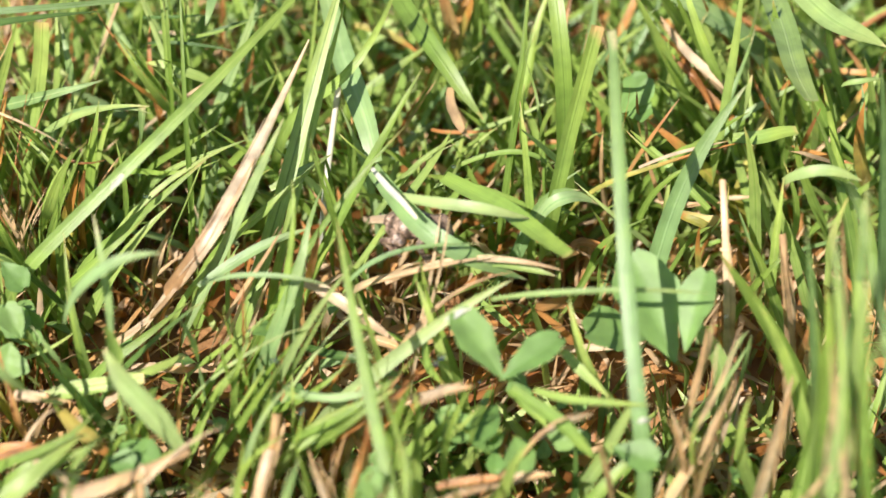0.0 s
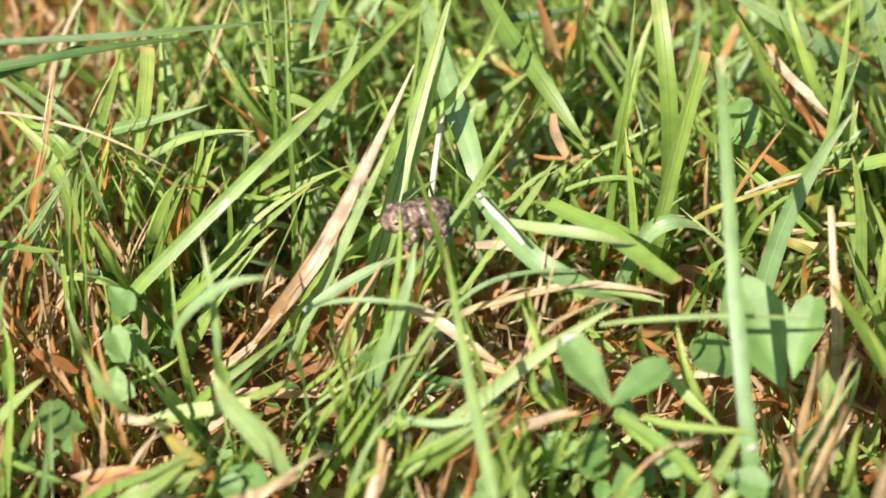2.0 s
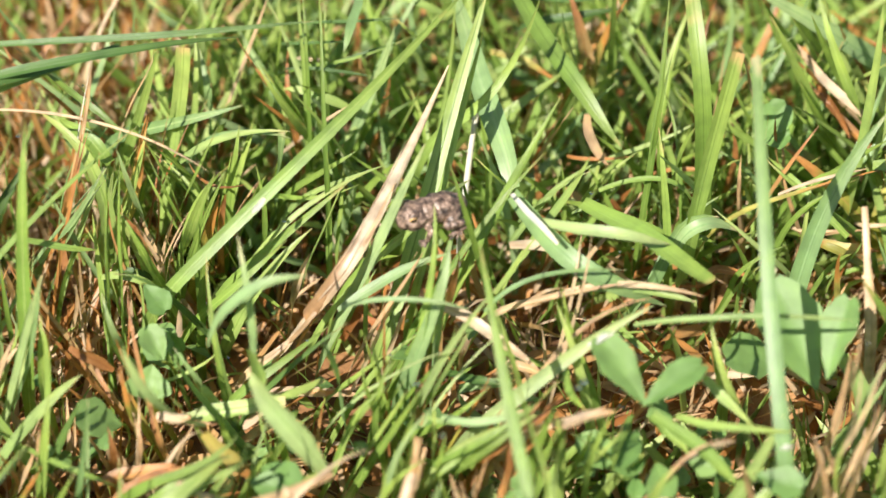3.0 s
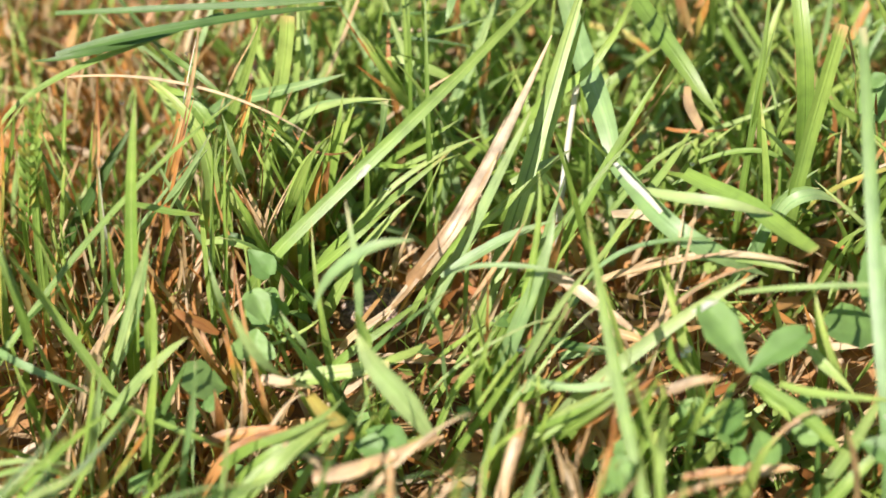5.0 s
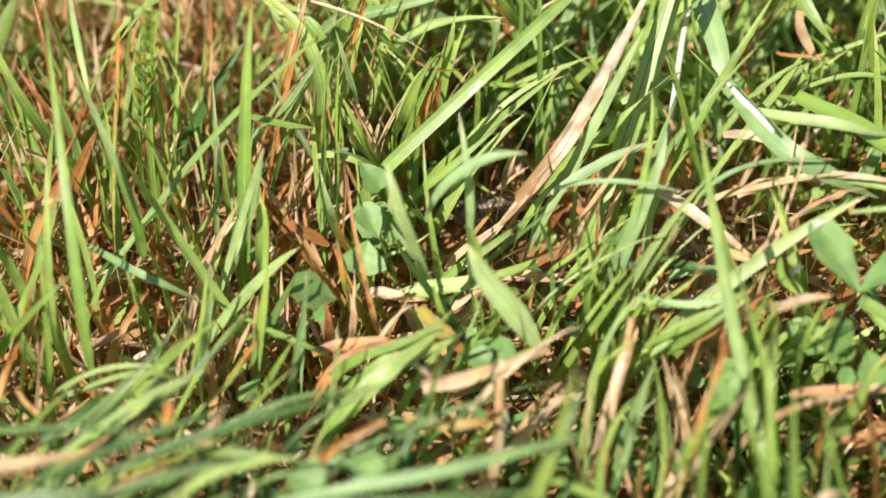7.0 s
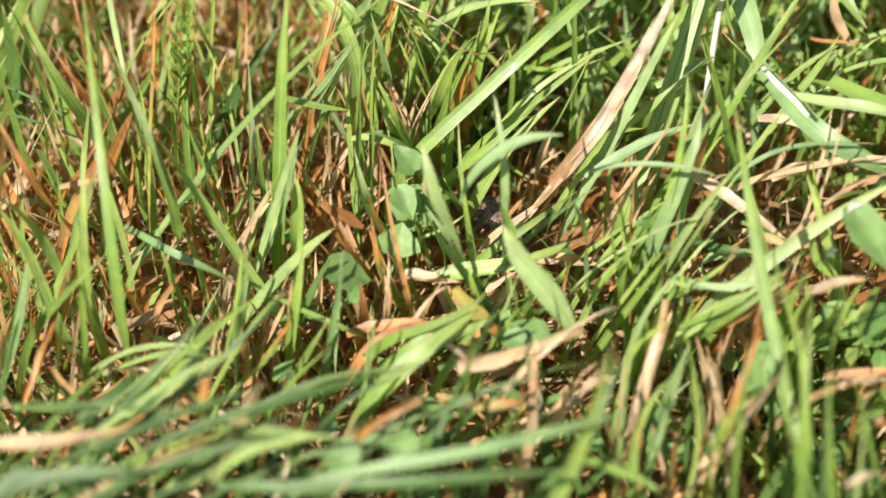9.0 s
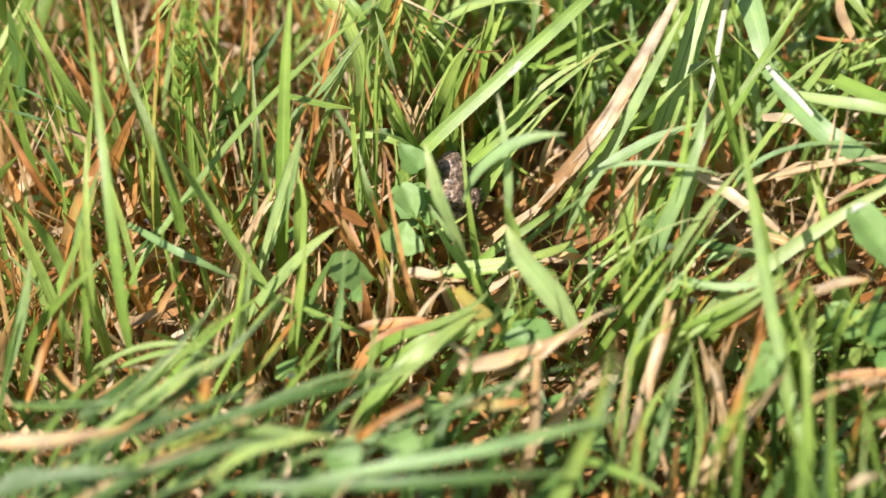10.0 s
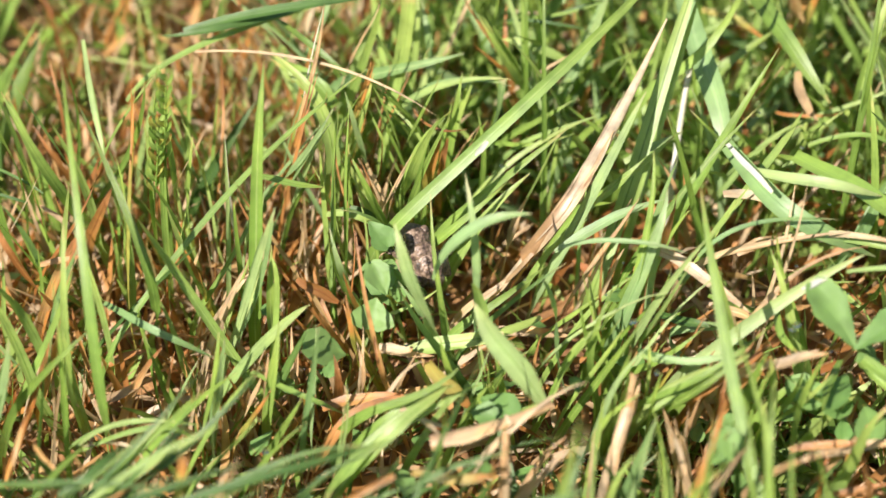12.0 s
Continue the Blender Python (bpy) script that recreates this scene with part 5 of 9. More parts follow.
blade("brown", (-14.6, 0.6, 25.0), (-12.9, -2.0, 39.5), (-11.0, -3.1, 49.0), 2.8)
blade("brown", (2.9, -10.8, 41.0), (9.9, -10.5, 43.1), (19.2, -11.6, 45.0), 2.0)
blade("brown", (12.9, -17.4, 35.0), (18.7, -17.2, 37.1), (24.4, -16.8, 39.0), 1.8)
blade("lime", (9.9, 9.8, 29.0), (13.9, 6.4, 39.3), (17.0, 4.2, 45.0), 2.8)
blade("lime", (2.2, 10.6, 31.0), (7.5, 6.1, 42.4), (11.8, 6.5, 49.0), 2.5)
blade("green", (-19.7, -37.4, 35.0), (-18.7, -42.8, 53.6), (-11.1, -42.8, 67.0), 2.1)
blade("lime", (-0.2, -39.3, 39.0), (-2.3, -40.8, 59.7), (-4.7, -31.0, 75.0), 2.3)
blade("brown", (20.8, -35.1, 37.0), (18.3, -37.7, 55.6), (15.3, -38.9, 69.0), 2.1)
blade("pale", (-172.7, 82.5, 73.0), (-166.1, 63.3, 65.7), (-162.4, 54.9, 59.0), 1.5)
blade("green", (-168.6, 75.2, 43.0), (-160.4, 71.9, 59.6), (-151.0, 79.3, 71.0), 1.8)
blade("lime", (-162.1, 90.5, 27.0), (-158.4, 84.8, 45.6), (-155.5, 81.8, 59.0), 1.7)
blade("brown", (-170.2, 63.1, 29.0), (-165.5, 58.0, 40.4), (-162.2, 57.5, 47.0), 3.4)
blade("straw", (-153.5, 67.0, 29.0), (-152.6, 62.4, 41.4), (-153.9, 65.1, 49.0), 2.5)
blade("lime", (-148.9, 70.2, 25.0), (-147.9, 65.5, 35.3), (-148.8, 67.1, 41.0), 1.9)
blade("pale", (-153.2, 65.4, 29.0), (-154.5, 62.1, 36.3), (-156.2, 59.3, 43.0), 1.2)
blade("lime", (-112.7, 82.4, 29.0), (-113.1, 79.6, 57.0), (-127.7, 89.8, 67.0), 4.0)
blade("green", (-89.5, 86.7, 27.0), (-94.9, 80.7, 45.6), (-101.2, 84.2, 59.0), 1.4)
blade("green", (-88.6, 96.2, 31.0), (-92.7, 90.2, 48.6), (-102.8, 87.4, 61.0), 2.0)
blade("lime", (-88.2, 92.2, 27.0), (-88.2, 86.7, 42.5), (-89.0, 86.8, 53.0), 1.2)
blade("olive", (-88.0, 90.7, 29.0), (-84.4, 81.2, 43.5), (-82.3, 78.2, 53.0), 2.8)
blade("straw", (-82.0, 92.2, 31.0), (-77.6, 87.1, 44.4), (-74.6, 85.0, 53.0), 1.6)
blade("green", (-80.6, 92.0, 33.0), (-76.2, 87.3, 46.4), (-73.1, 84.0, 55.0), 1.9)
blade("lime", (-162.0, 4.8, 37.0), (-161.7, 7.4, 55.6), (-163.0, 19.0, 69.0), 2.3)
blade("olive", (-137.8, 45.6, 23.0), (-137.9, 38.5, 36.4), (-141.0, 39.0, 45.0), 2.7)
blade("pale", (-128.0, 14.9, 23.0), (-117.6, 17.8, 36.4), (-107.8, 22.0, 45.0), 2.6)
blade("blue", (-102.3, 45.7, 29.0), (-103.5, 38.9, 42.4), (-106.2, 43.0, 51.0), 2.6)
blade("olive", (-77.4, -32.3, 47.0), (-67.7, -34.3, 48.0), (-59.6, -33.1, 49.0), 2.6)
blade("olive", (-19.2, -32.2, 33.0), (-16.3, -34.0, 51.6), (-11.8, -20.8, 65.0), 3.6)
blade("lime", (-22.4, -10.4, 21.0), (-23.9, -10.9, 33.4), (-26.3, -8.2, 41.0), 1.8)
blade("straw", (-18.2, -3.8, 21.0), (-19.8, -4.1, 32.4), (-22.9, -2.1, 39.0), 1.9)
blade("blue", (77.5, 157.8, 43.0), (59.9, 154.4, 56.4), (43.5, 157.8, 65.0), 6.3)
blade("lime", (76.1, 138.7, 35.0), (66.3, 131.4, 57.8), (59.2, 143.5, 75.0), 3.2)
blade("green", (69.3, 166.4, 33.0), (59.3, 157.5, 51.6), (50.7, 156.9, 65.0), 2.7)
blade("lime", (67.5, 166.5, 31.0), (60.3, 159.8, 46.5), (54.9, 157.2, 57.0), 2.3)
blade("green", (63.5, 174.4, 29.0), (54.1, 164.6, 46.6), (47.6, 159.2, 59.0), 2.7)
blade("straw", (75.1, 133.5, 41.0), (64.4, 142.6, 46.2), (57.0, 151.9, 51.0), 2.5)
blade("brown", (72.6, 138.8, 33.0), (66.0, 144.0, 37.2), (60.2, 150.2, 41.0), 2.5)
blade("green", (77.9, 136.9, 25.0), (65.0, 131.0, 39.5), (55.4, 127.4, 49.0), 2.3)
blade("pale", (81.7, 152.0, 49.0), (80.3, 143.5, 64.5), (77.6, 144.3, 75.0), 4.5)
blade("pale", (76.4, 124.3, 35.0), (76.8, 118.4, 48.4), (77.7, 119.1, 57.0), 4.5)
blade("brown", (88.8, 131.5, 29.0), (83.4, 123.4, 43.5), (78.5, 124.1, 53.0), 1.5)
blade("lime", (90.2, 131.5, 29.0), (84.3, 127.5, 44.5), (80.8, 126.8, 55.0), 3.9)
blade("green", (97.4, 125.9, 29.0), (94.7, 117.3, 44.5), (92.3, 112.6, 55.0), 3.5)
blade("straw", (27.2, 111.3, 25.0), (27.4, 109.7, 31.2), (24.9, 108.5, 37.0), 2.2)
blade("blue", (24.3, 85.4, 37.0), (28.4, 86.5, 43.2), (34.7, 81.2, 49.0), 3.4)
blade("green", (44.0, 86.8, 27.0), (41.4, 85.9, 34.3), (37.6, 85.4, 41.0), 2.2)
blade("green", (34.0, 107.1, 29.0), (35.8, 107.4, 41.4), (41.4, 104.6, 49.0), 1.9)
blade("lime", (30.6, 109.0, 27.0), (32.6, 104.9, 41.5), (34.1, 105.1, 51.0), 1.9)
blade("green", (21.1, 91.0, 29.0), (29.3, 94.1, 32.1), (35.9, 87.6, 35.0), 1.9)
blade("green", (37.5, 76.2, 25.0), (40.9, 73.7, 35.3), (45.2, 73.4, 41.0), 2.1)
blade("pale", (60.6, 37.6, 45.0), (58.5, 41.2, 50.2), (65.2, 43.7, 55.0), 4.3)
blade("straw", (58.4, 10.8, 51.0), (58.9, 5.4, 67.6), (59.9, 8.6, 79.0), 1.6)
blade("straw", (59.4, -9.7, 51.0), (60.7, -12.2, 66.5), (62.6, -11.5, 77.0), 1.7)
blade("straw", (78.3, 15.1, 27.0), (77.9, 11.3, 44.6), (78.3, 10.6, 57.0), 3.3)
blade("straw", (56.1, 8.2, 33.0), (54.2, 4.2, 45.4), (51.7, 3.2, 53.0), 2.2)
blade("blue", (70.8, 34.6, 29.0), (70.8, 29.1, 44.5), (70.7, 25.0, 55.0), 2.9)
blade("pale", (40.3, 2.7, 43.0), (43.7, 1.5, 54.4), (46.9, 3.3, 61.0), 3.5)
blade("lime", (29.6, 24.4, 49.0), (33.4, 21.3, 46.9), (40.0, 13.7, 45.0), 2.5)
blade("lime", (34.6, 39.9, 35.0), (32.3, 33.3, 49.5), (30.5, 33.8, 59.0), 2.5)
blade("lime", (23.1, 9.4, 51.0), (33.6, 3.1, 54.1), (47.6, -0.3, 57.0), 2.5)
blade("green", (-27.0, 8.1, 35.0), (-19.6, 10.8, 41.2), (-9.8, 10.5, 47.0), 2.8)
blade("brown", (-13.6, 15.4, 23.0), (-12.9, 11.8, 35.4), (-11.1, 12.9, 43.0), 2.5)
blade("lime", (-2.1, 7.9, 31.0), (-1.3, 1.9, 45.5), (-2.4, 4.2, 55.0), 3.3)
blade("green", (-37.6, 14.2, 25.0), (-35.5, 7.4, 40.5), (-32.8, 7.2, 51.0), 2.5)
blade("brown", (-110.2, 40.8, 41.0), (-108.1, 36.3, 34.8), (-103.1, 29.4, 29.0), 1.3)
blade("olive", (-97.5, 24.5, 25.0), (-98.6, 22.5, 37.4), (-100.6, 27.2, 45.0), 2.0)
blade("brown", (-101.3, 13.5, 21.0), (-100.2, 9.6, 32.4), (-101.2, 11.7, 39.0), 3.1)
blade("straw", (-97.0, 17.9, 19.0), (-95.0, 14.7, 29.3), (-95.6, 17.9, 35.0), 1.9)
blade("green", (-82.3, -3.3, 39.0), (-76.3, -1.1, 42.1), (-71.1, -2.1, 45.0), 3.6)
blade("lime", (-72.6, 12.4, 29.0), (-74.6, 9.5, 40.4), (-76.3, 11.4, 47.0), 2.5)
# two white strips laid on green blades as painted sun glints
blade("white", (-73.7, 61.8, 60.8), (-72.3, 63.5, 61.8), (-71.1, 65.0, 62.8), 1.5, cut=0.6, loose=True)
blade("white", (3.6, 17.7, 63.0), (6.2, 18.8, 64.0), (9.0, 20.1, 65.0), 1.6, cut=0.6, loose=True)
blade("deep_shaded", (-152.9, -66.5, 37.0), (-145.5, -66.5, 49.4), (-138.9, -64.0, 57.0), 1.0)
blade("olive", (-121.1, -57.1, 45.0), (-111.8, -52.0, 50.2), (-101.5, -47.5, 55.0), 0.9)
blade("blue", (-149.4, -63.2, 47.0), (-134.8, -61.3, 59.4), (-120.7, -56.4, 67.0), 0.9)
blade("deep_shaded", (-124.5, -50.7, 40.0), (-111.8, -51.1, 50.3), (-99.1, -50.4, 56.0), 1.6)
blade("deep_shaded", (-127.7, -49.0, 43.0), (-118.3, -57.9, 54.9), (-109.5, -64.1, 62.0), 1.1)
blade("deep_shaded", (-127.5, -50.9, 38.0), (-115.8, -50.4, 48.8), (-104.4, -46.4, 55.0), 1.4)
blade("green", (-96.9, -57.4, 41.0), (-86.3, -57.1, 48.3), (-74.8, -59.9, 55.0), 0.9)
blade("deep_shaded", (-101.6, -50.6, 41.0), (-89.7, -48.5, 46.7), (-76.6, -48.2, 52.0), 0.9)
blade("olive", (-153.7, -53.3, 39.0), (-140.3, -52.6, 50.9), (-127.3, -48.2, 58.0), 1.6)
blade("olive", (-168.2, -69.5, 37.0), (-159.7, -70.9, 42.2), (-150.0, -74.7, 47.0), 1.2)
blade("deep_shaded", (-155.2, -55.1, 38.0), (-146.0, -48.9, 42.7), (-135.6, -44.4, 47.0), 0.9)
blade("deep_shaded", (-162.5, -64.1, 43.0), (-155.0, -54.4, 47.7), (-145.5, -49.8, 52.0), 0.9)
blade("green", (-161.4, -58.8, 41.0), (-155.4, -43.3, 45.2), (-147.3, -32.3, 49.0), 1.6)
blade("green", (-154.1, -66.6, 39.0), (-147.8, -62.3, 45.8), (-140.0, -63.1, 52.0), 0.9)
blade("deep_shaded", (-124.5, -55.6, 42.0), (-114.0, -54.7, 48.8), (-102.4, -57.2, 55.0), 0.9)
blade("green", (-135.7, -64.8, 44.0), (-124.8, -56.3, 48.7), (-112.5, -50.2, 53.0), 0.9)
blade("deep_shaded", (-163.2, -59.0, 45.0), (-155.2, -60.3, 56.4), (-147.5, -61.2, 63.0), 1.3)
blade("deep_shaded", (-94.4, -57.8, 44.0), (-86.3, -47.8, 51.8), (-77.4, -38.4, 59.0), 1.4)
blade("olive", (-122.1, -48.7, 47.0), (-110.0, -50.4, 52.7), (-97.1, -53.9, 58.0), 1.3)
blade("blue", (-95.8, -49.4, 44.0), (-82.5, -43.3, 50.2), (-67.4, -41.8, 56.0), 1.6)
blade("green", (-120.6, -54.1, 50.0), (-110.7, -50.0, 56.8), (-99.9, -47.1, 63.0), 1.2)
blade("deep_shaded", (-99.0, -57.6, 48.0), (-86.8, -57.7, 58.3), (-74.2, -57.2, 64.0), 1.0)
blade("blue", (-108.8, -48.0, 37.0), (-100.3, -53.5, 49.4), (-91.7, -60.0, 57.0), 1.4)
blade("deep_shaded", (-120.1, -68.1, 48.0), (-104.9, -69.5, 60.4), (-89.8, -68.5, 68.0), 1.2)
blade("straw", (-139.0, -50.4, 33.0), (-134.5, -57.0, 50.1), (-129.3, -56.1, 62.0), 1.2)
blade("straw", (-96.7, -50.9, 37.0), (-94.0, -55.2, 51.5), (-89.4, -54.7, 61.0), 1.4)
blade("straw", (-90.4, -50.4, 33.0), (-88.6, -51.0, 43.8), (-93.2, -49.5, 50.0), 1.2)
blade("straw", (-107.3, -54.0, 40.0), (-106.5, -49.3, 45.2), (-110.3, -45.2, 50.0), 1.3)
blade("straw", (-96.3, -50.0, 39.0), (-93.7, -53.9, 53.0), (-90.8, -53.3, 62.0), 1.3)
blade("brown", (-114.2, -46.5, 31.0), (-110.2, -54.6, 49.6), (-105.8, -53.4, 63.0), 1.4)
blade("straw", (-16.8, -30.1, 32.0), (-18.0, -27.9, 39.3), (-19.7, -21.6, 46.0), 1.1)
blade("straw", (-41.2, -25.7, 31.0), (-42.4, -35.2, 48.6), (-44.9, -33.1, 61.0), 1.3)
blade("brown", (-37.7, -35.1, 24.0), (-39.1, -44.5, 44.2), (-40.9, -51.4, 59.0), 1.0)
blade("straw", (-47.0, -25.4, 30.0), (-45.0, -32.8, 46.0), (-43.4, -25.2, 57.0), 1.2)
blade("olive", (8.3, -25.7, 27.0), (8.0, -33.9, 46.7), (8.6, -37.1, 61.0), 1.3)
blade("brown", (-39.2, -36.5, 30.0), (-37.4, -40.1, 45.0), (-34.8, -40.1, 55.0), 1.4)
blade("brown", (-23.8, -31.7, 24.0), (-22.6, -36.9, 40.6), (-20.8, -34.8, 52.0), 0.9)
blade("olive", (-34.1, -43.9, 32.0), (-34.5, -42.2, 38.8), (-35.8, -28.9, 45.0), 1.4)
blade("brown", (-28.3, -38.4, 27.0), (-28.0, -44.6, 43.6), (-27.7, -39.7, 55.0), 1.6)
blade("olive", (-8.8, -28.7, 33.0), (-11.1, -34.2, 47.5), (-13.7, -34.4, 57.0), 1.2)
blade("brown", (-18.7, -34.1, 24.0), (-19.6, -43.8, 44.2), (-20.2, -50.7, 59.0), 1.6)
blade("straw", (-40.2, -16.0, 25.0), (-39.9, -19.4, 38.4), (-39.6, -14.6, 47.0), 1.1)
blade("olive", (-61.8, -29.3, 26.0), (-59.9, -40.7, 46.7), (-58.9, -39.0, 62.0), 1.2)
blade("brown", (-15.2, -26.5, 27.0), (-16.2, -34.0, 44.6), (-17.5, -31.5, 57.0), 1.2)
blade("pale", (78.5, -46.7, 75.0), (78.3, -36.7, 104.0), (74.7, -21.4, 127.0), 2.0)
blade("green", (86.1, -46.4, 75.0), (81.5, -41.9, 106.1), (82.5, -17.6, 131.0), 2.1)
blade("pale", (74.3, -41.1, 69.0), (73.9, -41.4, 90.8), (71.1, -34.0, 107.0), 2.4)
blade("straw", (84.6, -36.8, 65.0), (79.2, -35.0, 87.8), (76.9, -31.5, 105.0), 2.0)
blade("blue", (91.6, -46.2, 75.0), (86.8, -32.3, 106.1), (78.2, -12.7, 131.0), 2.2)
blade("straw", (-69.7, 52.5, 23.0), (-64.5, 53.5, 30.8), (-58.9, 58.4, 38.0), 1.5, loose=True)
blade("straw", (-68.2, 55.1, 25.0), (-61.5, 52.5, 35.3), (-55.9, 57.9, 41.0), 1.2, loose=True)
blade("brown", (-64.3, 56.1, 25.0), (-61.2, 56.6, 31.2), (-58.1, 58.0, 37.0), 1.0, loose=True)
blade("brown", (-59.6, 54.8, 39.0), (-54.3, 60.2, 45.2), (-49.6, 66.2, 51.0), 0.6, loose=True)
blade("brown", (-57.2, 55.3, 40.0), (-52.8, 58.5, 47.8), (-47.9, 66.4, 55.0), 0.4, loose=True)
blade("green", (18.3, 126.6, 32.0), (20.1, 122.7, 50.6), (24.1, 123.3, 64.0), 1.6)
blade("green", (59.9, 130.1, 26.0), (43.6, 125.8, 40.0), (28.7, 126.8, 49.0), 2.4)
blade("brown", (47.9, 106.3, 34.0), (52.9, 103.2, 49.0), (58.9, 105.7, 59.0), 1.6)
blade("green", (109.3, 149.3, 34.0), (95.4, 152.3, 47.4), (85.5, 157.7, 56.0), 2.5)
blade("brown", (47.3, 174.0, 25.0), (52.6, 178.7, 37.9), (55.8, 187.2, 46.0), 2.9)
blade("olive", (102.0, 134.1, 26.0), (108.6, 135.3, 40.5), (114.5, 140.8, 50.0), 2.0)
blade("blue", (39.6, 166.9, 30.0), (41.4, 168.5, 44.0), (40.2, 172.9, 53.0), 2.0)
blade("brown", (2.2, 170.2, 29.0), (10.1, 175.6, 45.0), (18.0, 188.3, 56.0), 2.2)
blade("lime", (65.9, 154.6, 31.0), (72.6, 144.2, 45.5), (79.2, 139.1, 55.0), 2.0)
blade("brown", (68.8, 154.4, 32.0), (60.9, 147.5, 44.9), (52.6, 144.9, 53.0), 1.5)
blade("lime", (58.6, 130.6, 32.0), (47.6, 141.0, 42.8), (40.4, 154.7, 49.0), 2.1)
blade("blue", (43.0, 155.9, 33.0), (48.1, 147.8, 48.5), (55.2, 143.5, 59.0), 1.5)
blade("brown", (32.3, 122.0, 28.0), (33.2, 110.9, 47.2), (35.7, 104.7, 61.0), 2.7)
blade("green", (111.3, 129.8, 30.0), (109.2, 124.5, 48.1), (105.3, 122.4, 61.0), 2.7)
blade("blue", (104.6, 156.1, 29.0), (94.2, 147.4, 46.6), (83.6, 143.0, 59.0), 1.8)
blade("green", (61.3, 153.3, 34.0), (65.5, 151.3, 44.8), (69.5, 154.7, 51.0), 1.8)
blade("green", (27.5, 109.0, 33.0), (25.7, 116.6, 45.4), (22.0, 128.2, 53.0), 1.4)
blade("green", (10.3, 172.8, 31.0), (9.8, 173.2, 43.4), (7.2, 177.9, 51.0), 2.9)
blade("olive", (44.6, 121.7, 27.0), (46.9, 115.6, 44.6), (47.3, 113.2, 57.0), 1.4)
blade("olive", (79.8, 121.7, 29.0), (85.9, 130.5, 40.4), (97.0, 141.0, 47.0), 2.3)
blade("brown", (100.7, 167.9, 27.0), (112.6, 168.8, 37.3), (124.2, 174.1, 43.0), 2.9)
blade("brown", (33.5, 141.0, 31.0), (32.3, 149.7, 47.0), (36.1, 161.0, 58.0), 1.8)
blade("green", (59.7, 156.4, 31.0), (61.6, 164.4, 45.0), (67.3, 175.7, 54.0), 2.0)
blade("blue", (35.1, 107.0, 33.0), (26.5, 97.7, 48.5), (20.2, 91.8, 59.0), 2.0)
blade("green", (106.7, 130.0, 33.0), (110.9, 133.0, 44.9), (116.6, 142.6, 52.0), 1.5)
blade("blue", (50.4, 161.8, 29.0), (58.0, 170.4, 41.9), (64.1, 183.5, 50.0), 1.9)
blade("green", (25.5, 118.0, 28.0), (26.5, 110.5, 44.6), (29.5, 107.5, 56.0), 2.5)
blade("blue", (70.4, 126.0, 31.0), (76.5, 134.0, 44.4), (81.4, 146.8, 53.0), 2.0)
blade("blue", (69.3, 125.5, 28.0), (81.8, 129.8, 39.4), (97.8, 134.8, 46.0), 2.4)
blade("green", (9.8, 160.7, 32.0), (9.3, 156.3, 52.7), (10.1, 157.5, 68.0), 2.5)
blade("lime", (23.1, 147.6, 34.0), (25.9, 153.4, 48.0), (31.2, 163.6, 57.0), 2.8)
blade("blue", (107.7, 117.4, 32.0), (107.0, 118.5, 44.4), (106.2, 124.6, 52.0), 2.1)
blade("green", (49.9, 139.4, 27.0), (44.0, 137.7, 39.4), (39.4, 141.6, 47.0), 1.5)
blade("brown", (91.6, 123.3, 25.0), (92.6, 115.1, 41.0), (94.7, 113.0, 52.0), 2.1)
blade("green", (111.1, 119.9, 28.0), (97.4, 128.0, 38.3), (87.3, 139.3, 44.0), 1.6)
blade("green", (89.2, 125.1, 29.0), (86.5, 119.1, 45.0), (86.6, 117.5, 56.0), 2.2)
blade("olive", (95.3, 146.3, 25.0), (93.7, 152.4, 40.5), (91.7, 163.5, 51.0), 2.5)
blade("olive", (88.8, 164.9, 31.0), (74.2, 164.1, 43.4), (60.1, 168.3, 51.0), 2.5)
blade("green", (17.1, 161.1, 33.0), (7.9, 162.2, 49.6), (3.1, 164.9, 61.0), 2.2)
blade("brown", (79.5, 167.0, 29.0), (71.5, 158.0, 46.1), (67.0, 152.9, 58.0), 2.0)
blade("blue", (3.2, 164.8, 26.0), (-1.5, 154.9, 46.2), (-4.1, 149.7, 61.0), 1.5)
blade("brown", (96.6, 163.5, 31.0), (85.0, 160.0, 41.3), (74.6, 163.1, 47.0), 2.0)
blade("brown", (54.2, 126.1, 25.0), (50.8, 117.2, 42.6), (49.3, 113.7, 55.0), 2.7)
blade("green", (58.8, 112.0, 34.0), (68.1, 105.7, 48.5), (75.8, 102.1, 58.0), 2.7)
blade("straw", (-138.4, 158.8, 26.0), (-143.1, 147.8, 42.0), (-149.5, 141.6, 53.0), 2.2)
blade("green", (-125.1, 105.1, 33.0), (-121.9, 108.6, 47.5), (-121.8, 116.0, 57.0), 1.3)
blade("straw", (-89.4, 145.0, 34.0), (-83.1, 142.5, 52.6), (-78.4, 145.9, 66.0), 2.0)
blade("lime", (-47.4, 131.2, 28.0), (-42.2, 119.4, 46.6), (-38.1, 113.9, 60.0), 1.1)
blade("blue", (-127.9, 142.2, 31.0), (-122.5, 147.3, 44.4), (-120.6, 156.8, 53.0), 2.0)
blade("blue", (-128.9, 137.5, 32.0), (-140.2, 137.1, 43.9), (-150.6, 140.6, 51.0), 2.0)
blade("straw", (-74.0, 134.4, 25.0), (-64.5, 127.2, 38.4), (-55.3, 125.2, 47.0), 1.5)
blade("green", (-64.3, 142.4, 32.0), (-64.0, 143.2, 49.1), (-65.1, 150.3, 61.0), 1.5)
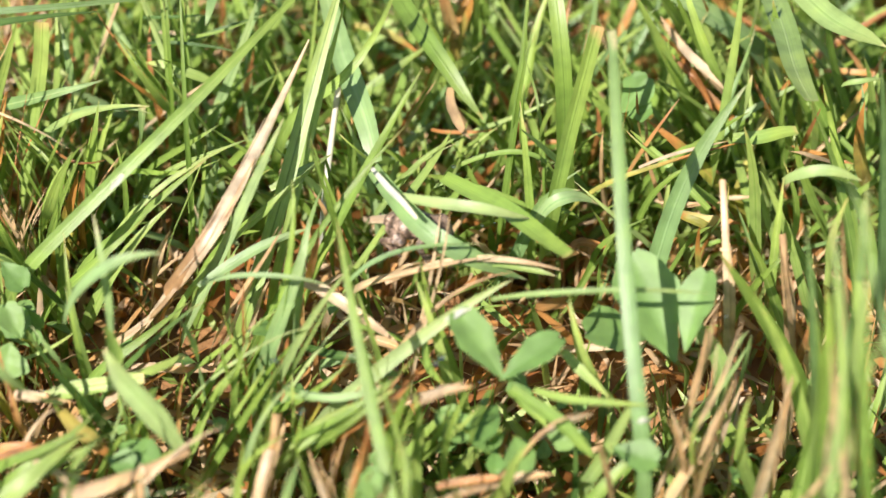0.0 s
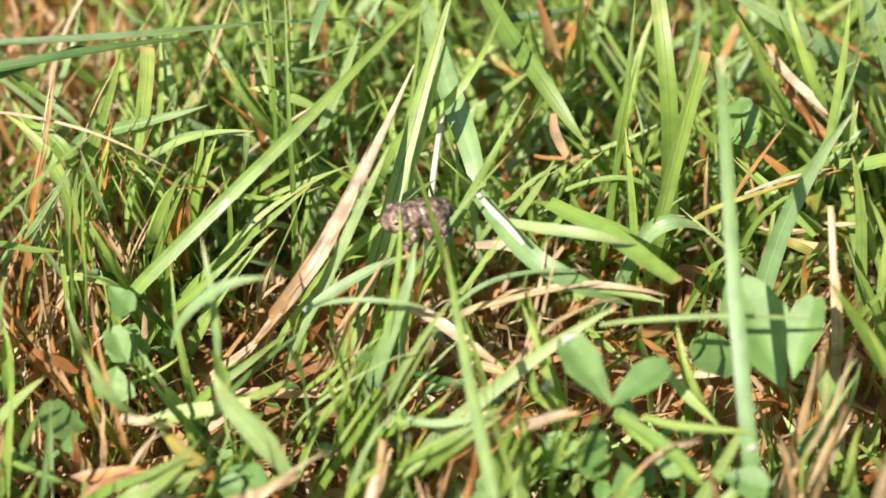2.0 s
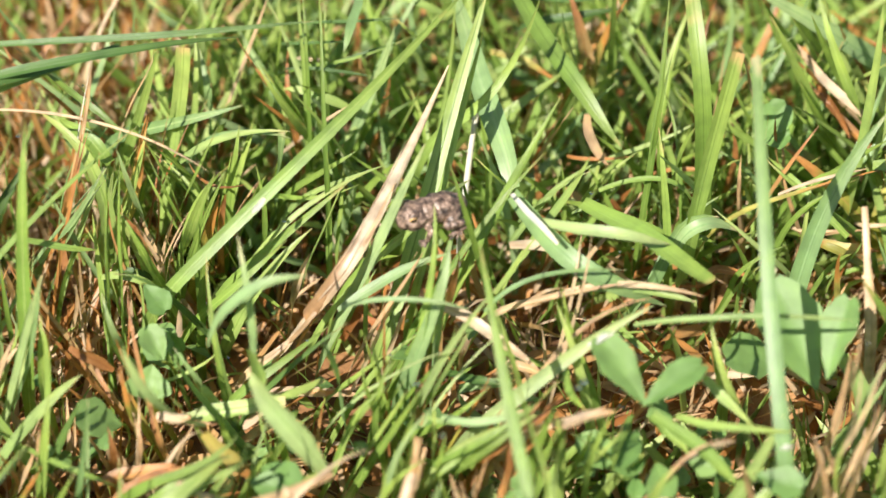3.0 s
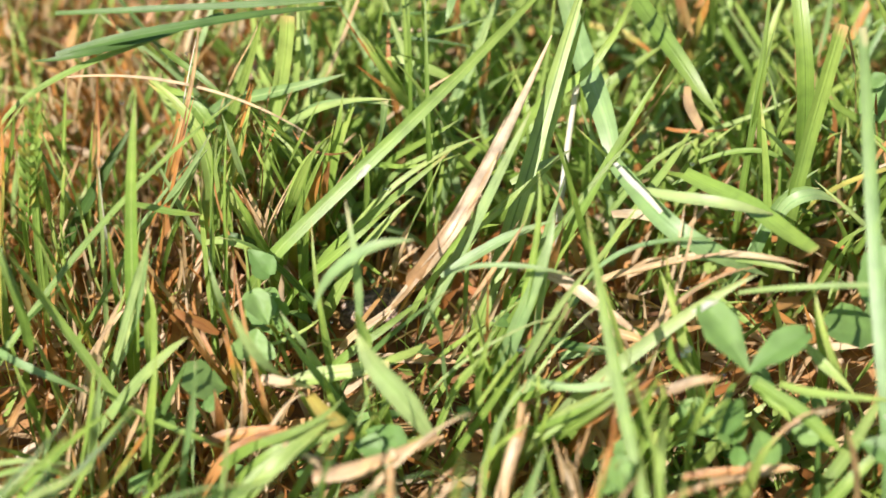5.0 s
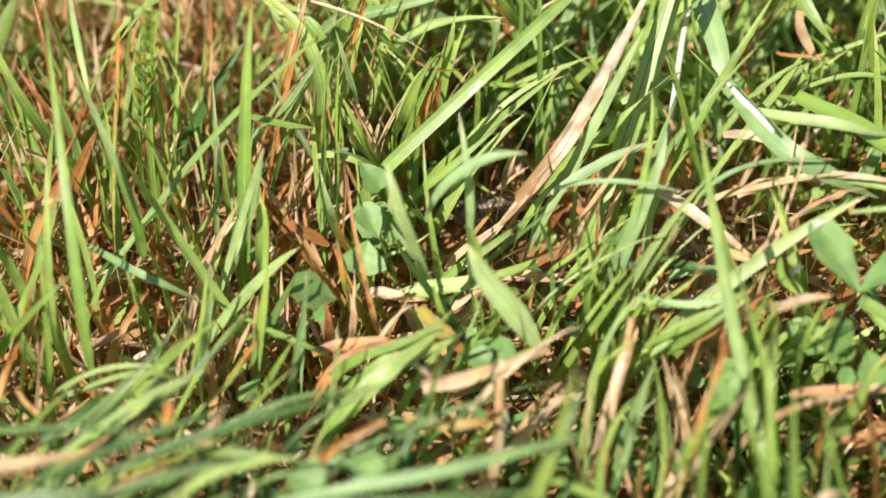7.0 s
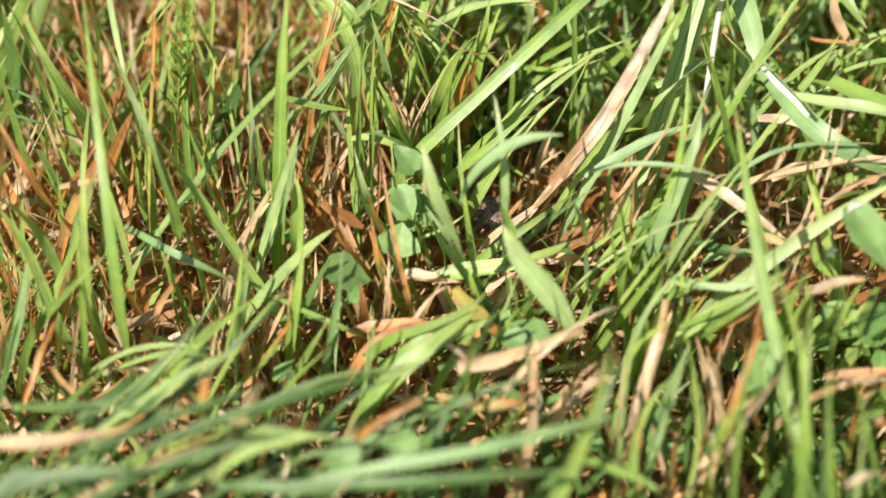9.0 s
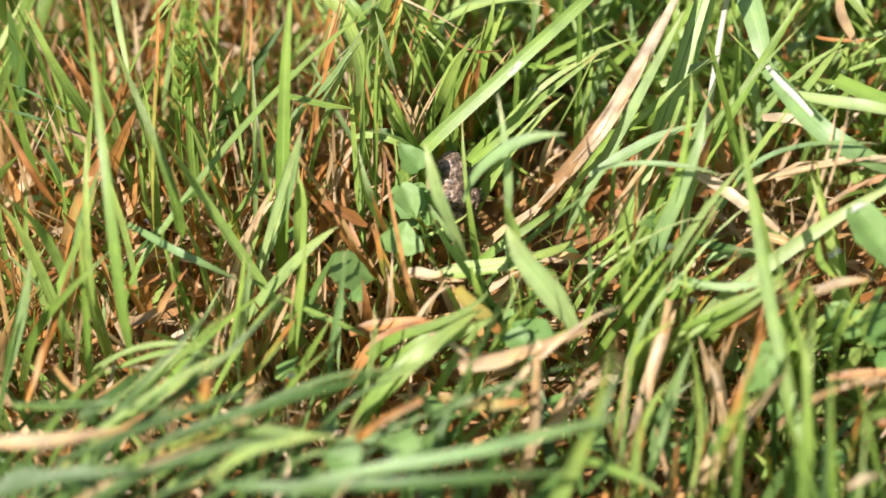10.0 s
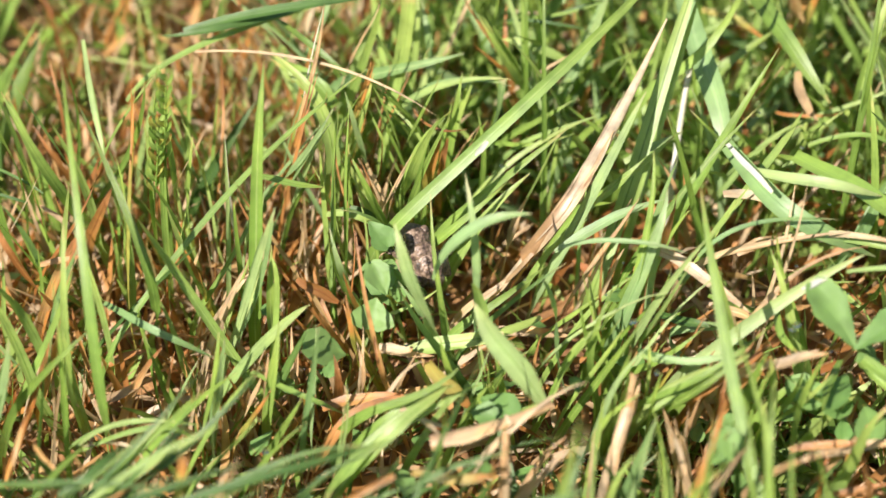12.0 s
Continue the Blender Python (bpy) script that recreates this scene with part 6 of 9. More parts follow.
blade("lime", (-65.1, 142.6, 30.0), (-64.3, 135.9, 47.6), (-65.0, 135.1, 60.0), 2.0)
blade("green", (-116.6, 161.1, 26.0), (-105.7, 159.4, 43.6), (-99.2, 160.2, 56.0), 2.0)
blade("straw", (-130.0, 161.2, 31.0), (-123.6, 164.7, 46.5), (-114.6, 171.3, 57.0), 1.4)
blade("green", (-98.0, 126.0, 31.0), (-104.6, 126.2, 44.4), (-111.0, 131.6, 53.0), 1.9)
blade("brown", (-124.8, 152.8, 31.0), (-117.2, 144.8, 45.0), (-112.1, 142.0, 54.0), 1.3)
blade("green", (-78.9, 149.4, 25.0), (-76.9, 142.9, 44.2), (-75.2, 142.8, 58.0), 1.5)
blade("brown", (-71.5, 131.1, 32.0), (-73.4, 134.4, 43.9), (-73.9, 142.6, 51.0), 2.1)
blade("lime", (-62.2, 131.1, 26.0), (-53.3, 137.5, 33.8), (-43.5, 143.6, 41.0), 1.5)
blade("green", (-120.5, 156.2, 31.0), (-125.2, 145.2, 46.0), (-129.5, 139.1, 56.0), 1.7)
blade("green", (-133.0, 127.1, 32.0), (-130.3, 124.3, 44.4), (-126.8, 125.7, 52.0), 1.1)
blade("brown", (-125.3, 128.9, 33.0), (-128.8, 120.8, 46.4), (-134.1, 118.6, 55.0), 1.9)
blade("green", (-106.8, 113.6, 29.0), (-97.2, 113.5, 43.5), (-91.1, 116.6, 53.0), 2.1)
blade("brown", (-69.7, 131.9, 34.0), (-79.4, 130.6, 50.6), (-86.1, 132.3, 62.0), 1.3)
blade("green", (-65.8, 150.2, 34.0), (-69.2, 150.6, 47.4), (-71.3, 156.2, 56.0), 1.5)
blade("brown", (-146.0, 151.7, 28.0), (-139.7, 157.6, 39.4), (-131.6, 167.0, 46.0), 1.9)
blade("green", (-59.3, 177.7, 26.0), (-51.7, 174.6, 44.1), (-45.0, 178.1, 57.0), 1.7)
blade("blue", (-118.3, 164.5, 26.0), (-116.0, 154.7, 45.2), (-113.9, 150.6, 59.0), 1.7)
blade("blue", (-138.0, 153.5, 32.0), (-148.0, 153.1, 48.6), (-154.6, 154.4, 60.0), 1.4)
blade("green", (-113.2, 123.8, 26.0), (-118.4, 124.7, 39.4), (-127.1, 128.6, 48.0), 1.5)
blade("green", (-56.3, 120.5, 31.0), (-62.6, 113.7, 48.6), (-70.7, 110.9, 61.0), 1.3)
blade("lime", (-47.8, 157.3, 28.0), (-53.3, 161.2, 44.6), (-55.8, 168.6, 56.0), 2.2)
blade("blue", (-127.1, 116.0, 25.0), (-122.0, 113.8, 37.4), (-116.2, 115.3, 45.0), 2.1)
blade("lime", (-98.5, 129.4, 29.0), (-96.8, 133.0, 45.6), (-97.5, 141.8, 57.0), 2.0)
blade("green", (-102.4, 175.3, 26.0), (-97.6, 178.8, 40.5), (-90.6, 185.5, 50.0), 1.9)
blade("brown", (-141.3, 138.9, 29.0), (-143.3, 137.0, 43.0), (-147.9, 140.3, 52.0), 1.7)
blade("brown", (-128.5, 172.4, 29.0), (-127.7, 171.2, 47.6), (-131.2, 173.8, 61.0), 1.4)
blade("lime", (-165.6, 70.4, 24.0), (-164.3, 74.2, 38.0), (-161.8, 82.1, 47.0), 0.9)
blade("blue", (-170.6, 90.4, 29.0), (-171.4, 86.9, 44.0), (-170.5, 86.9, 54.0), 1.3)
blade("brown", (-185.5, 98.5, 24.0), (-186.8, 101.6, 39.0), (-191.0, 109.9, 49.0), 1.1)
blade("lime", (-179.8, 86.9, 28.0), (-177.6, 86.2, 47.7), (-179.7, 87.7, 62.0), 1.1)
blade("straw", (-173.0, 45.2, 27.0), (-164.5, 34.7, 47.7), (-159.9, 27.3, 63.0), 1.0)
blade("green", (-123.4, 49.3, 30.0), (-123.7, 44.3, 50.2), (-128.1, 40.8, 65.0), 1.3)
blade("green", (-137.2, 43.3, 27.0), (-129.4, 49.8, 39.9), (-125.8, 58.2, 48.0), 1.4)
blade("green", (-142.3, 51.8, 30.0), (-146.1, 47.5, 50.2), (-153.4, 45.6, 65.0), 1.2)
blade("lime", (-162.9, 65.2, 24.0), (-161.3, 63.5, 40.0), (-163.0, 65.8, 51.0), 1.1)
blade("brown", (-105.5, 99.3, 29.0), (-98.9, 99.2, 44.5), (-94.0, 104.8, 55.0), 1.0)
blade("lime", (-152.2, 106.8, 25.0), (-154.9, 101.1, 40.0), (-157.4, 99.9, 50.0), 1.3)
blade("lime", (-147.3, 50.2, 28.0), (-142.3, 43.6, 46.1), (-139.3, 41.9, 59.0), 1.2)
blade("brown", (-104.0, 88.8, 30.0), (-101.6, 96.5, 44.0), (-100.3, 110.5, 53.0), 0.9)
blade("brown", (-113.6, 80.9, 23.0), (-110.7, 72.5, 41.6), (-108.8, 70.4, 55.0), 1.4)
blade("blue", (-111.0, 75.0, 23.0), (-119.4, 75.0, 41.6), (-125.0, 77.9, 55.0), 1.4)
blade("brown", (-120.9, 91.8, 28.0), (-120.1, 90.1, 43.5), (-121.7, 93.3, 54.0), 0.9)
blade("brown", (-178.2, 51.0, 28.0), (-169.7, 50.1, 42.5), (-165.1, 52.1, 52.0), 1.2)
blade("green", (-110.4, 77.8, 25.0), (-111.3, 82.9, 41.6), (-108.3, 90.3, 53.0), 1.2)
blade("lime", (-151.8, 93.0, 23.0), (-154.5, 93.7, 41.6), (-161.4, 96.4, 55.0), 1.0)
blade("brown", (-143.5, 90.1, 23.0), (-143.0, 98.0, 37.0), (-145.1, 111.3, 46.0), 1.1)
blade("lime", (-108.7, 68.8, 26.0), (-111.0, 68.5, 39.4), (-116.0, 72.1, 48.0), 0.9)
blade("brown", (-102.6, 85.6, 26.0), (-99.8, 82.8, 40.0), (-99.5, 84.0, 49.0), 0.9)
blade("blue", (-152.1, 95.5, 26.0), (-154.8, 88.0, 44.1), (-156.0, 84.4, 57.0), 1.1)
blade("blue", (-125.8, 87.1, 29.0), (-121.8, 86.8, 49.2), (-114.1, 88.5, 64.0), 1.1)
blade("green", (-163.7, 67.7, 28.0), (-161.1, 55.7, 47.7), (-159.7, 49.2, 62.0), 1.4)
blade("straw", (-116.6, 79.2, 28.0), (-113.0, 72.5, 43.5), (-111.8, 70.3, 54.0), 1.1)
blade("lime", (-140.1, 68.3, 26.0), (-141.7, 67.2, 46.2), (-146.7, 69.4, 61.0), 1.1)
blade("green", (-113.7, 89.0, 28.0), (-109.7, 84.5, 48.7), (-102.4, 82.6, 64.0), 1.2)
blade("green", (-100.4, 47.0, 25.0), (-98.9, 51.5, 40.5), (-102.0, 57.5, 51.0), 0.9)
blade("blue", (-114.5, 99.7, 26.0), (-110.5, 89.6, 43.6), (-107.0, 85.5, 56.0), 1.1)
blade("straw", (-189.9, 61.0, 30.0), (-181.1, 49.9, 48.6), (-175.0, 44.3, 62.0), 0.9)
blade("straw", (-120.2, 97.7, 24.0), (-115.2, 89.0, 40.0), (-112.1, 85.8, 51.0), 1.3)
blade("green", (-122.3, 68.5, 27.0), (-117.8, 64.9, 42.0), (-111.8, 65.1, 52.0), 1.2)
blade("brown", (-115.7, 95.6, 25.0), (-115.0, 90.8, 42.6), (-114.2, 90.9, 55.0), 1.1)
blade("straw", (-194.0, 39.0, 26.0), (-193.5, 31.8, 45.7), (-197.1, 26.9, 60.0), 1.2)
blade("brown", (-103.1, 68.4, 28.0), (-107.7, 68.7, 44.0), (-109.1, 72.2, 55.0), 0.9)
blade("lime", (56.7, 93.6, 24.0), (57.1, 94.4, 37.4), (58.3, 100.8, 46.0), 1.7)
blade("blue", (61.4, 145.8, 25.0), (65.9, 148.1, 37.4), (68.8, 154.3, 45.0), 1.3)
blade("straw", (58.5, 107.6, 23.0), (53.7, 103.8, 37.5), (50.7, 105.0, 47.0), 1.9)
blade("green", (-21.2, 120.1, 24.0), (-20.5, 119.8, 34.8), (-21.9, 123.1, 41.0), 1.3)
blade("straw", (53.4, 119.4, 24.0), (53.3, 121.7, 35.9), (51.5, 127.6, 43.0), 1.4)
blade("lime", (50.2, 157.0, 25.0), (48.0, 156.6, 36.9), (43.6, 160.0, 44.0), 2.0)
blade("blue", (21.8, 87.9, 29.0), (27.7, 93.5, 36.8), (36.4, 96.5, 44.0), 1.7)
blade("green", (20.2, 133.6, 23.0), (21.1, 130.0, 36.4), (24.0, 130.6, 45.0), 1.8)
blade("lime", (-21.2, 104.4, 27.0), (-21.1, 104.6, 39.4), (-23.2, 108.3, 47.0), 1.3)
blade("blue", (49.0, 116.5, 30.0), (41.6, 113.5, 40.3), (33.2, 113.8, 46.0), 1.6)
blade("straw", (-23.8, 90.0, 24.0), (-26.5, 87.9, 35.4), (-30.7, 89.5, 42.0), 1.7)
blade("lime", (-3.8, 149.0, 26.0), (0.2, 143.4, 41.0), (3.2, 143.0, 51.0), 2.0)
blade("straw", (43.3, 108.3, 23.0), (41.4, 104.6, 38.5), (41.1, 106.3, 49.0), 1.7)
blade("lime", (48.3, 122.5, 23.0), (56.4, 123.0, 30.8), (62.6, 121.2, 38.0), 1.6)
blade("green", (41.9, 137.5, 23.0), (45.3, 137.8, 36.4), (48.6, 143.8, 45.0), 1.5)
blade("straw", (7.2, 100.9, 23.0), (13.9, 105.2, 30.8), (19.4, 108.6, 38.0), 1.3)
blade("straw", (23.9, 134.5, 23.0), (23.6, 126.1, 38.5), (25.8, 121.7, 49.0), 1.6)
blade("green", (-33.9, 118.4, 28.0), (-36.8, 125.8, 35.3), (-37.2, 131.7, 42.0), 1.6)
blade("straw", (79.7, -31.2, 59.0), (78.3, -35.1, 81.8), (79.3, -31.2, 99.0), 1.5)
blade("brown", (88.9, -30.8, 59.0), (84.1, -34.3, 79.7), (82.8, -33.1, 95.0), 1.5)
blade("pale", (84.4, -33.7, 65.0), (84.6, -31.8, 90.9), (89.1, -24.8, 111.0), 1.7)

# more blades and straws of the left and middle of the bed
blade("deep_shaded", (-205.4, 99.6, 20.0), (-205.8, 101.0, 28.0), (-207.2, 103.6, 42.5), 5.8)
blade("green", (-190.2, 78.6, 18.0), (-193.0, 82.1, 39.2), (-200.3, 88.6, 53.9), 1.8)
blade("lime", (-186.9, 82.7, 20.0), (-190.9, 86.2, 34.6), (-197.5, 92.7, 47.8), 3.0)
blade("deep_shaded", (-177.1, 73.3, 40.0), (-182.9, 72.0, 55.0), (-189.5, 74.6, 66.0), 1.0)
blade("brown", (-179.2, 77.6, 34.0), (-183.3, 76.8, 43.0), (-187.8, 80.1, 48.0), 1.8)
blade("green", (-175.1, 43.4, 18.0), (-172.6, 45.5, 37.6), (-170.5, 49.4, 54.2), 2.0)
blade("pale", (-169.3, 78.0, 42.0), (-170.3, 79.4, 53.2), (-171.6, 82.0, 62.2), 1.2)
blade("green", (-170.0, 77.6, 40.0), (-161.7, 73.1, 57.0), (-154.1, 72.6, 70.0), 1.2)
blade("pale", (-163.1, 93.7, 25.0), (-161.2, 95.1, 35.7), (-159.3, 97.7, 47.1), 1.3)
blade("green", (-151.8, 65.6, 18.0), (-151.6, 67.0, 36.4), (-151.7, 69.6, 49.9), 1.7)
blade("lime", (-152.6, 91.9, 20.0), (-151.2, 94.0, 37.3), (-149.9, 97.9, 52.0), 1.3)
blade("lime", (-147.8, 68.8, 28.0), (-148.9, 70.2, 32.8), (-150.1, 72.8, 36.5), 1.3)
blade("brown", (-156.3, 76.9, 24.0), (-157.0, 77.6, 31.4), (-157.7, 78.9, 38.3), 2.0)
blade("deep_shaded", (-181.6, 62.5, 40.0), (-190.1, 66.5, 42.0), (-200.6, 73.2, 40.0), 0.8)
blade("deep_shaded", (-183.6, 55.9, 42.0), (-189.2, 55.8, 44.0), (-197.4, 59.8, 42.0), 0.8)
blade("straw", (-188.9, 74.1, 24.0), (-190.3, 75.1, 28.8), (-192.5, 77.1, 32.8), 1.4)
blade("straw", (-174.3, 63.9, 26.0), (-180.4, 67.2, 29.0), (-187.0, 73.0, 28.0), 1.4)
blade("brown", (-175.1, 80.7, 20.0), (-171.9, 79.7, 25.0), (-170.1, 83.8, 26.0), 1.4)
blade("green", (-168.6, 89.9, 22.0), (-171.8, 91.0, 25.5), (-174.8, 92.9, 28.8), 2.0)
blade("olive", (-156.1, 68.3, 20.0), (-158.5, 69.3, 24.3), (-161.1, 71.3, 28.3), 2.2)
blade("deep_shaded", (-184.6, 58.6, 24.0), (-187.7, 59.7, 30.4), (-192.6, 61.6, 36.8), 1.9)
blade("lime", (-179.6, 59.2, 24.0), (-181.8, 60.2, 29.5), (-184.7, 62.2, 35.3), 2.2)
blade("green", (-193.9, 64.1, 32.0), (-195.4, 65.5, 40.9), (-198.1, 68.1, 51.1), 2.5)
blade("white", (-133.1, 56.6, 56.0), (-133.2, 57.3, 60.4), (-133.5, 58.6, 63.9), 1.1)
blade("brown", (-125.7, 90.7, 32.0), (-121.8, 93.5, 42.5), (-119.6, 98.7, 54.4), 1.3)
blade("blue", (-129.7, 78.9, 30.0), (-121.5, 78.7, 43.0), (-113.9, 83.5, 52.0), 1.9)
blade("olive", (-110.9, 104.7, 26.0), (-108.2, 106.1, 35.4), (-106.5, 108.7, 45.5), 2.9)
blade("lime", (-101.9, 84.3, 24.0), (-105.3, 85.4, 32.3), (-108.6, 87.3, 39.7), 3.1)
blade("straw", (-99.6, 86.2, 26.0), (-102.7, 87.2, 32.0), (-105.7, 89.2, 37.0), 1.4)
blade("straw", (-98.3, 87.5, 26.0), (-94.5, 84.7, 36.0), (-91.0, 87.3, 42.0), 1.1)
blade("brown", (-99.1, 85.4, 18.0), (-99.3, 85.8, 22.8), (-100.0, 86.4, 27.2), 1.1)
blade("lime", (-97.2, 74.8, 24.0), (-97.2, 75.8, 32.4), (-97.2, 77.8, 39.6), 1.0)
blade("deep_shaded", (-99.4, 68.5, 34.0), (-103.4, 67.8, 37.0), (-108.6, 68.8, 36.0), 1.9)
blade("brown", (-126.8, 62.2, 30.0), (-130.8, 63.3, 36.5), (-133.5, 65.2, 42.4), 1.2)
blade("brown", (-108.0, 40.5, 22.0), (-116.3, 41.0, 35.0), (-122.1, 42.3, 44.0), 1.2)
blade("pale", (-130.9, 27.4, 18.0), (-120.8, 29.5, 51.8), (-116.9, 33.4, 64.2), 1.8)
blade("green", (-133.0, 38.3, 20.0), (-128.4, 39.7, 33.3), (-124.8, 42.3, 44.7), 2.0)
blade("pale", (-129.2, 29.1, 22.0), (-124.0, 31.2, 36.3), (-120.5, 35.1, 49.0), 1.4)
blade("straw", (-135.5, 21.9, 18.0), (-131.0, 24.0, 34.9), (-127.2, 27.9, 42.6), 1.8)
blade("lime", (-119.4, 22.9, 16.0), (-116.3, 25.0, 43.1), (-118.0, 28.9, 53.5), 2.1)
blade("brown", (-117.3, 62.0, 20.0), (-119.5, 63.0, 22.5), (-122.0, 65.0, 24.0), 1.2)
blade("straw", (-116.3, 61.9, 20.0), (-116.6, 62.6, 27.9), (-117.3, 63.9, 35.6), 1.1, stem=True)
blade("deep_shaded", (-149.9, 92.4, 18.0), (-141.5, 96.1, 33.0), (-134.3, 101.5, 44.0), 2.9)
blade("lime", (-84.5, 100.9, 30.0), (-81.4, 102.3, 43.6), (-78.0, 104.9, 53.7), 1.8)
blade("olive", (-88.3, 93.0, 24.0), (-85.4, 94.1, 33.6), (-84.1, 96.0, 40.1), 2.4)
blade("straw", (-84.2, 92.6, 30.0), (-80.3, 89.3, 41.0), (-75.6, 91.0, 48.0), 1.1)
blade("lime", (-81.2, 92.4, 32.0), (-77.5, 87.3, 43.0), (-74.3, 88.4, 50.0), 1.7)
blade("brown", (-78.2, 83.6, 52.0), (-86.1, 80.7, 54.0), (-92.8, 91.7, 52.0), 0.8)
blade("lime", (-72.0, 87.9, 34.0), (-61.0, 92.8, 42.0), (-46.7, 100.9, 46.0), 1.7)
blade("lime", (-54.4, 62.4, 34.0), (-45.6, 66.7, 44.0), (-37.3, 75.3, 50.0), 1.7)
blade("pale", (-48.6, 70.5, 28.0), (-48.1, 71.6, 38.0), (-47.5, 73.5, 46.8), 1.2)
blade("deep_shaded", (-59.7, 95.2, 22.0), (-60.0, 96.2, 37.5), (-60.6, 98.2, 51.2), 1.7)
blade("pale", (-39.0, 82.3, 46.0), (-31.8, 86.8, 48.0), (-25.0, 96.1, 46.0), 2.1)
blade("green", (-25.1, 94.0, 24.0), (-25.4, 95.4, 39.1), (-28.9, 98.0, 50.1), 1.7)
blade("lime", (-15.5, 98.8, 42.0), (-19.7, 95.6, 49.0), (-23.8, 97.6, 52.0), 1.4)
blade("pale", (-6.8, 102.5, 36.0), (-0.7, 99.3, 44.0), (5.0, 99.6, 48.0), 1.2)
blade("lime", (-1.6, 109.6, 26.0), (-1.9, 110.7, 33.2), (-3.1, 112.6, 40.8), 1.6)
blade("straw", (-9.3, 51.3, 46.0), (3.3, 48.1, 53.0), (14.7, 48.0, 56.0), 2.3)
blade("green", (-15.9, 60.8, 42.0), (-11.5, 61.8, 50.9), (-7.3, 63.8, 56.7), 1.8)
blade("lime", (14.3, 135.6, 28.0), (12.5, 136.7, 32.5), (10.1, 138.6, 36.5), 1.8)
blade("green", (6.6, 111.9, 34.0), (10.8, 109.4, 41.0), (16.4, 113.1, 44.0), 1.7)
blade("lime", (-172.6, 8.8, 26.0), (-177.2, 10.2, 43.7), (-183.8, 12.8, 52.6), 2.7)
blade("blue", (-174.8, 14.5, 22.0), (-178.5, 11.8, 32.0), (-184.2, 13.0, 38.0), 1.9)
blade("green", (-178.4, 8.9, 16.0), (-167.8, 11.0, 38.8), (-161.0, 14.9, 57.5), 2.1)
blade("deep_shaded", (-158.9, 27.0, 26.0), (-143.6, 26.7, 46.0), (-132.5, 20.8, 62.0), 1.0)
blade("lime", (-141.7, 18.7, 14.0), (-146.6, 20.1, 27.8), (-149.3, 22.7, 37.1), 1.7)
blade("brown", (-163.9, 25.0, 18.0), (-165.5, 25.7, 27.7), (-166.5, 27.0, 34.6), 1.9)
blade("straw", (-169.6, 12.7, 14.0), (-169.1, 13.4, 23.2), (-168.8, 14.7, 32.5), 0.9)
blade("lime", (-166.7, 13.0, 14.0), (-165.9, 13.7, 24.1), (-165.4, 15.0, 34.6), 0.9)
blade("straw", (-176.2, 12.5, 14.0), (-173.5, 13.2, 22.9), (-171.2, 14.5, 31.0), 1.6)
blade("brown", (-175.7, 37.9, 24.0), (-171.3, 38.9, 35.6), (-166.4, 40.9, 44.5), 1.9)
blade("deep_shaded", (-182.5, 4.9, 18.0), (-179.6, 5.6, 27.3), (-177.6, 6.9, 35.3), 3.1)
blade("brown", (-158.3, 26.8, 10.0), (-148.7, 28.4, 14.0), (-139.9, 33.3, 14.0), 0.9)
blade("blue", (-140.2, 8.7, 20.0), (-135.8, 7.4, 30.0), (-132.5, 11.1, 36.0), 1.7)
blade("blue", (-129.5, 8.0, 20.0), (-127.6, 9.0, 31.9), (-126.3, 11.0, 42.6), 2.8)
blade("pale", (-128.9, 15.6, 22.0), (-117.3, 21.8, 36.0), (-107.6, 21.2, 46.0), 1.9)
blade("olive", (-96.8, 31.3, 22.0), (-100.0, 32.0, 30.7), (-102.7, 33.3, 37.8), 1.1)
blade("straw", (-99.9, 22.9, 14.0), (-102.1, 23.3, 19.5), (-104.6, 23.9, 24.9), 2.5)
blade("straw", (-98.1, 23.3, 12.0), (-97.4, 23.7, 20.1), (-96.6, 24.3, 27.9), 1.4)
blade("straw", (-88.9, 20.4, 20.0), (-85.7, 18.3, 29.0), (-82.8, 20.8, 34.0), 1.2)
blade("blue", (-106.0, 7.0, 24.0), (-104.9, 8.0, 37.6), (-104.5, 10.0, 50.0), 1.6)
blade("deep_shaded", (-119.0, 16.5, 14.0), (-112.7, 17.5, 29.9), (-108.6, 19.5, 39.2), 3.2)
blade("green", (-101.5, 38.2, 34.0), (-104.8, 38.9, 41.7), (-105.9, 40.2, 51.9), 2.4)
blade("straw", (-120.9, 18.9, 12.0), (-120.1, 19.2, 20.1), (-119.5, 19.9, 28.7), 1.6)
blade("lime", (-48.3, 25.7, 28.0), (-43.6, 26.6, 38.0), (-38.9, 31.7, 44.0), 1.7)
blade("deep_shaded", (-66.1, 32.5, 36.0), (-57.1, 31.6, 47.0), (-49.4, 32.5, 54.0), 1.5)
blade("lime", (-62.3, 15.5, 26.0), (-63.2, 16.2, 32.2), (-64.7, 17.5, 36.8), 2.7)
blade("blue", (-71.4, 6.8, 24.0), (-68.0, 8.2, 35.9), (-64.9, 10.8, 46.0), 1.1)
blade("lime", (-29.7, 4.8, 34.0), (-19.0, 8.7, 40.0), (-9.1, 18.5, 42.0), 2.5)
blade("lime", (2.1, 36.2, 44.0), (-0.5, 37.2, 52.5), (-2.0, 39.2, 60.9), 2.2)
blade("olive", (-23.9, 22.9, 32.0), (-20.0, 23.1, 41.0), (-16.6, 27.8, 46.0), 0.9)
blade("deep_shaded", (-31.8, 20.0, 40.0), (-23.1, 15.4, 42.0), (-15.1, 19.0, 40.0), 1.3)
blade("deep_shaded", (-28.5, 41.7, 32.0), (-21.5, 34.3, 37.0), (-15.5, 31.8, 38.0), 2.3)
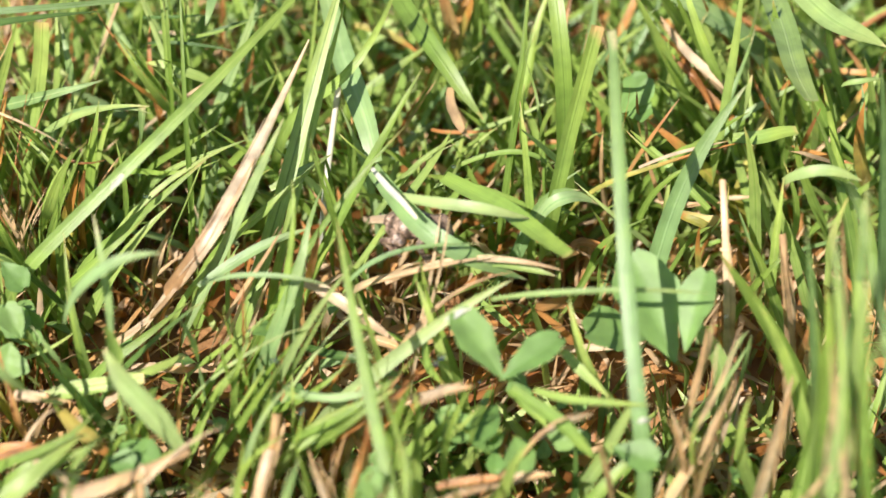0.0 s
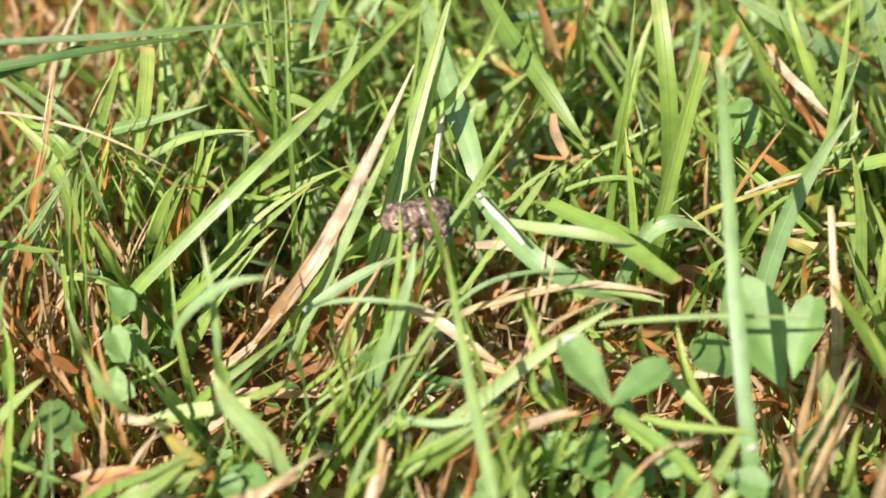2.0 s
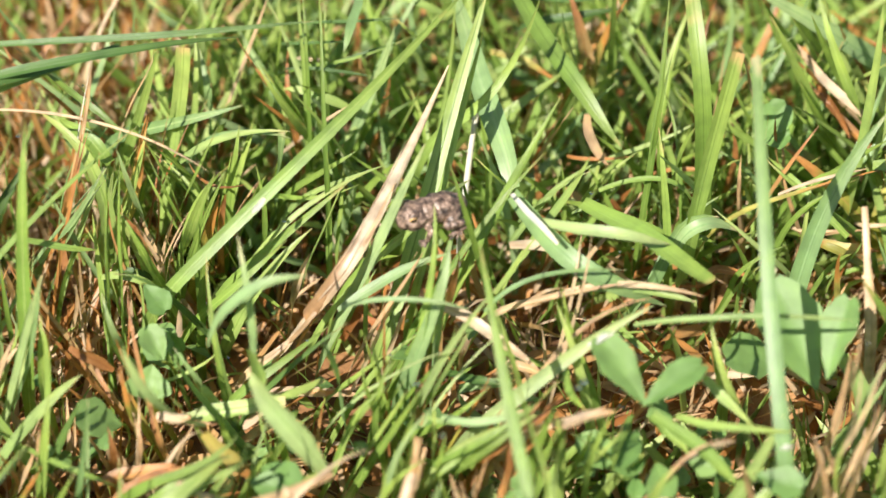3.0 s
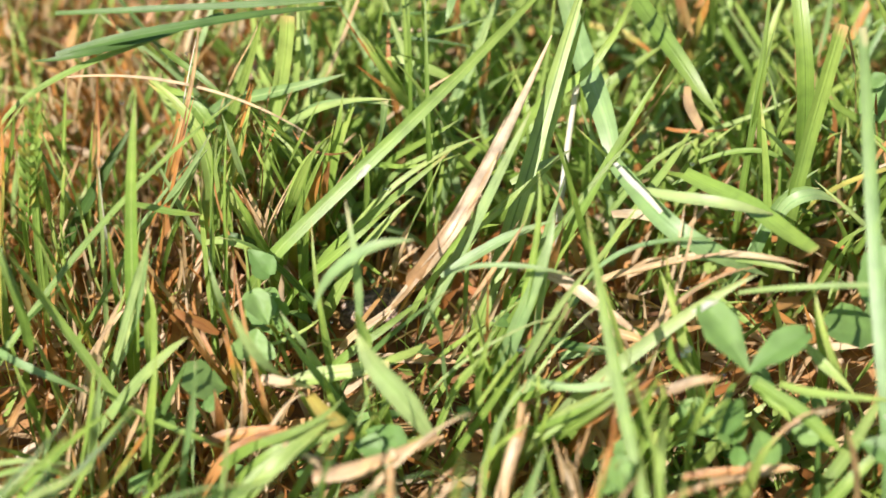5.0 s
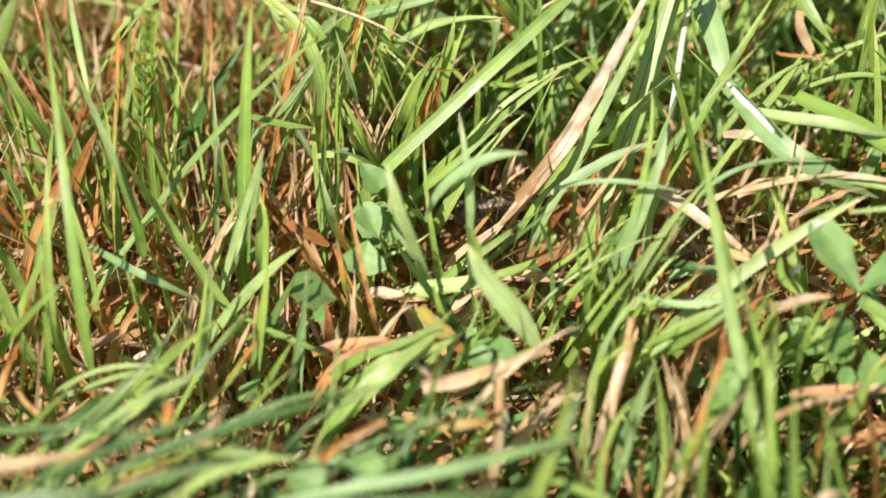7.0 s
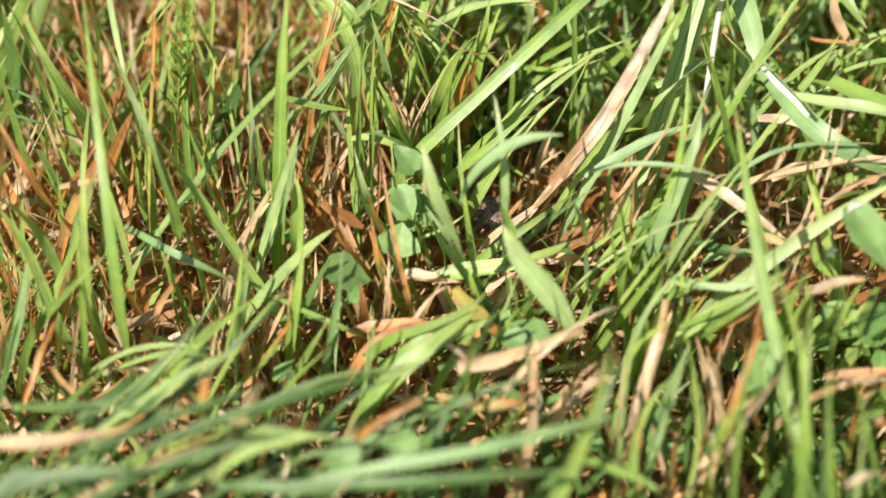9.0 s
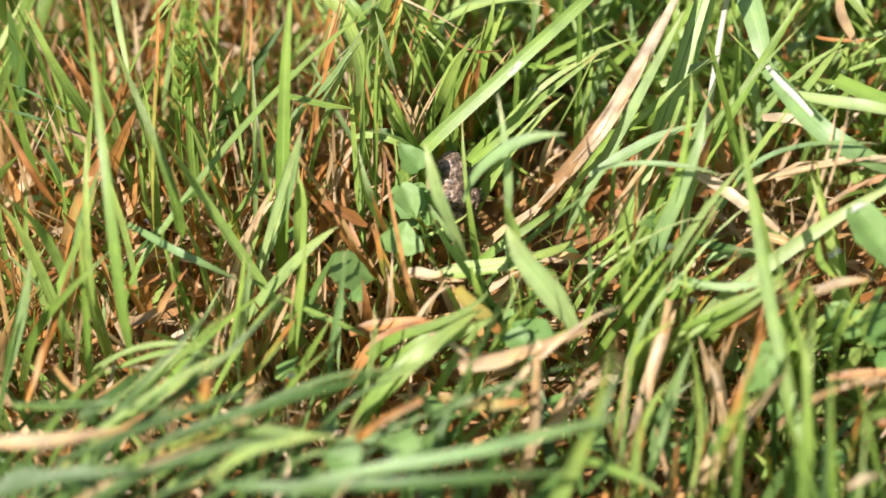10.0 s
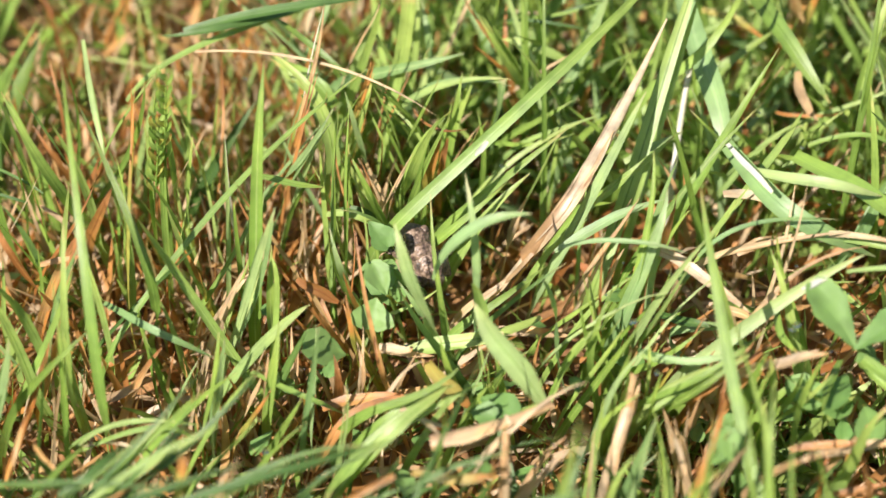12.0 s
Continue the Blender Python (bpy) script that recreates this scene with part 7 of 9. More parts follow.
blade("lime", (-1.3, -0.4, 40.0), (-1.2, 0.6, 47.6), (-1.4, 2.6, 55.1), 2.7)
blade("green", (-188.1, 39.6, 20.0), (-187.5, 40.7, 28.0), (-187.5, 42.6, 34.3), 1.5)
blade("green", (-178.9, 43.0, 18.0), (-178.9, 44.0, 27.8), (-179.3, 46.0, 36.7), 1.4)
blade("green", (-145.5, 17.8, 18.0), (-147.1, 18.9, 32.7), (-148.6, 20.8, 42.8), 1.3)
blade("lime", (-163.7, 59.4, 22.0), (-164.4, 60.4, 31.7), (-165.7, 62.4, 39.7), 1.2)
blade("straw", (-142.0, 70.9, 20.0), (-143.0, 71.6, 28.3), (-144.4, 72.9, 35.1), 1.1)
blade("green", (-140.6, 103.8, 22.0), (-141.5, 105.2, 31.7), (-141.9, 107.8, 42.2), 1.4)
blade("lime", (-147.2, 98.4, 20.0), (-146.0, 99.5, 31.9), (-144.6, 101.4, 44.7), 1.3)

# the front of the bed
blade("green", (-154.9, -18.9, 34.0), (-144.4, -12.9, 37.0), (-128.2, -11.5, 36.0), 1.1)
blade("pale", (-148.3, -31.7, 34.0), (-137.9, -28.8, 45.0), (-130.9, -23.2, 52.0), 1.4)
blade("blue", (-142.9, -35.8, 36.0), (-131.7, -30.9, 47.0), (-124.6, -25.0, 54.0), 1.4)
blade("green", (-151.8, -38.8, 38.0), (-140.5, -34.0, 47.0), (-135.2, -28.3, 52.0), 1.5)
blade("lime", (-143.6, -37.0, 38.0), (-132.6, -33.8, 46.0), (-123.8, -29.4, 50.0), 2.4)
blade("deep_shaded", (-173.3, -29.2, 34.0), (-170.9, -28.5, 44.0), (-168.6, -27.2, 54.1), 3.4)
blade("brown", (-172.3, -13.2, 22.0), (-169.7, -12.5, 29.3), (-167.5, -11.2, 37.8), 1.5)
blade("straw", (-164.2, -11.4, 16.0), (-162.8, -10.7, 26.5), (-161.8, -9.4, 35.7), 1.0)
blade("green", (-164.6, -46.1, 48.0), (-153.9, -48.2, 51.0), (-144.0, -46.7, 50.0), 1.4)
blade("straw", (-162.3, -69.8, 61.0), (-149.2, -70.4, 64.0), (-136.0, -65.2, 63.0), 3.5)
blade("straw", (-131.6, -47.6, 46.0), (-129.2, -47.8, 52.0), (-128.1, -44.1, 54.0), 1.2)
blade("deep_shaded", (-157.6, -83.3, 62.0), (-147.5, -81.5, 66.0), (-136.9, -87.4, 66.0), 2.8)
blade("green", (-118.9, -56.4, 57.0), (-106.5, -59.3, 60.5), (-93.8, -59.4, 60.0), 2.0)
blade("straw", (-92.1, -79.2, 62.0), (-89.3, -80.3, 68.0), (-87.4, -78.1, 70.0), 2.0)
blade("deep_shaded", (-114.2, -78.2, 64.0), (-101.3, -80.6, 67.0), (-89.5, -79.8, 66.0), 2.1)
blade("straw", (-119.1, -49.6, 48.0), (-115.9, -48.6, 55.0), (-112.4, -42.7, 58.0), 1.7)
blade("pale", (-97.7, -6.1, 26.0), (-96.8, -5.4, 32.6), (-96.0, -4.1, 40.3), 1.1)
blade("straw", (-71.6, -4.6, 34.0), (-75.8, -6.5, 37.0), (-81.1, -2.7, 36.0), 1.2)
blade("green", (-50.4, -64.9, 52.0), (-44.5, -63.5, 71.8), (-40.6, -60.9, 95.0), 3.9)
blade("straw", (-40.3, -22.2, 24.0), (-40.3, -21.5, 33.5), (-40.3, -20.2, 41.8), 0.7)
blade("lime", (-40.2, -10.2, 30.0), (-38.9, -9.5, 40.8), (-38.0, -8.2, 50.7), 1.9)
blade("straw", (-54.6, -15.1, 26.0), (-49.8, -13.4, 33.0), (-44.9, -7.3, 36.0), 1.5)
blade("green", (-45.8, -53.9, 54.0), (-38.1, -60.1, 58.0), (-29.2, -65.0, 58.0), 2.0)
blade("brown", (-70.7, -67.4, 56.0), (-69.7, -66.7, 61.4), (-69.0, -65.4, 66.7), 1.6)
blade("straw", (-59.1, -67.2, 54.0), (-57.2, -66.5, 60.7), (-55.3, -65.2, 67.2), 2.4)
blade("blue", (-31.1, -31.7, 40.0), (-28.8, -30.6, 52.6), (-26.6, -28.7, 64.0), 2.1)
blade("pale", (-22.3, -18.2, 32.0), (-23.6, -17.5, 40.7), (-25.9, -16.2, 49.4), 1.7)
blade("straw", (-18.3, -12.2, 30.0), (-20.7, -11.5, 37.7), (-24.7, -10.2, 48.1), 1.2)
blade("straw", (-20.3, -2.9, 28.0), (-19.9, -2.2, 35.0), (-19.6, -0.9, 41.2), 1.0)
blade("straw", (-17.2, -30.6, 38.0), (-14.2, -31.0, 45.0), (-11.2, -27.2, 48.0), 1.6)
blade("pale", (-4.1, -22.6, 44.0), (-6.0, -21.9, 53.2), (-8.3, -20.6, 63.2), 1.6)
blade("straw", (4.6, -27.0, 54.0), (9.0, -29.5, 59.0), (14.1, -27.7, 60.0), 2.3)
blade("lime", (-132.8, -46.0, 40.0), (-125.3, -49.9, 48.0), (-119.1, -50.4, 52.0), 1.6)
blade("deep_shaded", (-150.2, -66.5, 44.0), (-139.8, -67.1, 53.0), (-131.1, -67.1, 58.0), 1.8)
blade("green", (-145.7, -64.8, 46.0), (-133.2, -64.5, 56.0), (-121.8, -64.6, 62.0), 1.8)
blade("deep_shaded", (-134.8, -57.7, 40.0), (-125.6, -59.3, 50.0), (-117.0, -58.7, 56.0), 1.6)
blade("green", (-123.5, -21.5, 34.0), (-116.7, -21.5, 43.0), (-112.5, -19.3, 48.0), 1.3)
blade("green", (-114.3, -18.1, 30.0), (-108.5, -20.0, 40.0), (-102.4, -17.8, 46.0), 1.2)
blade("deep_shaded", (-93.2, -39.9, 40.0), (-86.0, -38.7, 47.0), (-76.5, -35.7, 50.0), 1.6)
blade("green", (-70.6, -30.0, 36.0), (-63.6, -28.7, 43.0), (-56.1, -26.7, 46.0), 1.4)
blade("deep_shaded", (-67.0, -19.1, 36.0), (-57.4, -18.4, 43.0), (-46.8, -17.0, 46.0), 1.4)
# the back and the far corner
blade("pale", (22.4, 158.6, 34.0), (16.7, 160.0, 42.3), (11.1, 162.6, 50.3), 2.1)
blade("green", (25.6, 161.7, 30.0), (18.2, 163.8, 42.4), (8.6, 167.7, 56.4), 1.8)
blade("straw", (38.5, 155.4, 34.0), (38.8, 156.1, 39.4), (39.0, 157.4, 45.0), 0.9)
blade("straw", (9.5, 141.9, 18.0), (4.8, 142.6, 25.7), (0.4, 143.9, 33.7), 2.4)
blade("brown", (19.2, 152.1, 20.0), (16.6, 152.8, 25.2), (14.3, 154.1, 29.4), 1.8)
blade("deep_shaded", (-14.7, 162.5, 46.0), (-4.0, 158.9, 52.0), (12.6, 160.9, 54.0), 2.7)
blade("deep_shaded", (-15.1, 174.4, 48.0), (-4.5, 168.3, 52.0), (8.2, 167.8, 52.0), 2.4)
blade("brown", (-8.3, 136.8, 26.0), (-5.6, 136.8, 32.0), (-2.3, 142.4, 34.0), 1.0)
blade("pale", (13.0, 124.9, 34.0), (23.7, 121.9, 42.0), (33.1, 125.5, 46.0), 1.4)
blade("lime", (21.8, 144.9, 24.0), (24.4, 146.3, 36.9), (24.6, 148.9, 48.0), 1.8)
blade("lime", (34.7, 135.7, 24.0), (33.7, 136.7, 31.1), (32.8, 138.7, 36.4), 1.3)
blade("lime", (69.2, 162.6, 26.0), (57.7, 164.0, 40.6), (48.4, 166.6, 54.7), 1.8)
blade("straw", (77.2, 152.3, 26.0), (66.8, 153.4, 36.7), (57.3, 155.3, 47.0), 2.2)
blade("brown", (74.1, 150.4, 24.0), (66.1, 151.4, 33.4), (60.1, 153.4, 38.9), 1.8)
blade("lime", (76.4, 160.2, 28.0), (68.4, 162.0, 44.9), (63.1, 165.2, 59.6), 3.0)
blade("green", (72.7, 170.6, 26.0), (66.5, 172.0, 34.5), (59.6, 174.6, 42.1), 2.3)
blade("olive", (80.0, 182.5, 30.0), (74.3, 183.5, 35.6), (68.8, 185.5, 39.5), 3.1)
blade("lime", (95.6, 124.7, 44.0), (88.1, 126.1, 57.1), (82.2, 128.7, 68.1), 3.9)
blade("brown", (89.7, 138.8, 24.0), (84.4, 139.8, 34.1), (81.1, 141.8, 40.7), 1.8)
blade("green", (78.3, 135.2, 26.0), (79.3, 136.2, 34.8), (80.0, 138.2, 43.1), 3.6)
blade("lime", (92.7, 140.9, 28.0), (89.7, 142.0, 34.8), (86.7, 143.9, 40.9), 2.6)
blade("olive", (64.0, 130.3, 28.0), (57.9, 130.8, 32.0), (53.4, 135.2, 32.0), 2.9)
blade("lime", (69.6, 135.3, 26.0), (62.9, 136.3, 33.4), (56.1, 138.3, 40.1), 1.8)
blade("straw", (49.1, 89.6, 50.0), (59.1, 89.6, 55.0), (70.3, 93.0, 56.0), 1.1)
blade("lime", (67.3, 91.7, 36.0), (57.6, 98.6, 43.0), (48.1, 109.7, 46.0), 2.1)
blade("olive", (72.1, 90.7, 28.0), (65.2, 91.0, 32.0), (59.0, 95.5, 32.0), 2.8)
blade("lime", (83.4, 94.0, 28.0), (78.5, 95.4, 41.7), (73.4, 98.0, 54.7), 2.1)
blade("blue", (78.8, 87.3, 26.0), (75.8, 88.0, 34.1), (73.2, 89.3, 39.7), 1.6)
blade("green", (87.9, 68.1, 34.0), (81.2, 69.1, 52.4), (75.2, 71.1, 64.7), 2.4)
blade("straw", (96.4, 98.9, 46.0), (90.6, 96.2, 50.0), (85.8, 97.6, 50.0), 1.5)
blade("straw", (23.5, -0.5, 46.0), (28.9, 0.6, 51.0), (35.8, 2.1, 52.0), 1.6)
blade("lime", (9.4, 7.1, 40.0), (5.0, 6.8, 44.0), (0.8, 10.5, 44.0), 1.5)
blade("green", (57.1, 175.3, 30.0), (52.6, 176.4, 40.3), (47.4, 178.3, 50.6), 1.8)
blade("deep_shaded", (91.9, 169.1, 28.0), (88.8, 170.5, 41.7), (85.3, 173.1, 54.3), 2.1)
blade("green", (100.0, 131.9, 30.0), (96.4, 133.3, 43.3), (91.9, 135.9, 53.7), 2.0)
blade("lime", (63.0, 142.6, 28.0), (60.4, 144.0, 39.7), (58.8, 146.6, 50.3), 1.8)
blade("green", (37.8, 129.8, 24.0), (35.7, 130.9, 36.0), (34.9, 132.8, 45.3), 1.4)
blade("brown", (20.2, 129.1, 24.0), (27.3, 127.1, 28.0), (34.5, 126.4, 28.0), 1.5)
blade("straw", (55.7, 109.7, 24.0), (60.7, 103.2, 28.0), (67.1, 104.3, 28.0), 1.3)
blade("straw", (72.0, 115.1, 22.0), (75.4, 108.9, 26.0), (81.2, 110.1, 26.0), 1.4)

# the middle and the right of the bed
blade("pale", (-116.9, 124.4, 26.0), (-110.2, 126.5, 45.8), (-105.6, 130.4, 58.2), 2.1)
blade("straw", (-105.5, 113.4, 62.0), (-103.8, 114.1, 66.1), (-103.2, 115.4, 70.5), 1.0)
blade("pale", (-76.4, 161.9, 40.0), (-80.6, 163.3, 49.4), (-84.1, 165.9, 54.0), 1.3)
blade("straw", (-117.6, 83.5, 60.0), (-114.2, 84.2, 74.0), (-112.6, 85.5, 85.6), 2.4)
blade("lime", (-113.3, 98.3, 46.0), (-119.2, 101.3, 51.0), (-127.2, 107.5, 52.0), 3.9)
blade("olive", (-110.3, 114.8, 34.0), (-109.5, 115.8, 38.6), (-108.7, 117.8, 42.9), 1.7)
blade("lime", (-101.5, 151.1, 46.0), (-94.9, 149.7, 55.0), (-88.0, 155.6, 60.0), 1.0)
blade("pale", (-98.8, 158.0, 46.0), (-98.9, 159.0, 51.7), (-100.1, 161.0, 57.1), 3.0)
blade("lime", (-104.3, 160.1, 46.0), (-108.1, 156.1, 52.0), (-114.1, 160.7, 54.0), 2.2)
blade("blue", (-55.0, 149.7, 66.0), (-56.1, 136.3, 65.0), (-58.3, 129.0, 60.0), 3.1)
blade("blue", (-56.9, 149.1, 24.0), (-48.1, 152.6, 46.6), (-39.9, 159.1, 59.8), 2.4)
blade("lime", (-63.9, 130.6, 24.0), (-64.3, 134.1, 52.4), (-65.2, 140.6, 71.4), 1.1)
blade("pale", (-68.6, 137.7, 24.0), (-69.9, 140.5, 44.1), (-71.1, 145.7, 67.8), 1.3)
blade("blue", (-65.5, 136.6, 24.0), (-70.2, 138.7, 40.0), (-75.2, 142.6, 57.0), 1.2)
blade("lime", (-56.7, 128.5, 42.0), (-65.2, 129.5, 46.0), (-74.2, 131.7, 46.0), 2.7)
blade("deep_shaded", (-75.4, 143.1, 58.0), (-59.2, 140.8, 61.0), (-44.4, 144.4, 60.0), 1.0)
blade("deep_shaded", (-73.7, 134.6, 50.0), (-63.0, 132.2, 52.0), (-49.9, 131.7, 50.0), 1.0)
blade("deep_shaded", (-75.3, 140.1, 54.0), (-66.3, 138.1, 56.0), (-56.6, 142.4, 54.0), 1.0)
blade("deep_shaded", (-66.5, 140.3, 46.0), (-56.3, 138.0, 52.0), (-44.8, 142.5, 54.0), 1.4)
blade("straw", (-73.2, 153.8, 40.0), (-68.0, 150.6, 42.0), (-63.3, 152.7, 40.0), 1.2)
blade("brown", (-56.8, 157.6, 40.0), (-56.8, 158.3, 43.7), (-56.8, 159.6, 47.6), 0.9)
blade("lime", (-39.6, 151.1, 48.0), (-44.0, 149.1, 54.0), (-47.4, 151.7, 56.0), 2.0)
blade("lime", (-34.1, 158.7, 52.0), (-41.7, 158.0, 56.0), (-51.1, 162.0, 56.0), 2.2)
blade("lime", (-34.9, 141.0, 28.0), (-32.1, 143.8, 48.3), (-31.1, 149.0, 66.8), 1.2)
blade("brown", (-51.7, 144.8, 22.0), (-50.2, 145.5, 29.3), (-49.2, 146.8, 36.5), 1.8)
blade("pale", (-123.5, 81.2, 22.0), (-116.6, 83.3, 43.3), (-111.7, 87.2, 53.8), 1.8)
blade("pale", (-116.1, 87.8, 26.0), (-113.6, 89.2, 38.7), (-111.0, 91.8, 51.1), 2.2)
blade("lime", (-111.6, 88.7, 30.0), (-108.2, 90.1, 40.9), (-104.0, 92.7, 54.1), 2.8)
blade("lime", (-111.2, 65.2, 22.0), (-111.9, 67.3, 39.2), (-112.9, 71.2, 51.9), 1.9)
blade("lime", (-100.8, 78.0, 24.0), (-105.3, 79.4, 36.4), (-110.0, 82.0, 44.2), 2.6)
blade("straw", (-96.3, 76.4, 26.0), (-101.0, 77.5, 36.4), (-105.1, 79.4, 44.1), 1.6)
blade("straw", (-101.0, 79.0, 24.0), (-97.9, 80.1, 36.1), (-95.6, 82.0, 43.8), 1.4)
blade("lime", (-94.7, 77.2, 24.0), (-91.9, 79.3, 44.0), (-84.5, 83.2, 54.8), 1.9)
blade("lime", (-90.8, 92.4, 40.0), (-95.2, 91.1, 47.0), (-101.3, 93.9, 50.0), 1.6)
blade("green", (-87.9, 62.9, 24.0), (-87.0, 63.9, 35.9), (-85.9, 65.9, 45.1), 2.5)
blade("lime", (-87.4, 94.4, 28.0), (-84.8, 95.8, 41.6), (-83.2, 98.4, 50.5), 1.9)
blade("lime", (-85.1, 61.0, 32.0), (-75.6, 61.4, 42.0), (-66.9, 68.3, 48.0), 2.5)
blade("lime", (-96.9, 63.1, 34.0), (-103.2, 65.7, 37.0), (-111.0, 68.0, 36.0), 1.2)
blade("green", (-59.4, 91.9, 22.0), (-59.4, 93.3, 35.7), (-59.6, 95.9, 53.2), 1.8)
blade("green", (-58.0, 102.9, 24.0), (-57.3, 104.3, 32.3), (-56.9, 106.9, 39.6), 1.6)
blade("blue", (-32.1, 65.6, 30.0), (-29.5, 67.0, 44.2), (-25.7, 69.6, 56.9), 2.5)
blade("straw", (-43.8, 54.5, 34.0), (-39.4, 55.9, 44.6), (-34.0, 58.5, 53.9), 1.0)
blade("green", (-21.6, 78.3, 40.0), (-25.4, 79.7, 51.2), (-29.3, 82.3, 61.6), 1.3)
blade("straw", (56.7, -4.0, 42.0), (60.7, -2.9, 52.9), (64.4, -1.0, 65.5), 3.3)
blade("straw", (72.5, -5.6, 44.0), (73.5, -4.6, 53.7), (75.0, -2.6, 63.6), 3.6)
blade("straw", (57.8, -3.9, 42.0), (55.8, -3.2, 50.0), (53.2, -1.9, 56.2), 2.1)
blade("straw", (58.4, 19.1, 40.0), (59.9, 20.2, 50.9), (60.7, 22.1, 59.8), 2.7)
blade("lime", (81.0, 13.8, 46.0), (75.4, 14.8, 61.7), (68.7, 16.8, 73.7), 3.4)
blade("white", (44.1, -0.4, 52.0), (45.7, -2.5, 54.5), (48.2, -0.4, 53.0), 1.4)
blade("blue", (66.3, 25.8, 40.0), (69.1, 26.9, 45.5), (71.6, 28.8, 50.9), 2.1)
blade("pale", (0.2, 56.6, 46.0), (12.7, 51.9, 51.0), (28.5, 46.5, 52.0), 3.2)
blade("straw", (0.5, 41.1, 48.0), (2.8, 42.1, 61.2), (4.0, 44.1, 72.7), 1.0)
blade("straw", (-8.8, 57.9, 42.0), (-4.7, 56.1, 45.0), (-0.6, 59.5, 44.0), 1.8)
blade("lime", (24.6, 99.6, 26.0), (23.2, 101.0, 39.6), (21.9, 103.6, 51.9), 1.8)
blade("lime", (18.5, 105.9, 28.0), (18.9, 107.3, 37.2), (19.4, 109.9, 45.6), 1.7)
blade("straw", (28.6, 117.4, 20.0), (26.9, 118.1, 25.8), (25.0, 119.4, 30.1), 1.9)
blade("pale", (-0.0, 89.4, 42.0), (3.2, 88.8, 45.0), (6.6, 93.1, 44.0), 1.1)
blade("brown", (-7.6, 130.8, 14.0), (-8.6, 131.5, 20.0), (-9.9, 132.8, 24.9), 2.7)
blade("green", (10.7, 107.8, 28.0), (7.0, 108.8, 35.5), (2.4, 110.8, 43.1), 1.7)
blade("lime", (-5.0, 109.1, 24.0), (-4.2, 110.1, 30.5), (-3.2, 112.1, 37.5), 1.4)
blade("brown", (12.0, 128.2, 14.0), (9.7, 128.9, 17.1), (8.2, 130.2, 17.9), 2.9)
blade("straw", (-28.6, 72.5, 20.0), (-24.6, 74.4, 24.0), (-19.2, 77.8, 24.0), 1.4)
blade("pale", (-26.2, 28.7, 40.0), (-20.0, 32.5, 47.0), (-13.9, 37.0, 50.0), 1.1)
blade("green", (-32.6, 30.2, 40.0), (-27.6, 32.2, 47.0), (-25.4, 38.4, 50.0), 1.1)
blade("pale", (-42.4, 25.8, 42.0), (-32.2, 25.8, 50.0), (-24.7, 24.5, 54.0), 1.2)
blade("green", (-165.3, 89.4, 50.0), (-148.2, 102.8, 59.0), (-112.6, 120.6, 64.0), 1.8)
blade("deep_shaded", (-114.0, 125.7, 62.0), (-138.5, 105.9, 64.0), (-158.4, 101.7, 62.0), 2.1)
blade("brown", (-127.6, 105.4, 26.0), (-122.6, 108.2, 48.2), (-119.3, 113.4, 61.4), 1.6)
blade("white", (-114.6, 89.1, 78.0), (-114.2, 89.4, 79.7), (-113.8, 90.1, 81.6), 1.2)
blade("straw", (-150.7, 131.3, 48.0), (-148.8, 132.4, 53.9), (-146.2, 134.3, 59.8), 1.6)
blade("brown", (-150.4, 114.1, 18.0), (-147.9, 116.2, 31.6), (-146.4, 120.1, 49.7), 1.5)
blade("lime", (-155.6, 108.5, 22.0), (-154.3, 110.3, 36.5), (-153.1, 113.5, 48.4), 1.4)
blade("lime", (-160.7, 112.8, 34.0), (-159.6, 113.8, 39.0), (-158.6, 115.8, 43.7), 1.3)
blade("pale", (-165.9, 102.6, 26.0), (-163.5, 104.0, 35.4), (-162.3, 106.6, 41.8), 1.9)
blade("lime", (-117.8, 104.7, 28.0), (-119.2, 106.4, 43.0), (-122.1, 109.7, 58.3), 2.1)
blade("green", (-110.8, 100.8, 54.0), (-120.7, 106.3, 59.0), (-132.2, 116.5, 60.0), 1.7)
blade("lime", (-118.9, 107.5, 40.0), (-124.7, 107.7, 46.0), (-132.7, 114.1, 48.0), 3.5)
blade("lime", (-85.8, 107.2, 26.0), (-82.8, 109.0, 38.7), (-79.3, 112.2, 50.4), 1.9)
blade("pale", (-91.3, 97.6, 34.0), (-88.2, 98.7, 39.0), (-85.0, 100.6, 43.4), 1.7)
blade("olive", (-111.0, 97.6, 32.0), (-106.6, 99.0, 45.3), (-103.5, 101.6, 58.1), 2.7)
blade("green", (-88.5, 83.2, 46.0), (-93.0, 85.1, 52.0), (-101.7, 92.6, 54.0), 1.6)
blade("lime", (-67.8, 132.3, 30.0), (-73.1, 133.7, 40.8), (-78.8, 136.3, 51.5), 1.9)
blade("deep_shaded", (-145.6, 114.9, 18.0), (-142.1, 116.3, 24.5), (-138.1, 118.9, 30.6), 2.3)
blade("straw", (-153.4, 103.2, 22.0), (-151.3, 103.9, 27.1), (-149.7, 105.2, 31.0), 1.3)
blade("brown", (12.0, -6.1, 22.0), (18.8, -7.0, 26.0), (27.0, -8.2, 26.0), 2.5)
blade("green", (17.8, -12.4, 46.0), (19.9, -12.7, 53.0), (22.6, -11.5, 56.0), 4.0)
blade("brown", (-41.2, 32.7, 30.0), (-41.5, 33.7, 44.8), (-41.4, 35.7, 57.6), 0.9)
blade("lime", (-39.5, 27.9, 30.0), (-42.9, 29.0, 42.0), (-46.0, 30.9, 53.4), 1.2)
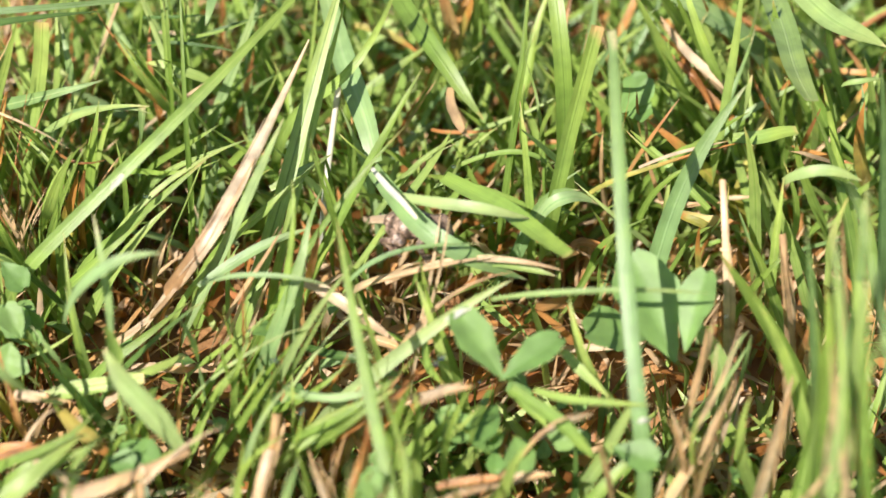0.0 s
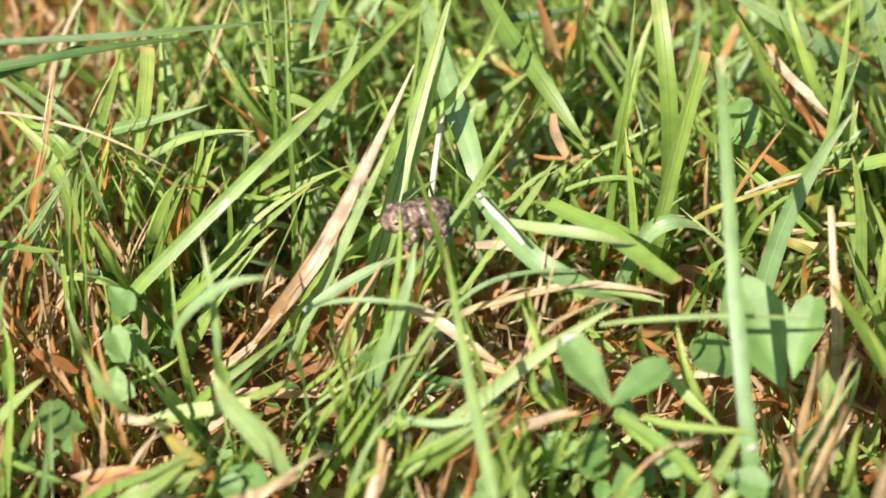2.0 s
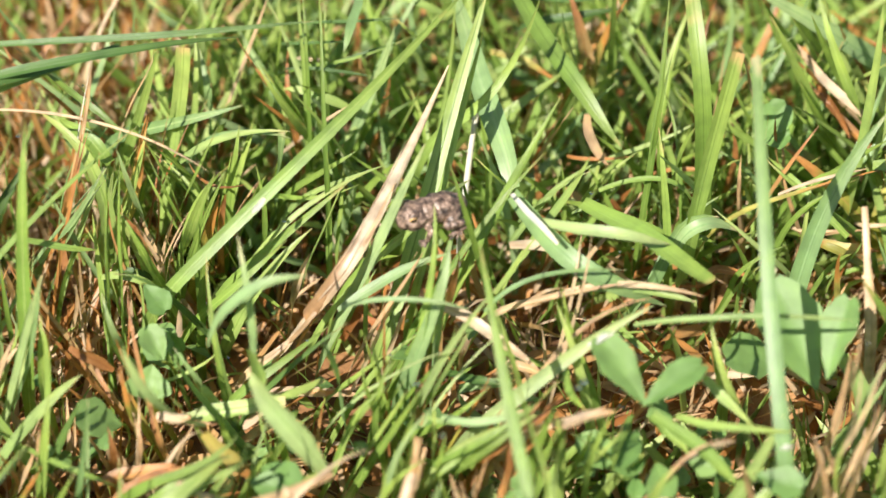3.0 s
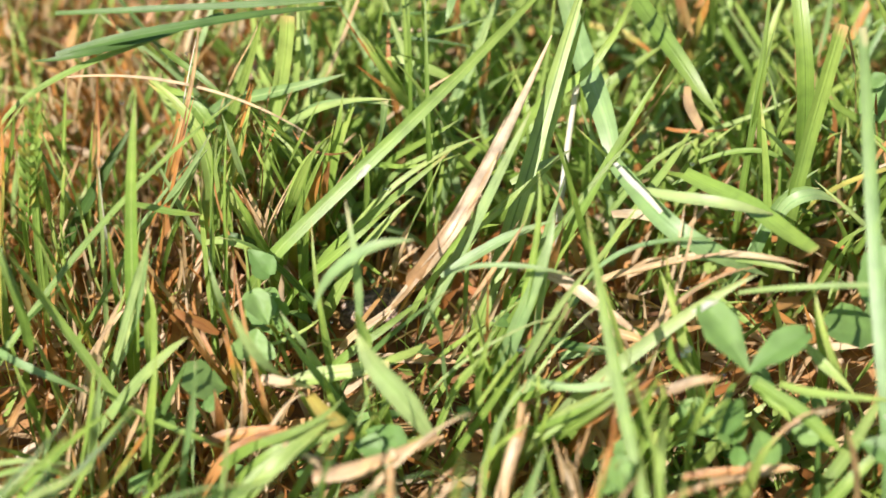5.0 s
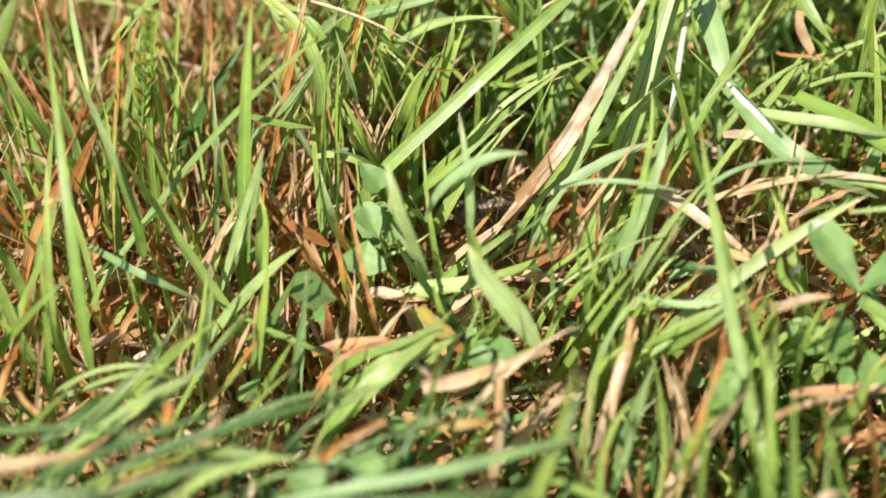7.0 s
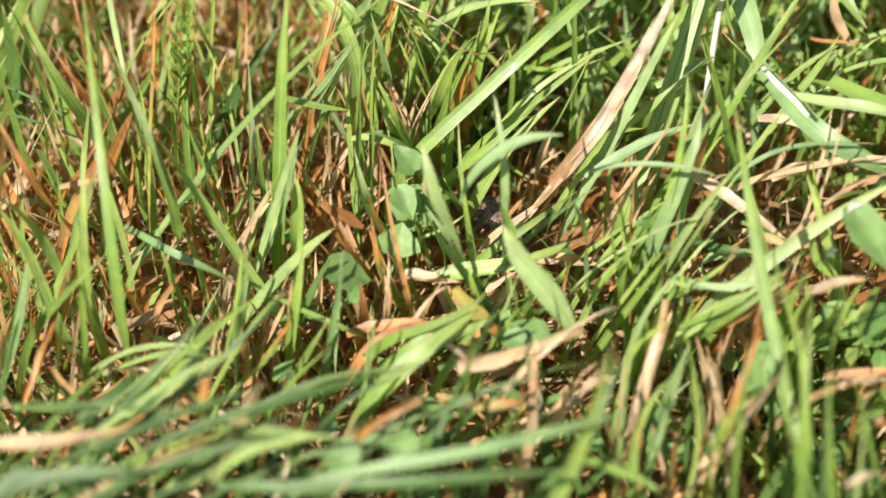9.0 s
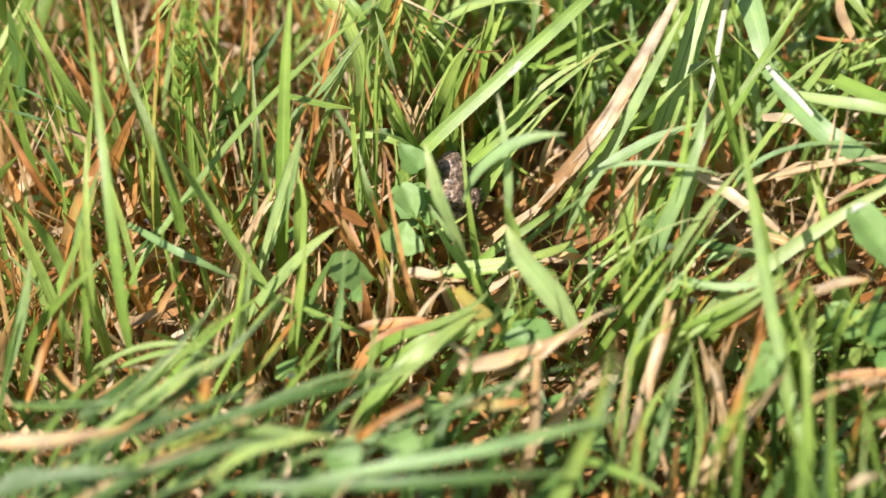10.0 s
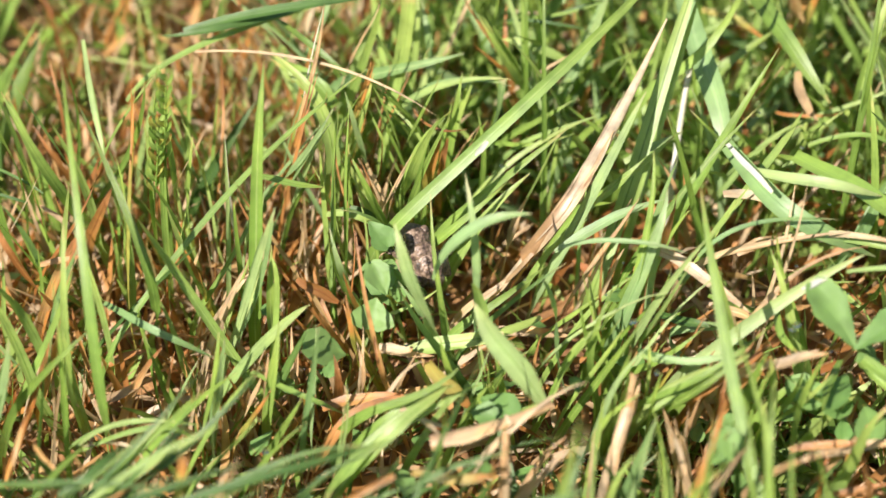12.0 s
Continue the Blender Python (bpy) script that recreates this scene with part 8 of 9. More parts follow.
blade("lime", (-87.5, -20.9, 42.0), (-80.5, -17.1, 48.0), (-72.2, -7.0, 50.0), 3.0)
blade("green", (-73.6, -32.6, 34.0), (-71.5, -31.5, 52.7), (-69.6, -29.6, 70.4), 1.2)
blade("straw", (-18.7, -9.4, 26.0), (-19.7, -8.7, 33.8), (-21.7, -7.4, 39.8), 1.0)
blade("straw", (-19.4, 3.4, 24.0), (-19.4, 4.1, 30.6), (-19.4, 5.4, 36.9), 0.9)
blade("straw", (-31.4, 5.1, 18.0), (-26.8, -0.7, 22.0), (-22.3, 1.0, 22.0), 1.1)
blade("straw", (-32.5, 3.6, 14.0), (-27.2, -3.5, 18.0), (-22.8, -1.7, 18.0), 0.9)
blade("brown", (-35.6, -7.5, 14.0), (-30.7, -6.8, 17.0), (-25.6, -7.1, 16.0), 1.0)
blade("straw", (-147.5, -14.4, 22.0), (-147.1, -13.7, 31.8), (-147.5, -12.4, 40.7), 1.1)
blade("straw", (-168.0, 10.2, 18.0), (-166.3, 10.9, 26.4), (-164.9, 12.2, 34.9), 1.0)
blade("brown", (-142.5, 12.8, 18.0), (-141.0, 13.5, 26.3), (-139.2, 14.8, 34.0), 1.3)
blade("straw", (-161.9, 9.1, 16.0), (-160.5, 9.8, 24.4), (-159.7, 11.1, 32.0), 0.9)
blade("straw", (-135.3, 6.1, 16.0), (-134.2, 6.8, 22.6), (-132.2, 8.1, 30.3), 1.2)
blade("brown", (-129.3, 12.4, 16.0), (-129.6, 13.1, 22.4), (-130.7, 14.4, 28.2), 1.2)

blade("blue", (89.3, 8.7, 66.0), (88.5, 9.7, 87.1), (88.3, 11.7, 107.8), 2.6)
blade("straw", (90.3, 29.7, 66.0), (88.8, 30.4, 75.8), (87.6, 31.7, 84.4), 1.7)
blade("green", (88.2, 73.6, 36.0), (82.6, 74.6, 47.1), (77.1, 76.6, 59.3), 2.7)
blade("straw", (82.6, 45.2, 40.0), (80.5, 46.2, 50.5), (77.9, 48.2, 63.8), 2.3)
blade("straw", (75.4, -34.7, 64.0), (78.7, -34.0, 69.8), (81.8, -32.7, 78.0), 2.5)
blade("lime", (98.0, 89.0, 50.0), (94.5, 90.0, 61.0), (90.4, 92.0, 74.4), 3.5)
blade("blue", (103.8, 61.1, 54.0), (100.0, 62.2, 82.5), (96.8, 64.1, 102.7), 3.8)
blade("brown", (108.6, 151.1, 40.0), (105.2, 151.8, 44.4), (101.3, 153.1, 48.4), 2.1)
blade("brown", (100.4, 145.4, 40.0), (106.9, 140.9, 43.0), (114.7, 141.7, 42.0), 1.7)
blade("pale", (98.8, 111.5, 60.0), (102.3, 109.4, 63.0), (108.8, 112.0, 62.0), 1.6)
blade("blue", (82.4, 12.8, 62.0), (79.8, 13.8, 80.1), (77.3, 15.8, 93.0), 3.1)

blade("pale", (81.1, -27.8, 62.0), (81.1, -27.1, 77.1), (82.3, -25.8, 92.7), 1.6)
blade("blue", (86.7, -34.2, 64.0), (85.5, -33.5, 80.5), (84.4, -32.2, 95.8), 1.5)
blade("straw", (84.4, -28.8, 60.0), (84.1, -28.1, 72.0), (82.8, -26.8, 83.1), 1.3)
blade("lime", (91.8, -23.7, 60.0), (88.9, -23.0, 73.5), (88.5, -21.7, 84.6), 1.6)

blade("deep_shaded", (-94.6, 53.0, 44.0), (-99.6, 51.7, 49.0), (-105.3, 51.4, 50.0), 2.0)
blade("brown", (-100.8, 39.9, 38.0), (-100.4, 42.7, 46.0), (-101.4, 46.8, 50.0), 0.7)
blade("green", (-93.7, 69.8, 30.0), (-94.3, 71.2, 37.6), (-96.5, 73.8, 42.4), 1.2)
blade("green", (-95.0, 50.1, 30.0), (-96.6, 51.5, 35.7), (-97.5, 54.1, 42.2), 1.3)
blade("straw", (-103.4, 82.8, 40.0), (-98.6, 69.0, 44.0), (-96.0, 64.8, 44.0), 1.1)
blade("straw", (-95.1, 70.0, 40.0), (-93.3, 70.5, 45.0), (-91.3, 77.3, 46.0), 0.8)
blade("green", (-97.2, 75.0, 28.0), (-97.5, 76.0, 33.4), (-97.3, 78.0, 38.0), 1.1)
blade("green", (-106.5, 47.8, 36.0), (-106.0, 49.2, 50.3), (-106.1, 51.8, 63.1), 0.9)
blade("green", (-103.8, 50.2, 36.0), (-103.2, 51.6, 48.7), (-102.6, 54.2, 61.6), 1.1)

blade("deep_shaded", (-147.7, -56.0, 56.0), (-140.7, -51.6, 60.0), (-136.5, -43.1, 60.0), 2.3)
blade("green", (-160.8, -54.0, 56.0), (-151.6, -55.1, 58.5), (-143.6, -53.5, 57.0), 1.3)
blade("deep_shaded", (-157.3, -78.8, 60.0), (-149.9, -77.7, 63.0), (-143.6, -80.0, 62.0), 1.5)
blade("deep_shaded", (-144.7, -78.8, 60.0), (-138.3, -77.7, 63.0), (-133.3, -74.9, 62.0), 1.4)
blade("lime", (-135.8, -78.5, 58.0), (-131.6, -73.9, 62.0), (-130.0, -67.8, 62.0), 1.3)
blade("deep_shaded", (-112.4, -62.0, 50.0), (-111.3, -61.3, 54.9), (-111.8, -60.0, 58.3), 2.7)
blade("deep_shaded", (-112.3, -74.6, 60.0), (-106.1, -76.6, 62.5), (-102.6, -74.8, 61.0), 1.7)
blade("deep_shaded", (-158.3, -73.0, 56.0), (-155.5, -73.0, 59.0), (-154.3, -69.2, 58.0), 1.3)
blade("deep_shaded", (-150.9, -80.2, 58.0), (-140.7, -79.2, 61.0), (-132.0, -78.5, 60.0), 1.3)
blade("deep_shaded", (-132.8, -65.7, 58.0), (-125.1, -63.1, 61.0), (-118.9, -60.1, 60.0), 1.1)
blade("deep_shaded", (-127.3, -79.4, 60.0), (-118.7, -76.8, 63.0), (-111.1, -70.4, 62.0), 1.3)
blade("brown", (-161.3, -28.9, 44.0), (-156.0, -36.6, 46.5), (-152.0, -38.9, 45.0), 1.0)
blade("brown", (-152.8, -27.6, 40.0), (-149.7, -33.9, 43.0), (-148.4, -34.8, 42.0), 0.8)
blade("brown", (-163.7, -36.5, 44.0), (-163.1, -32.0, 48.0), (-163.4, -24.9, 48.0), 1.1)

blade("straw", (5.7, -59.3, 58.0), (9.1, -59.2, 61.0), (12.4, -56.6, 60.0), 2.0, loose=True)
blade("straw", (3.9, -27.1, 54.0), (8.6, -27.9, 57.0), (13.6, -24.4, 56.0), 1.6, loose=True)
blade("blue", (1.3, -58.6, 54.0), (0.9, -57.6, 69.1), (0.2, -55.6, 83.0), 2.4)
blade("straw", (-17.0, -45.1, 50.0), (-12.8, -38.2, 56.0), (-6.3, -27.4, 58.0), 1.6, loose=True)
blade("lime", (-23.5, -44.9, 44.0), (-23.4, -43.8, 57.6), (-26.4, -41.9, 68.8), 1.4)
blade("straw", (-24.4, -3.9, 40.0), (-21.4, -14.5, 43.0), (-18.9, -23.5, 42.0), 1.3, loose=True)
blade("pale", (-39.0, -29.4, 44.0), (-38.5, -28.3, 55.5), (-37.8, -26.4, 60.6), 1.2)
blade("straw", (-20.9, -32.6, 44.0), (-19.5, -42.0, 47.0), (-20.0, -49.1, 46.0), 1.4, loose=True)
blade("pale", (8.7, -54.5, 50.0), (8.7, -53.5, 61.6), (8.4, -51.5, 71.9), 1.5)
blade("lime", (11.5, -40.0, 50.0), (8.9, -38.9, 59.8), (5.9, -37.0, 70.0), 1.6)

# ---- clover ----
clover((-106.4, 38.8, -4.0), [((-100.3, 23.4, 29.0), (-110.1, 19.0, 35.0), 10.2, 8)])
clover((-99.3, 52.2, -4.0), [((-94.0, 31.7, 40.0), (-94.8, 26.6, 34.0), 10.9, -8)])
clover((-96.8, 65.3, -4.0), [((-98.5, 46.2, 38.0), (-91.8, 39.7, 36.0), 8.0, 14)])
clover((-93.3, 65.7, -4.0), [((-93.3, 44.9, 39.0), (-88.6, 41.9, 35.0), 4.8, 30)])
clover((-101.4, 82.7, -4.0), [((-98.4, 51.5, 47.0), (-92.7, 47.8, 42.0), 6.6, -8)])
clover((19.4, 63.8, -4.0), [((16.4, 10.6, 53.0), (5.6, 19.2, 65.0), 8.8, 10)])
clover((26.2, 58.1, -4.0), [((15.8, 10.3, 53.0), (29.0, 18.7, 59.0), 7.8, -12)])
clover((62.1, 63.6, -4.0), [((55.0, 25.9, 45.0), (43.8, 42.6, 63.0), 14.5, 5)])
clover((67.0, 76.0, -4.0), [((56.5, 25.3, 49.0), (61.0, 37.9, 63.0), 8.8, -20)])
clover((44.2, 64.8, -4.0), [((50.9, 43.9, 37.0), (34.8, 38.5, 43.0), 11.5, 10)])
clover((51.9, 147.5, -4.0), [((46.2, 118.0, 45.0), (52.6, 120.2, 55.0), 8.5, 8)])
clover((51.9, 147.5, -4.0), [((47.6, 116.9, 45.0), (53.6, 115.4, 49.0), 7.1, 0)])
clover((16.6, 46.0, -4.0), [((15.6, 15.8, 41.0), (11.3, 1.3, 43.0), 6.5, 0)])
clover((23.2, 34.9, -4.0), [((19.4, 7.4, 39.0), (21.6, -6.6, 41.0), 7.4, 10)])
clover((-64.0, 27.4, -4.0), [((-66.6, 5.6, 35.0), (-57.6, -3.0, 37.0), 8.8, 0)])
clover((-103.0, -18.1, -4.0), [((-96.5, -64.7, 61.0), (-88.4, -66.9, 61.0), 8.5, 0)])
clover((-87.8, -16.4, -4.0), [((-86.5, -54.3, 55.0), (-77.9, -58.6, 57.0), 7.9, 10)])
clover((-10.4, 17.9, -4.0), [((-13.3, -9.7, 41.0), (-11.3, -16.5, 41.0), 6.8, 0)])
clover((-88.3, 59.8, -4.0), [((-90.0, 36.5, 35.0), (-87.8, 36.5, 39.0), 3.4, 0)])
clover((9.0, 47.5, -4.0), [((4.7, 14.7, 39.0), (9.7, 5.9, 39.0), 7.6, 0)])
clover((49.6, 32.2, -4.0), [((39.7, -5.4, 49.0), (49.6, -9.2, 49.0), 7.4, 0)])
clover((4.5, 37.9, -4.0), [((3.4, 10.9, 35.0), (5.1, 14.8, 39.0), 5.5, 0)])
clover((34.0, 42.8, -4.0), [((26.0, 7.4, 41.0), (32.7, 4.1, 41.0), 6.2, 10)])
clover((-13.8, 27.8, -4.0), [((-14.1, -0.3, 35.0), (-9.1, -5.5, 37.0), 6.1, 0)])
clover((-7.5, 24.2, -4.0), [((-10.3, -10.4, 41.0), (-7.8, -8.8, 43.0), 6.1, 0)])
clover((16.1, 42.2, -4.0), [((11.7, 12.4, 37.0), (15.1, 3.3, 39.0), 7.1, 0)])
clover((5.4, 49.1, -4.0), [((2.3, 17.1, 37.0), (7.9, 13.9, 37.0), 5.8, 10)])
clover((-63.8, 30.0, -4.0), [((-68.4, -1.4, 37.0), (-62.0, -2.6, 37.0), 6.2, 0)])
clover((-101.2, -9.6, -4.0), [((-95.4, -60.9, 59.0), (-90.5, -63.5, 59.0), 7.8, 0)])
clover((25.8, 59.4, -4.0), [((17.5, 19.8, 41.0), (22.5, 22.2, 41.0), 7.6, 0)])
clover((-98.4, 65.6, -4.0), [((-95.8, 43.6, 37.0), (-97.5, 46.2, 39.0), 5.3, 0)])
clover((-96.6, 61.6, -4.0), [((-91.8, 34.1, 39.0), (-95.9, 38.7, 45.0), 6.5, 10)])
clover((-4.9, 8.7, -4.0), [((-8.9, -21.3, 46.0), (-11.3, -17.5, 52.0), 6.0, 0)])


# ---- ears and dew ----
ear((-156.9, 86.1, 1.0), (-148.6, 58.5, 55.0), (-143.5, 48.4, 89.0))
ear((-163.9, 85.3, 1.0), (-152.3, 60.2, 45.0), (-148.8, 56.7, 71.0))
dew(-82.5, -68.3, 65.0, 0.75)
dew(-81.4, -66.5, 65.0, 0.50)
dew(-110.1, -27.1, 45.0, 0.70)
dew(-27.1, 6.7, 45.0, 0.60)
dew(1.8, 8.7, 59.0, 0.70)
dew(-94.5, -56.9, 59.0, 0.35)
dew(-32.8, 12.4, 55.0, 0.70)
dew(-85.4, 19.2, 37.0, 0.50)
dew(-40.1, 32.5, 45.0, 0.40)
dew(-33.6, 18.7, 49.0, 0.50)
dew(-27.2, 15.1, 38.0, 0.55)
dew(3.0, 13.8, 56.0, 0.90)
dew(3.3, 41.5, 50.0, 0.40)
dew(-48.5, -11.2, 38.0, 0.45)
dew(-52.3, -16.3, 36.0, 0.40)
dew(-112.8, -15.3, 34.0, 0.60)
dew(-111.8, -16.3, 34.0, 0.40)
dew(-94.7, -55.9, 58.0, 0.35)
dew(-82.0, -62.8, 62.0, 0.50)
dew(-78.3, 41.9, 34.0, 0.30)
dew(-59.9, 42.0, 40.0, 0.35)
dew(4.7, 95.4, 44.0, 0.55)
dew(-24.5, 73.4, 44.0, 0.35)
dew(-15.3, 14.8, 44.0, 0.40)
dew(-152.4, 20.6, 44.0, 0.35)
dew(-109.2, 16.2, 30.0, 0.30)
dew(-5.9, 114.1, 40.0, 0.35)
dew(-36.8, 40.9, 48.0, 0.30)
dew(3.0, 16.1, 54.0, 0.70)
dew(15.2, 35.2, 48.0, 0.30)
dew(11.7, 19.4, 44.0, 0.40)
dew(43.6, 38.9, 50.0, 0.45)
dew(65.6, 32.2, 54.0, 0.50)
dew(-69.8, 87.9, 38.0, 0.55)
dew(69.0, 13.0, 50.0, 0.40)
dew(14.8, 79.3, 40.0, 0.30)
dew(11.8, 78.1, 40.0, 0.40)
dew(-12.9, 93.5, 30.0, 0.35)
dew(-140.2, 115.8, 40.0, 0.60)
dew(-124.1, 124.5, 50.0, 0.40)


# ---- the toadlet ----
def part(name, bm, material, parent, label=""):
    me = bpy.data.meshes.new(name)
    bm.to_mesh(me)
    bm.free()
    me.polygons.foreach_set("use_smooth", [True] * len(me.polygons))
    me.materials.append(material)
    ob = new(name, me)
    ob.parent = parent
    if label:
        ob["label"] = label
    return ob


def lump(bm, centre, size, turn=(0, 0, 0), warts=0.0, detail=3, seed=0):
    """An uneven rounded mass, in millimetres."""
    got = bmesh.ops.create_icosphere(bm, subdivisions=detail, radius=1)
    m = pose(*(c * MM for c in centre), *turn)
    for v in got["verts"]:
        n = v.co.copy()
        bumpy = 1 + warts * noise.noise(n * 3.1 + Vector((seed, 0, 0))) + warts * 0.7 * noise.noise(n * 7.5 + Vector((0, seed, 0)))
        v.co = m @ Vector((n.x * size[0] * MM * bumpy, n.y * size[1] * MM * bumpy, n.z * size[2] * MM * bumpy))


def limb(bm, points, radii):
    """A jointed limb of tapering segments with rounded joints."""
    for (p, q), (r, s) in zip(zip(points, points[1:]), zip(radii, radii[1:])):
        p, q = Vector(p) * MM, Vector(q) * MM
        rot = (q - p).to_track_quat("Z", "Y").to_matrix().to_4x4()
        bmesh.ops.create_cone(bm, cap_ends=True, segments=10, radius1=r * MM, radius2=s * MM, depth=(q - p).length, matrix=Matrix.Translation((p + q) / 2) @ rot)
        bmesh.ops.create_icosphere(bm, subdivisions=2, radius=s * MM * 1.03, matrix=Matrix.Translation(q))


def toad():
    root = new("toadlet")
    tagged(root, "tiny grey-brown warty toadlet among the grass blades", "toad")
    bm = bmesh.new()
    lump(bm, (-3.2, 0, 4.2), (5.2, 4.1, 3.5), (0, -12, 0), 0.07, 4, 1)
    lump(bm, (-6.6, 0, 3.6), (2.8, 2.8, 2.5), (0, 0, 0), 0.06, 3, 2)
    lump(bm, (0.9, 0, 5.1), (3.9, 3.8, 3.15), (0, -8, 0), 0.06, 4, 5)
    part("body", bm, SKIN, root)
    bm = bmesh.new()
    lump(bm, (4.1, 0, 5.3), (4.3, 4.1, 3.2), (0, 6, 0), 0.06, 4, 3)
    lump(bm, (6.7, 0, 4.7), (2.1, 2.7, 2.0), (0, 10, 0), 0.03, 3, 4)
    for s in (1, -1):
        lump(bm, (4.8, 2.5 * s, 7.2), (1.6, 1.1, 1.2), (0, 0, 8 * s), 0.03, 3, 6 + s)
    head = part("head", bm, SKIN, root)
    for s in (1, -1):
        bm = bmesh.new()
        lump(bm, (5.3, 3.05 * s, 6.9), (1.05, 0.75, 0.95), detail=3)
        eye = part("eye", bm, EYE_GOLD, head, "golden eye with a black pupil")
        bm = bmesh.new()
        lump(bm, (5.45, 3.45 * s, 6.9), (0.75, 0.48, 0.5), detail=3)
        part("pupil", bm, EYE_BLACK, head)
        bm = bmesh.new()
        limb(bm, [(2.4, 2.6 * s, 4.0), (2.0, 4.7 * s, 2.6), (3.6, 5.0 * s, 0.6)], [1.2, 0.95, 0.6])
        leg = part("foreleg", bm, SKIN, root)
        bm = bmesh.new()
        for a in (-38, -10, 18, 46):
            limb(bm, [(3.6, 5.0 * s, 0.6), (3.6 + 2.0 * math.cos(radians(a)), 5.0 * s + 2.0 * s * math.sin(radians(a)), 0.25)], [0.42, 0.24])
        part("forefoot", bm, SKIN, leg)
        bm = bmesh.new()
        limb(bm, [(-6.4, 2.2 * s, 3.4), (-2.2, 5.6 * s, 3.2), (-7.0, 5.4 * s, 1.4), (-5.0, 5.9 * s, 0.7)], [1.9, 1.35, 0.95, 0.6])
        leg = part("hindleg", bm, SKIN, root)
        bm = bmesh.new()
        for a, ln in ((-20, 2.4), (0, 3.2), (20, 3.9), (42, 3.0), (66, 2.0)):
            limb(bm, [(-5.0, 5.9 * s, 0.7), (-5.0 + ln * math.cos(radians(a)), 5.9 * s + ln * s * math.sin(radians(a)), 0.25)], [0.45, 0.22])
        part("hindfoot", bm, SKIN, leg)
    return root


toadlet = toad()
for bit in toadlet.children_recursive:
    bit.data.transform(Matrix.Scale(0.96, 4))


# ---- the turf between the single blades ----
def turf(name, kind, n, area, height, width, lean, label, category, seed, keep=None, flat=False, steps=5):
    """A joined mass of small blades, spread over area = (x0, x1, y0, y1) in millimetres."""
    rng = random.Random(seed)
    verts, faces, uvs = [], [], []
    made = 0
    while made < n:
        x, y = rng.uniform(area[0], area[1]) * MM, rng.uniform(area[2], area[3]) * MM
        size = keep(x, y, rng) if keep else 1.0
        if not size:
            continue
        made += 1
        head = rng.uniform(0, 2 * math.pi)
        h = rng.uniform(*height) * MM * size
        tilt = abs(rng.gauss(lean, 0.22))
        out = Vector((math.cos(head), math.sin(head), 0))
        z = ground_height(x, y) - 0.001
        b = Vector((x, y, z))
        if flat:
            b.z += rng.uniform(0.001, 0.013)
            t = b + out * h + Vector((0, 0, rng.uniform(-0.004, 0.012)))
            t.z = max(t.z, ground_height(t.x, t.y) + 0.001)
            m = (b + t) / 2 + Vector((rng.gauss(0, 1), rng.gauss(0, 1), abs(rng.gauss(0, 1)))) * h * 0.06
        else:
            t = b + out * math.sin(tilt) * h + Vector((0, 0, math.cos(tilt) * h))
            m = (b + t) / 2 + Vector((0, 0, h * rng.uniform(0.02, 0.12) * math.sin(tilt))) - out * h * rng.uniform(0, 0.08)
        a = rng.uniform(0, 2 * math.pi)
        face = Vector((math.cos(a) * 0.7, math.sin(a) * 0.7, rng.uniform(0.2, 1)))
        v, f, u = strip(b, m, t, rng.uniform(*width) * MM, fold=0.25, end=0.06, face=face, steps=steps, across=2, twist=rng.uniform(-0.9, 0.9))
        o = len(verts)
        verts += v
        uvs += u
        faces += [tuple(i + o for i in q) for q in f]
    ob = sheet(name, verts, faces, uvs, STUFF[kind])
    return tagged(ob, label, category, kind="stuff")


HOLES = [(-28, 1, 11), (-56, 70, 7), (-86, 103, 7), (-29, 94, 6), (-156, 30, 9), (-173, 8, 8), (-161, 9, 8), (-24, 3, 8), (-149, 37, 7), (-100, 53, 5), (-141, 103, 8), (-129, 107, 8), (17, 205, 7), (-79, 216, 7), (-95, 227, 7), (-2, 113, 7)]


def bare(x, y, rng):
    """No growth over the small bare hollows where the soil shows."""
    return 0.0 if any((x / MM - px) ** 2 + (y / MM - py) ** 2 < q * q for px, py, q in HOLES) else 1.0


def clear_run(x, y, rng):
    """Shorter turf in the little hollow along which the toad goes."""
    if not bare(x, y, rng):
        return 0.0
    for px, py, r in ((-25, 55, 20), (-45, 52, 18), (-58, 38, 18), (-70, 40, 18), (-80, 45, 18)):
        dx, dy = x / MM - px, y / MM - py
        if dx * dx + (dy * 0.8 if dy > 0 else dy * 0.5) ** 2 < r * r:
            return 0.6
    return 1.0


def thin_core(x, y, rng):
    """The middle of the bed is thin and brown underneath; single blades stand there."""
    size = clear_run(x, y, rng)
    u, v = (x / MM + 45) / 105, (y / MM - 62) / 95
    return 0.0 if u * u + v * v < 1 and rng.random() < 0.3 else size


NEAR = (-210, 130, -70, 290)
turf("grass_tufts", "green", 800, NEAR, (9, 26), (1.3, 2.8), 0.75, "dense short green lawn grass", "grass", 11, thin_core)
turf("grass_tufts", "lime", 650, NEAR, (9, 26), (1.1, 2.6), 0.75, "yellow-green young grass shoots", "grass", 12, thin_core)
turf("grass_tufts", "blue", 180, NEAR, (9, 25), (1.5, 3.0), 0.55, "bluish-green lawn grass", "grass", 13, thin_core)
turf("dry_grass", "brown", 1900, NEAR, (9, 28), (1.0, 2.6), 0.6, "withered brown blades low in the turf", "dead grass", 14, clear_run)
turf("dry_grass", "straw", 1500, NEAR, (9, 27), (1.0, 2.4), 0.6, "bleached dry blades low in the turf", "dead grass", 15, clear_run)
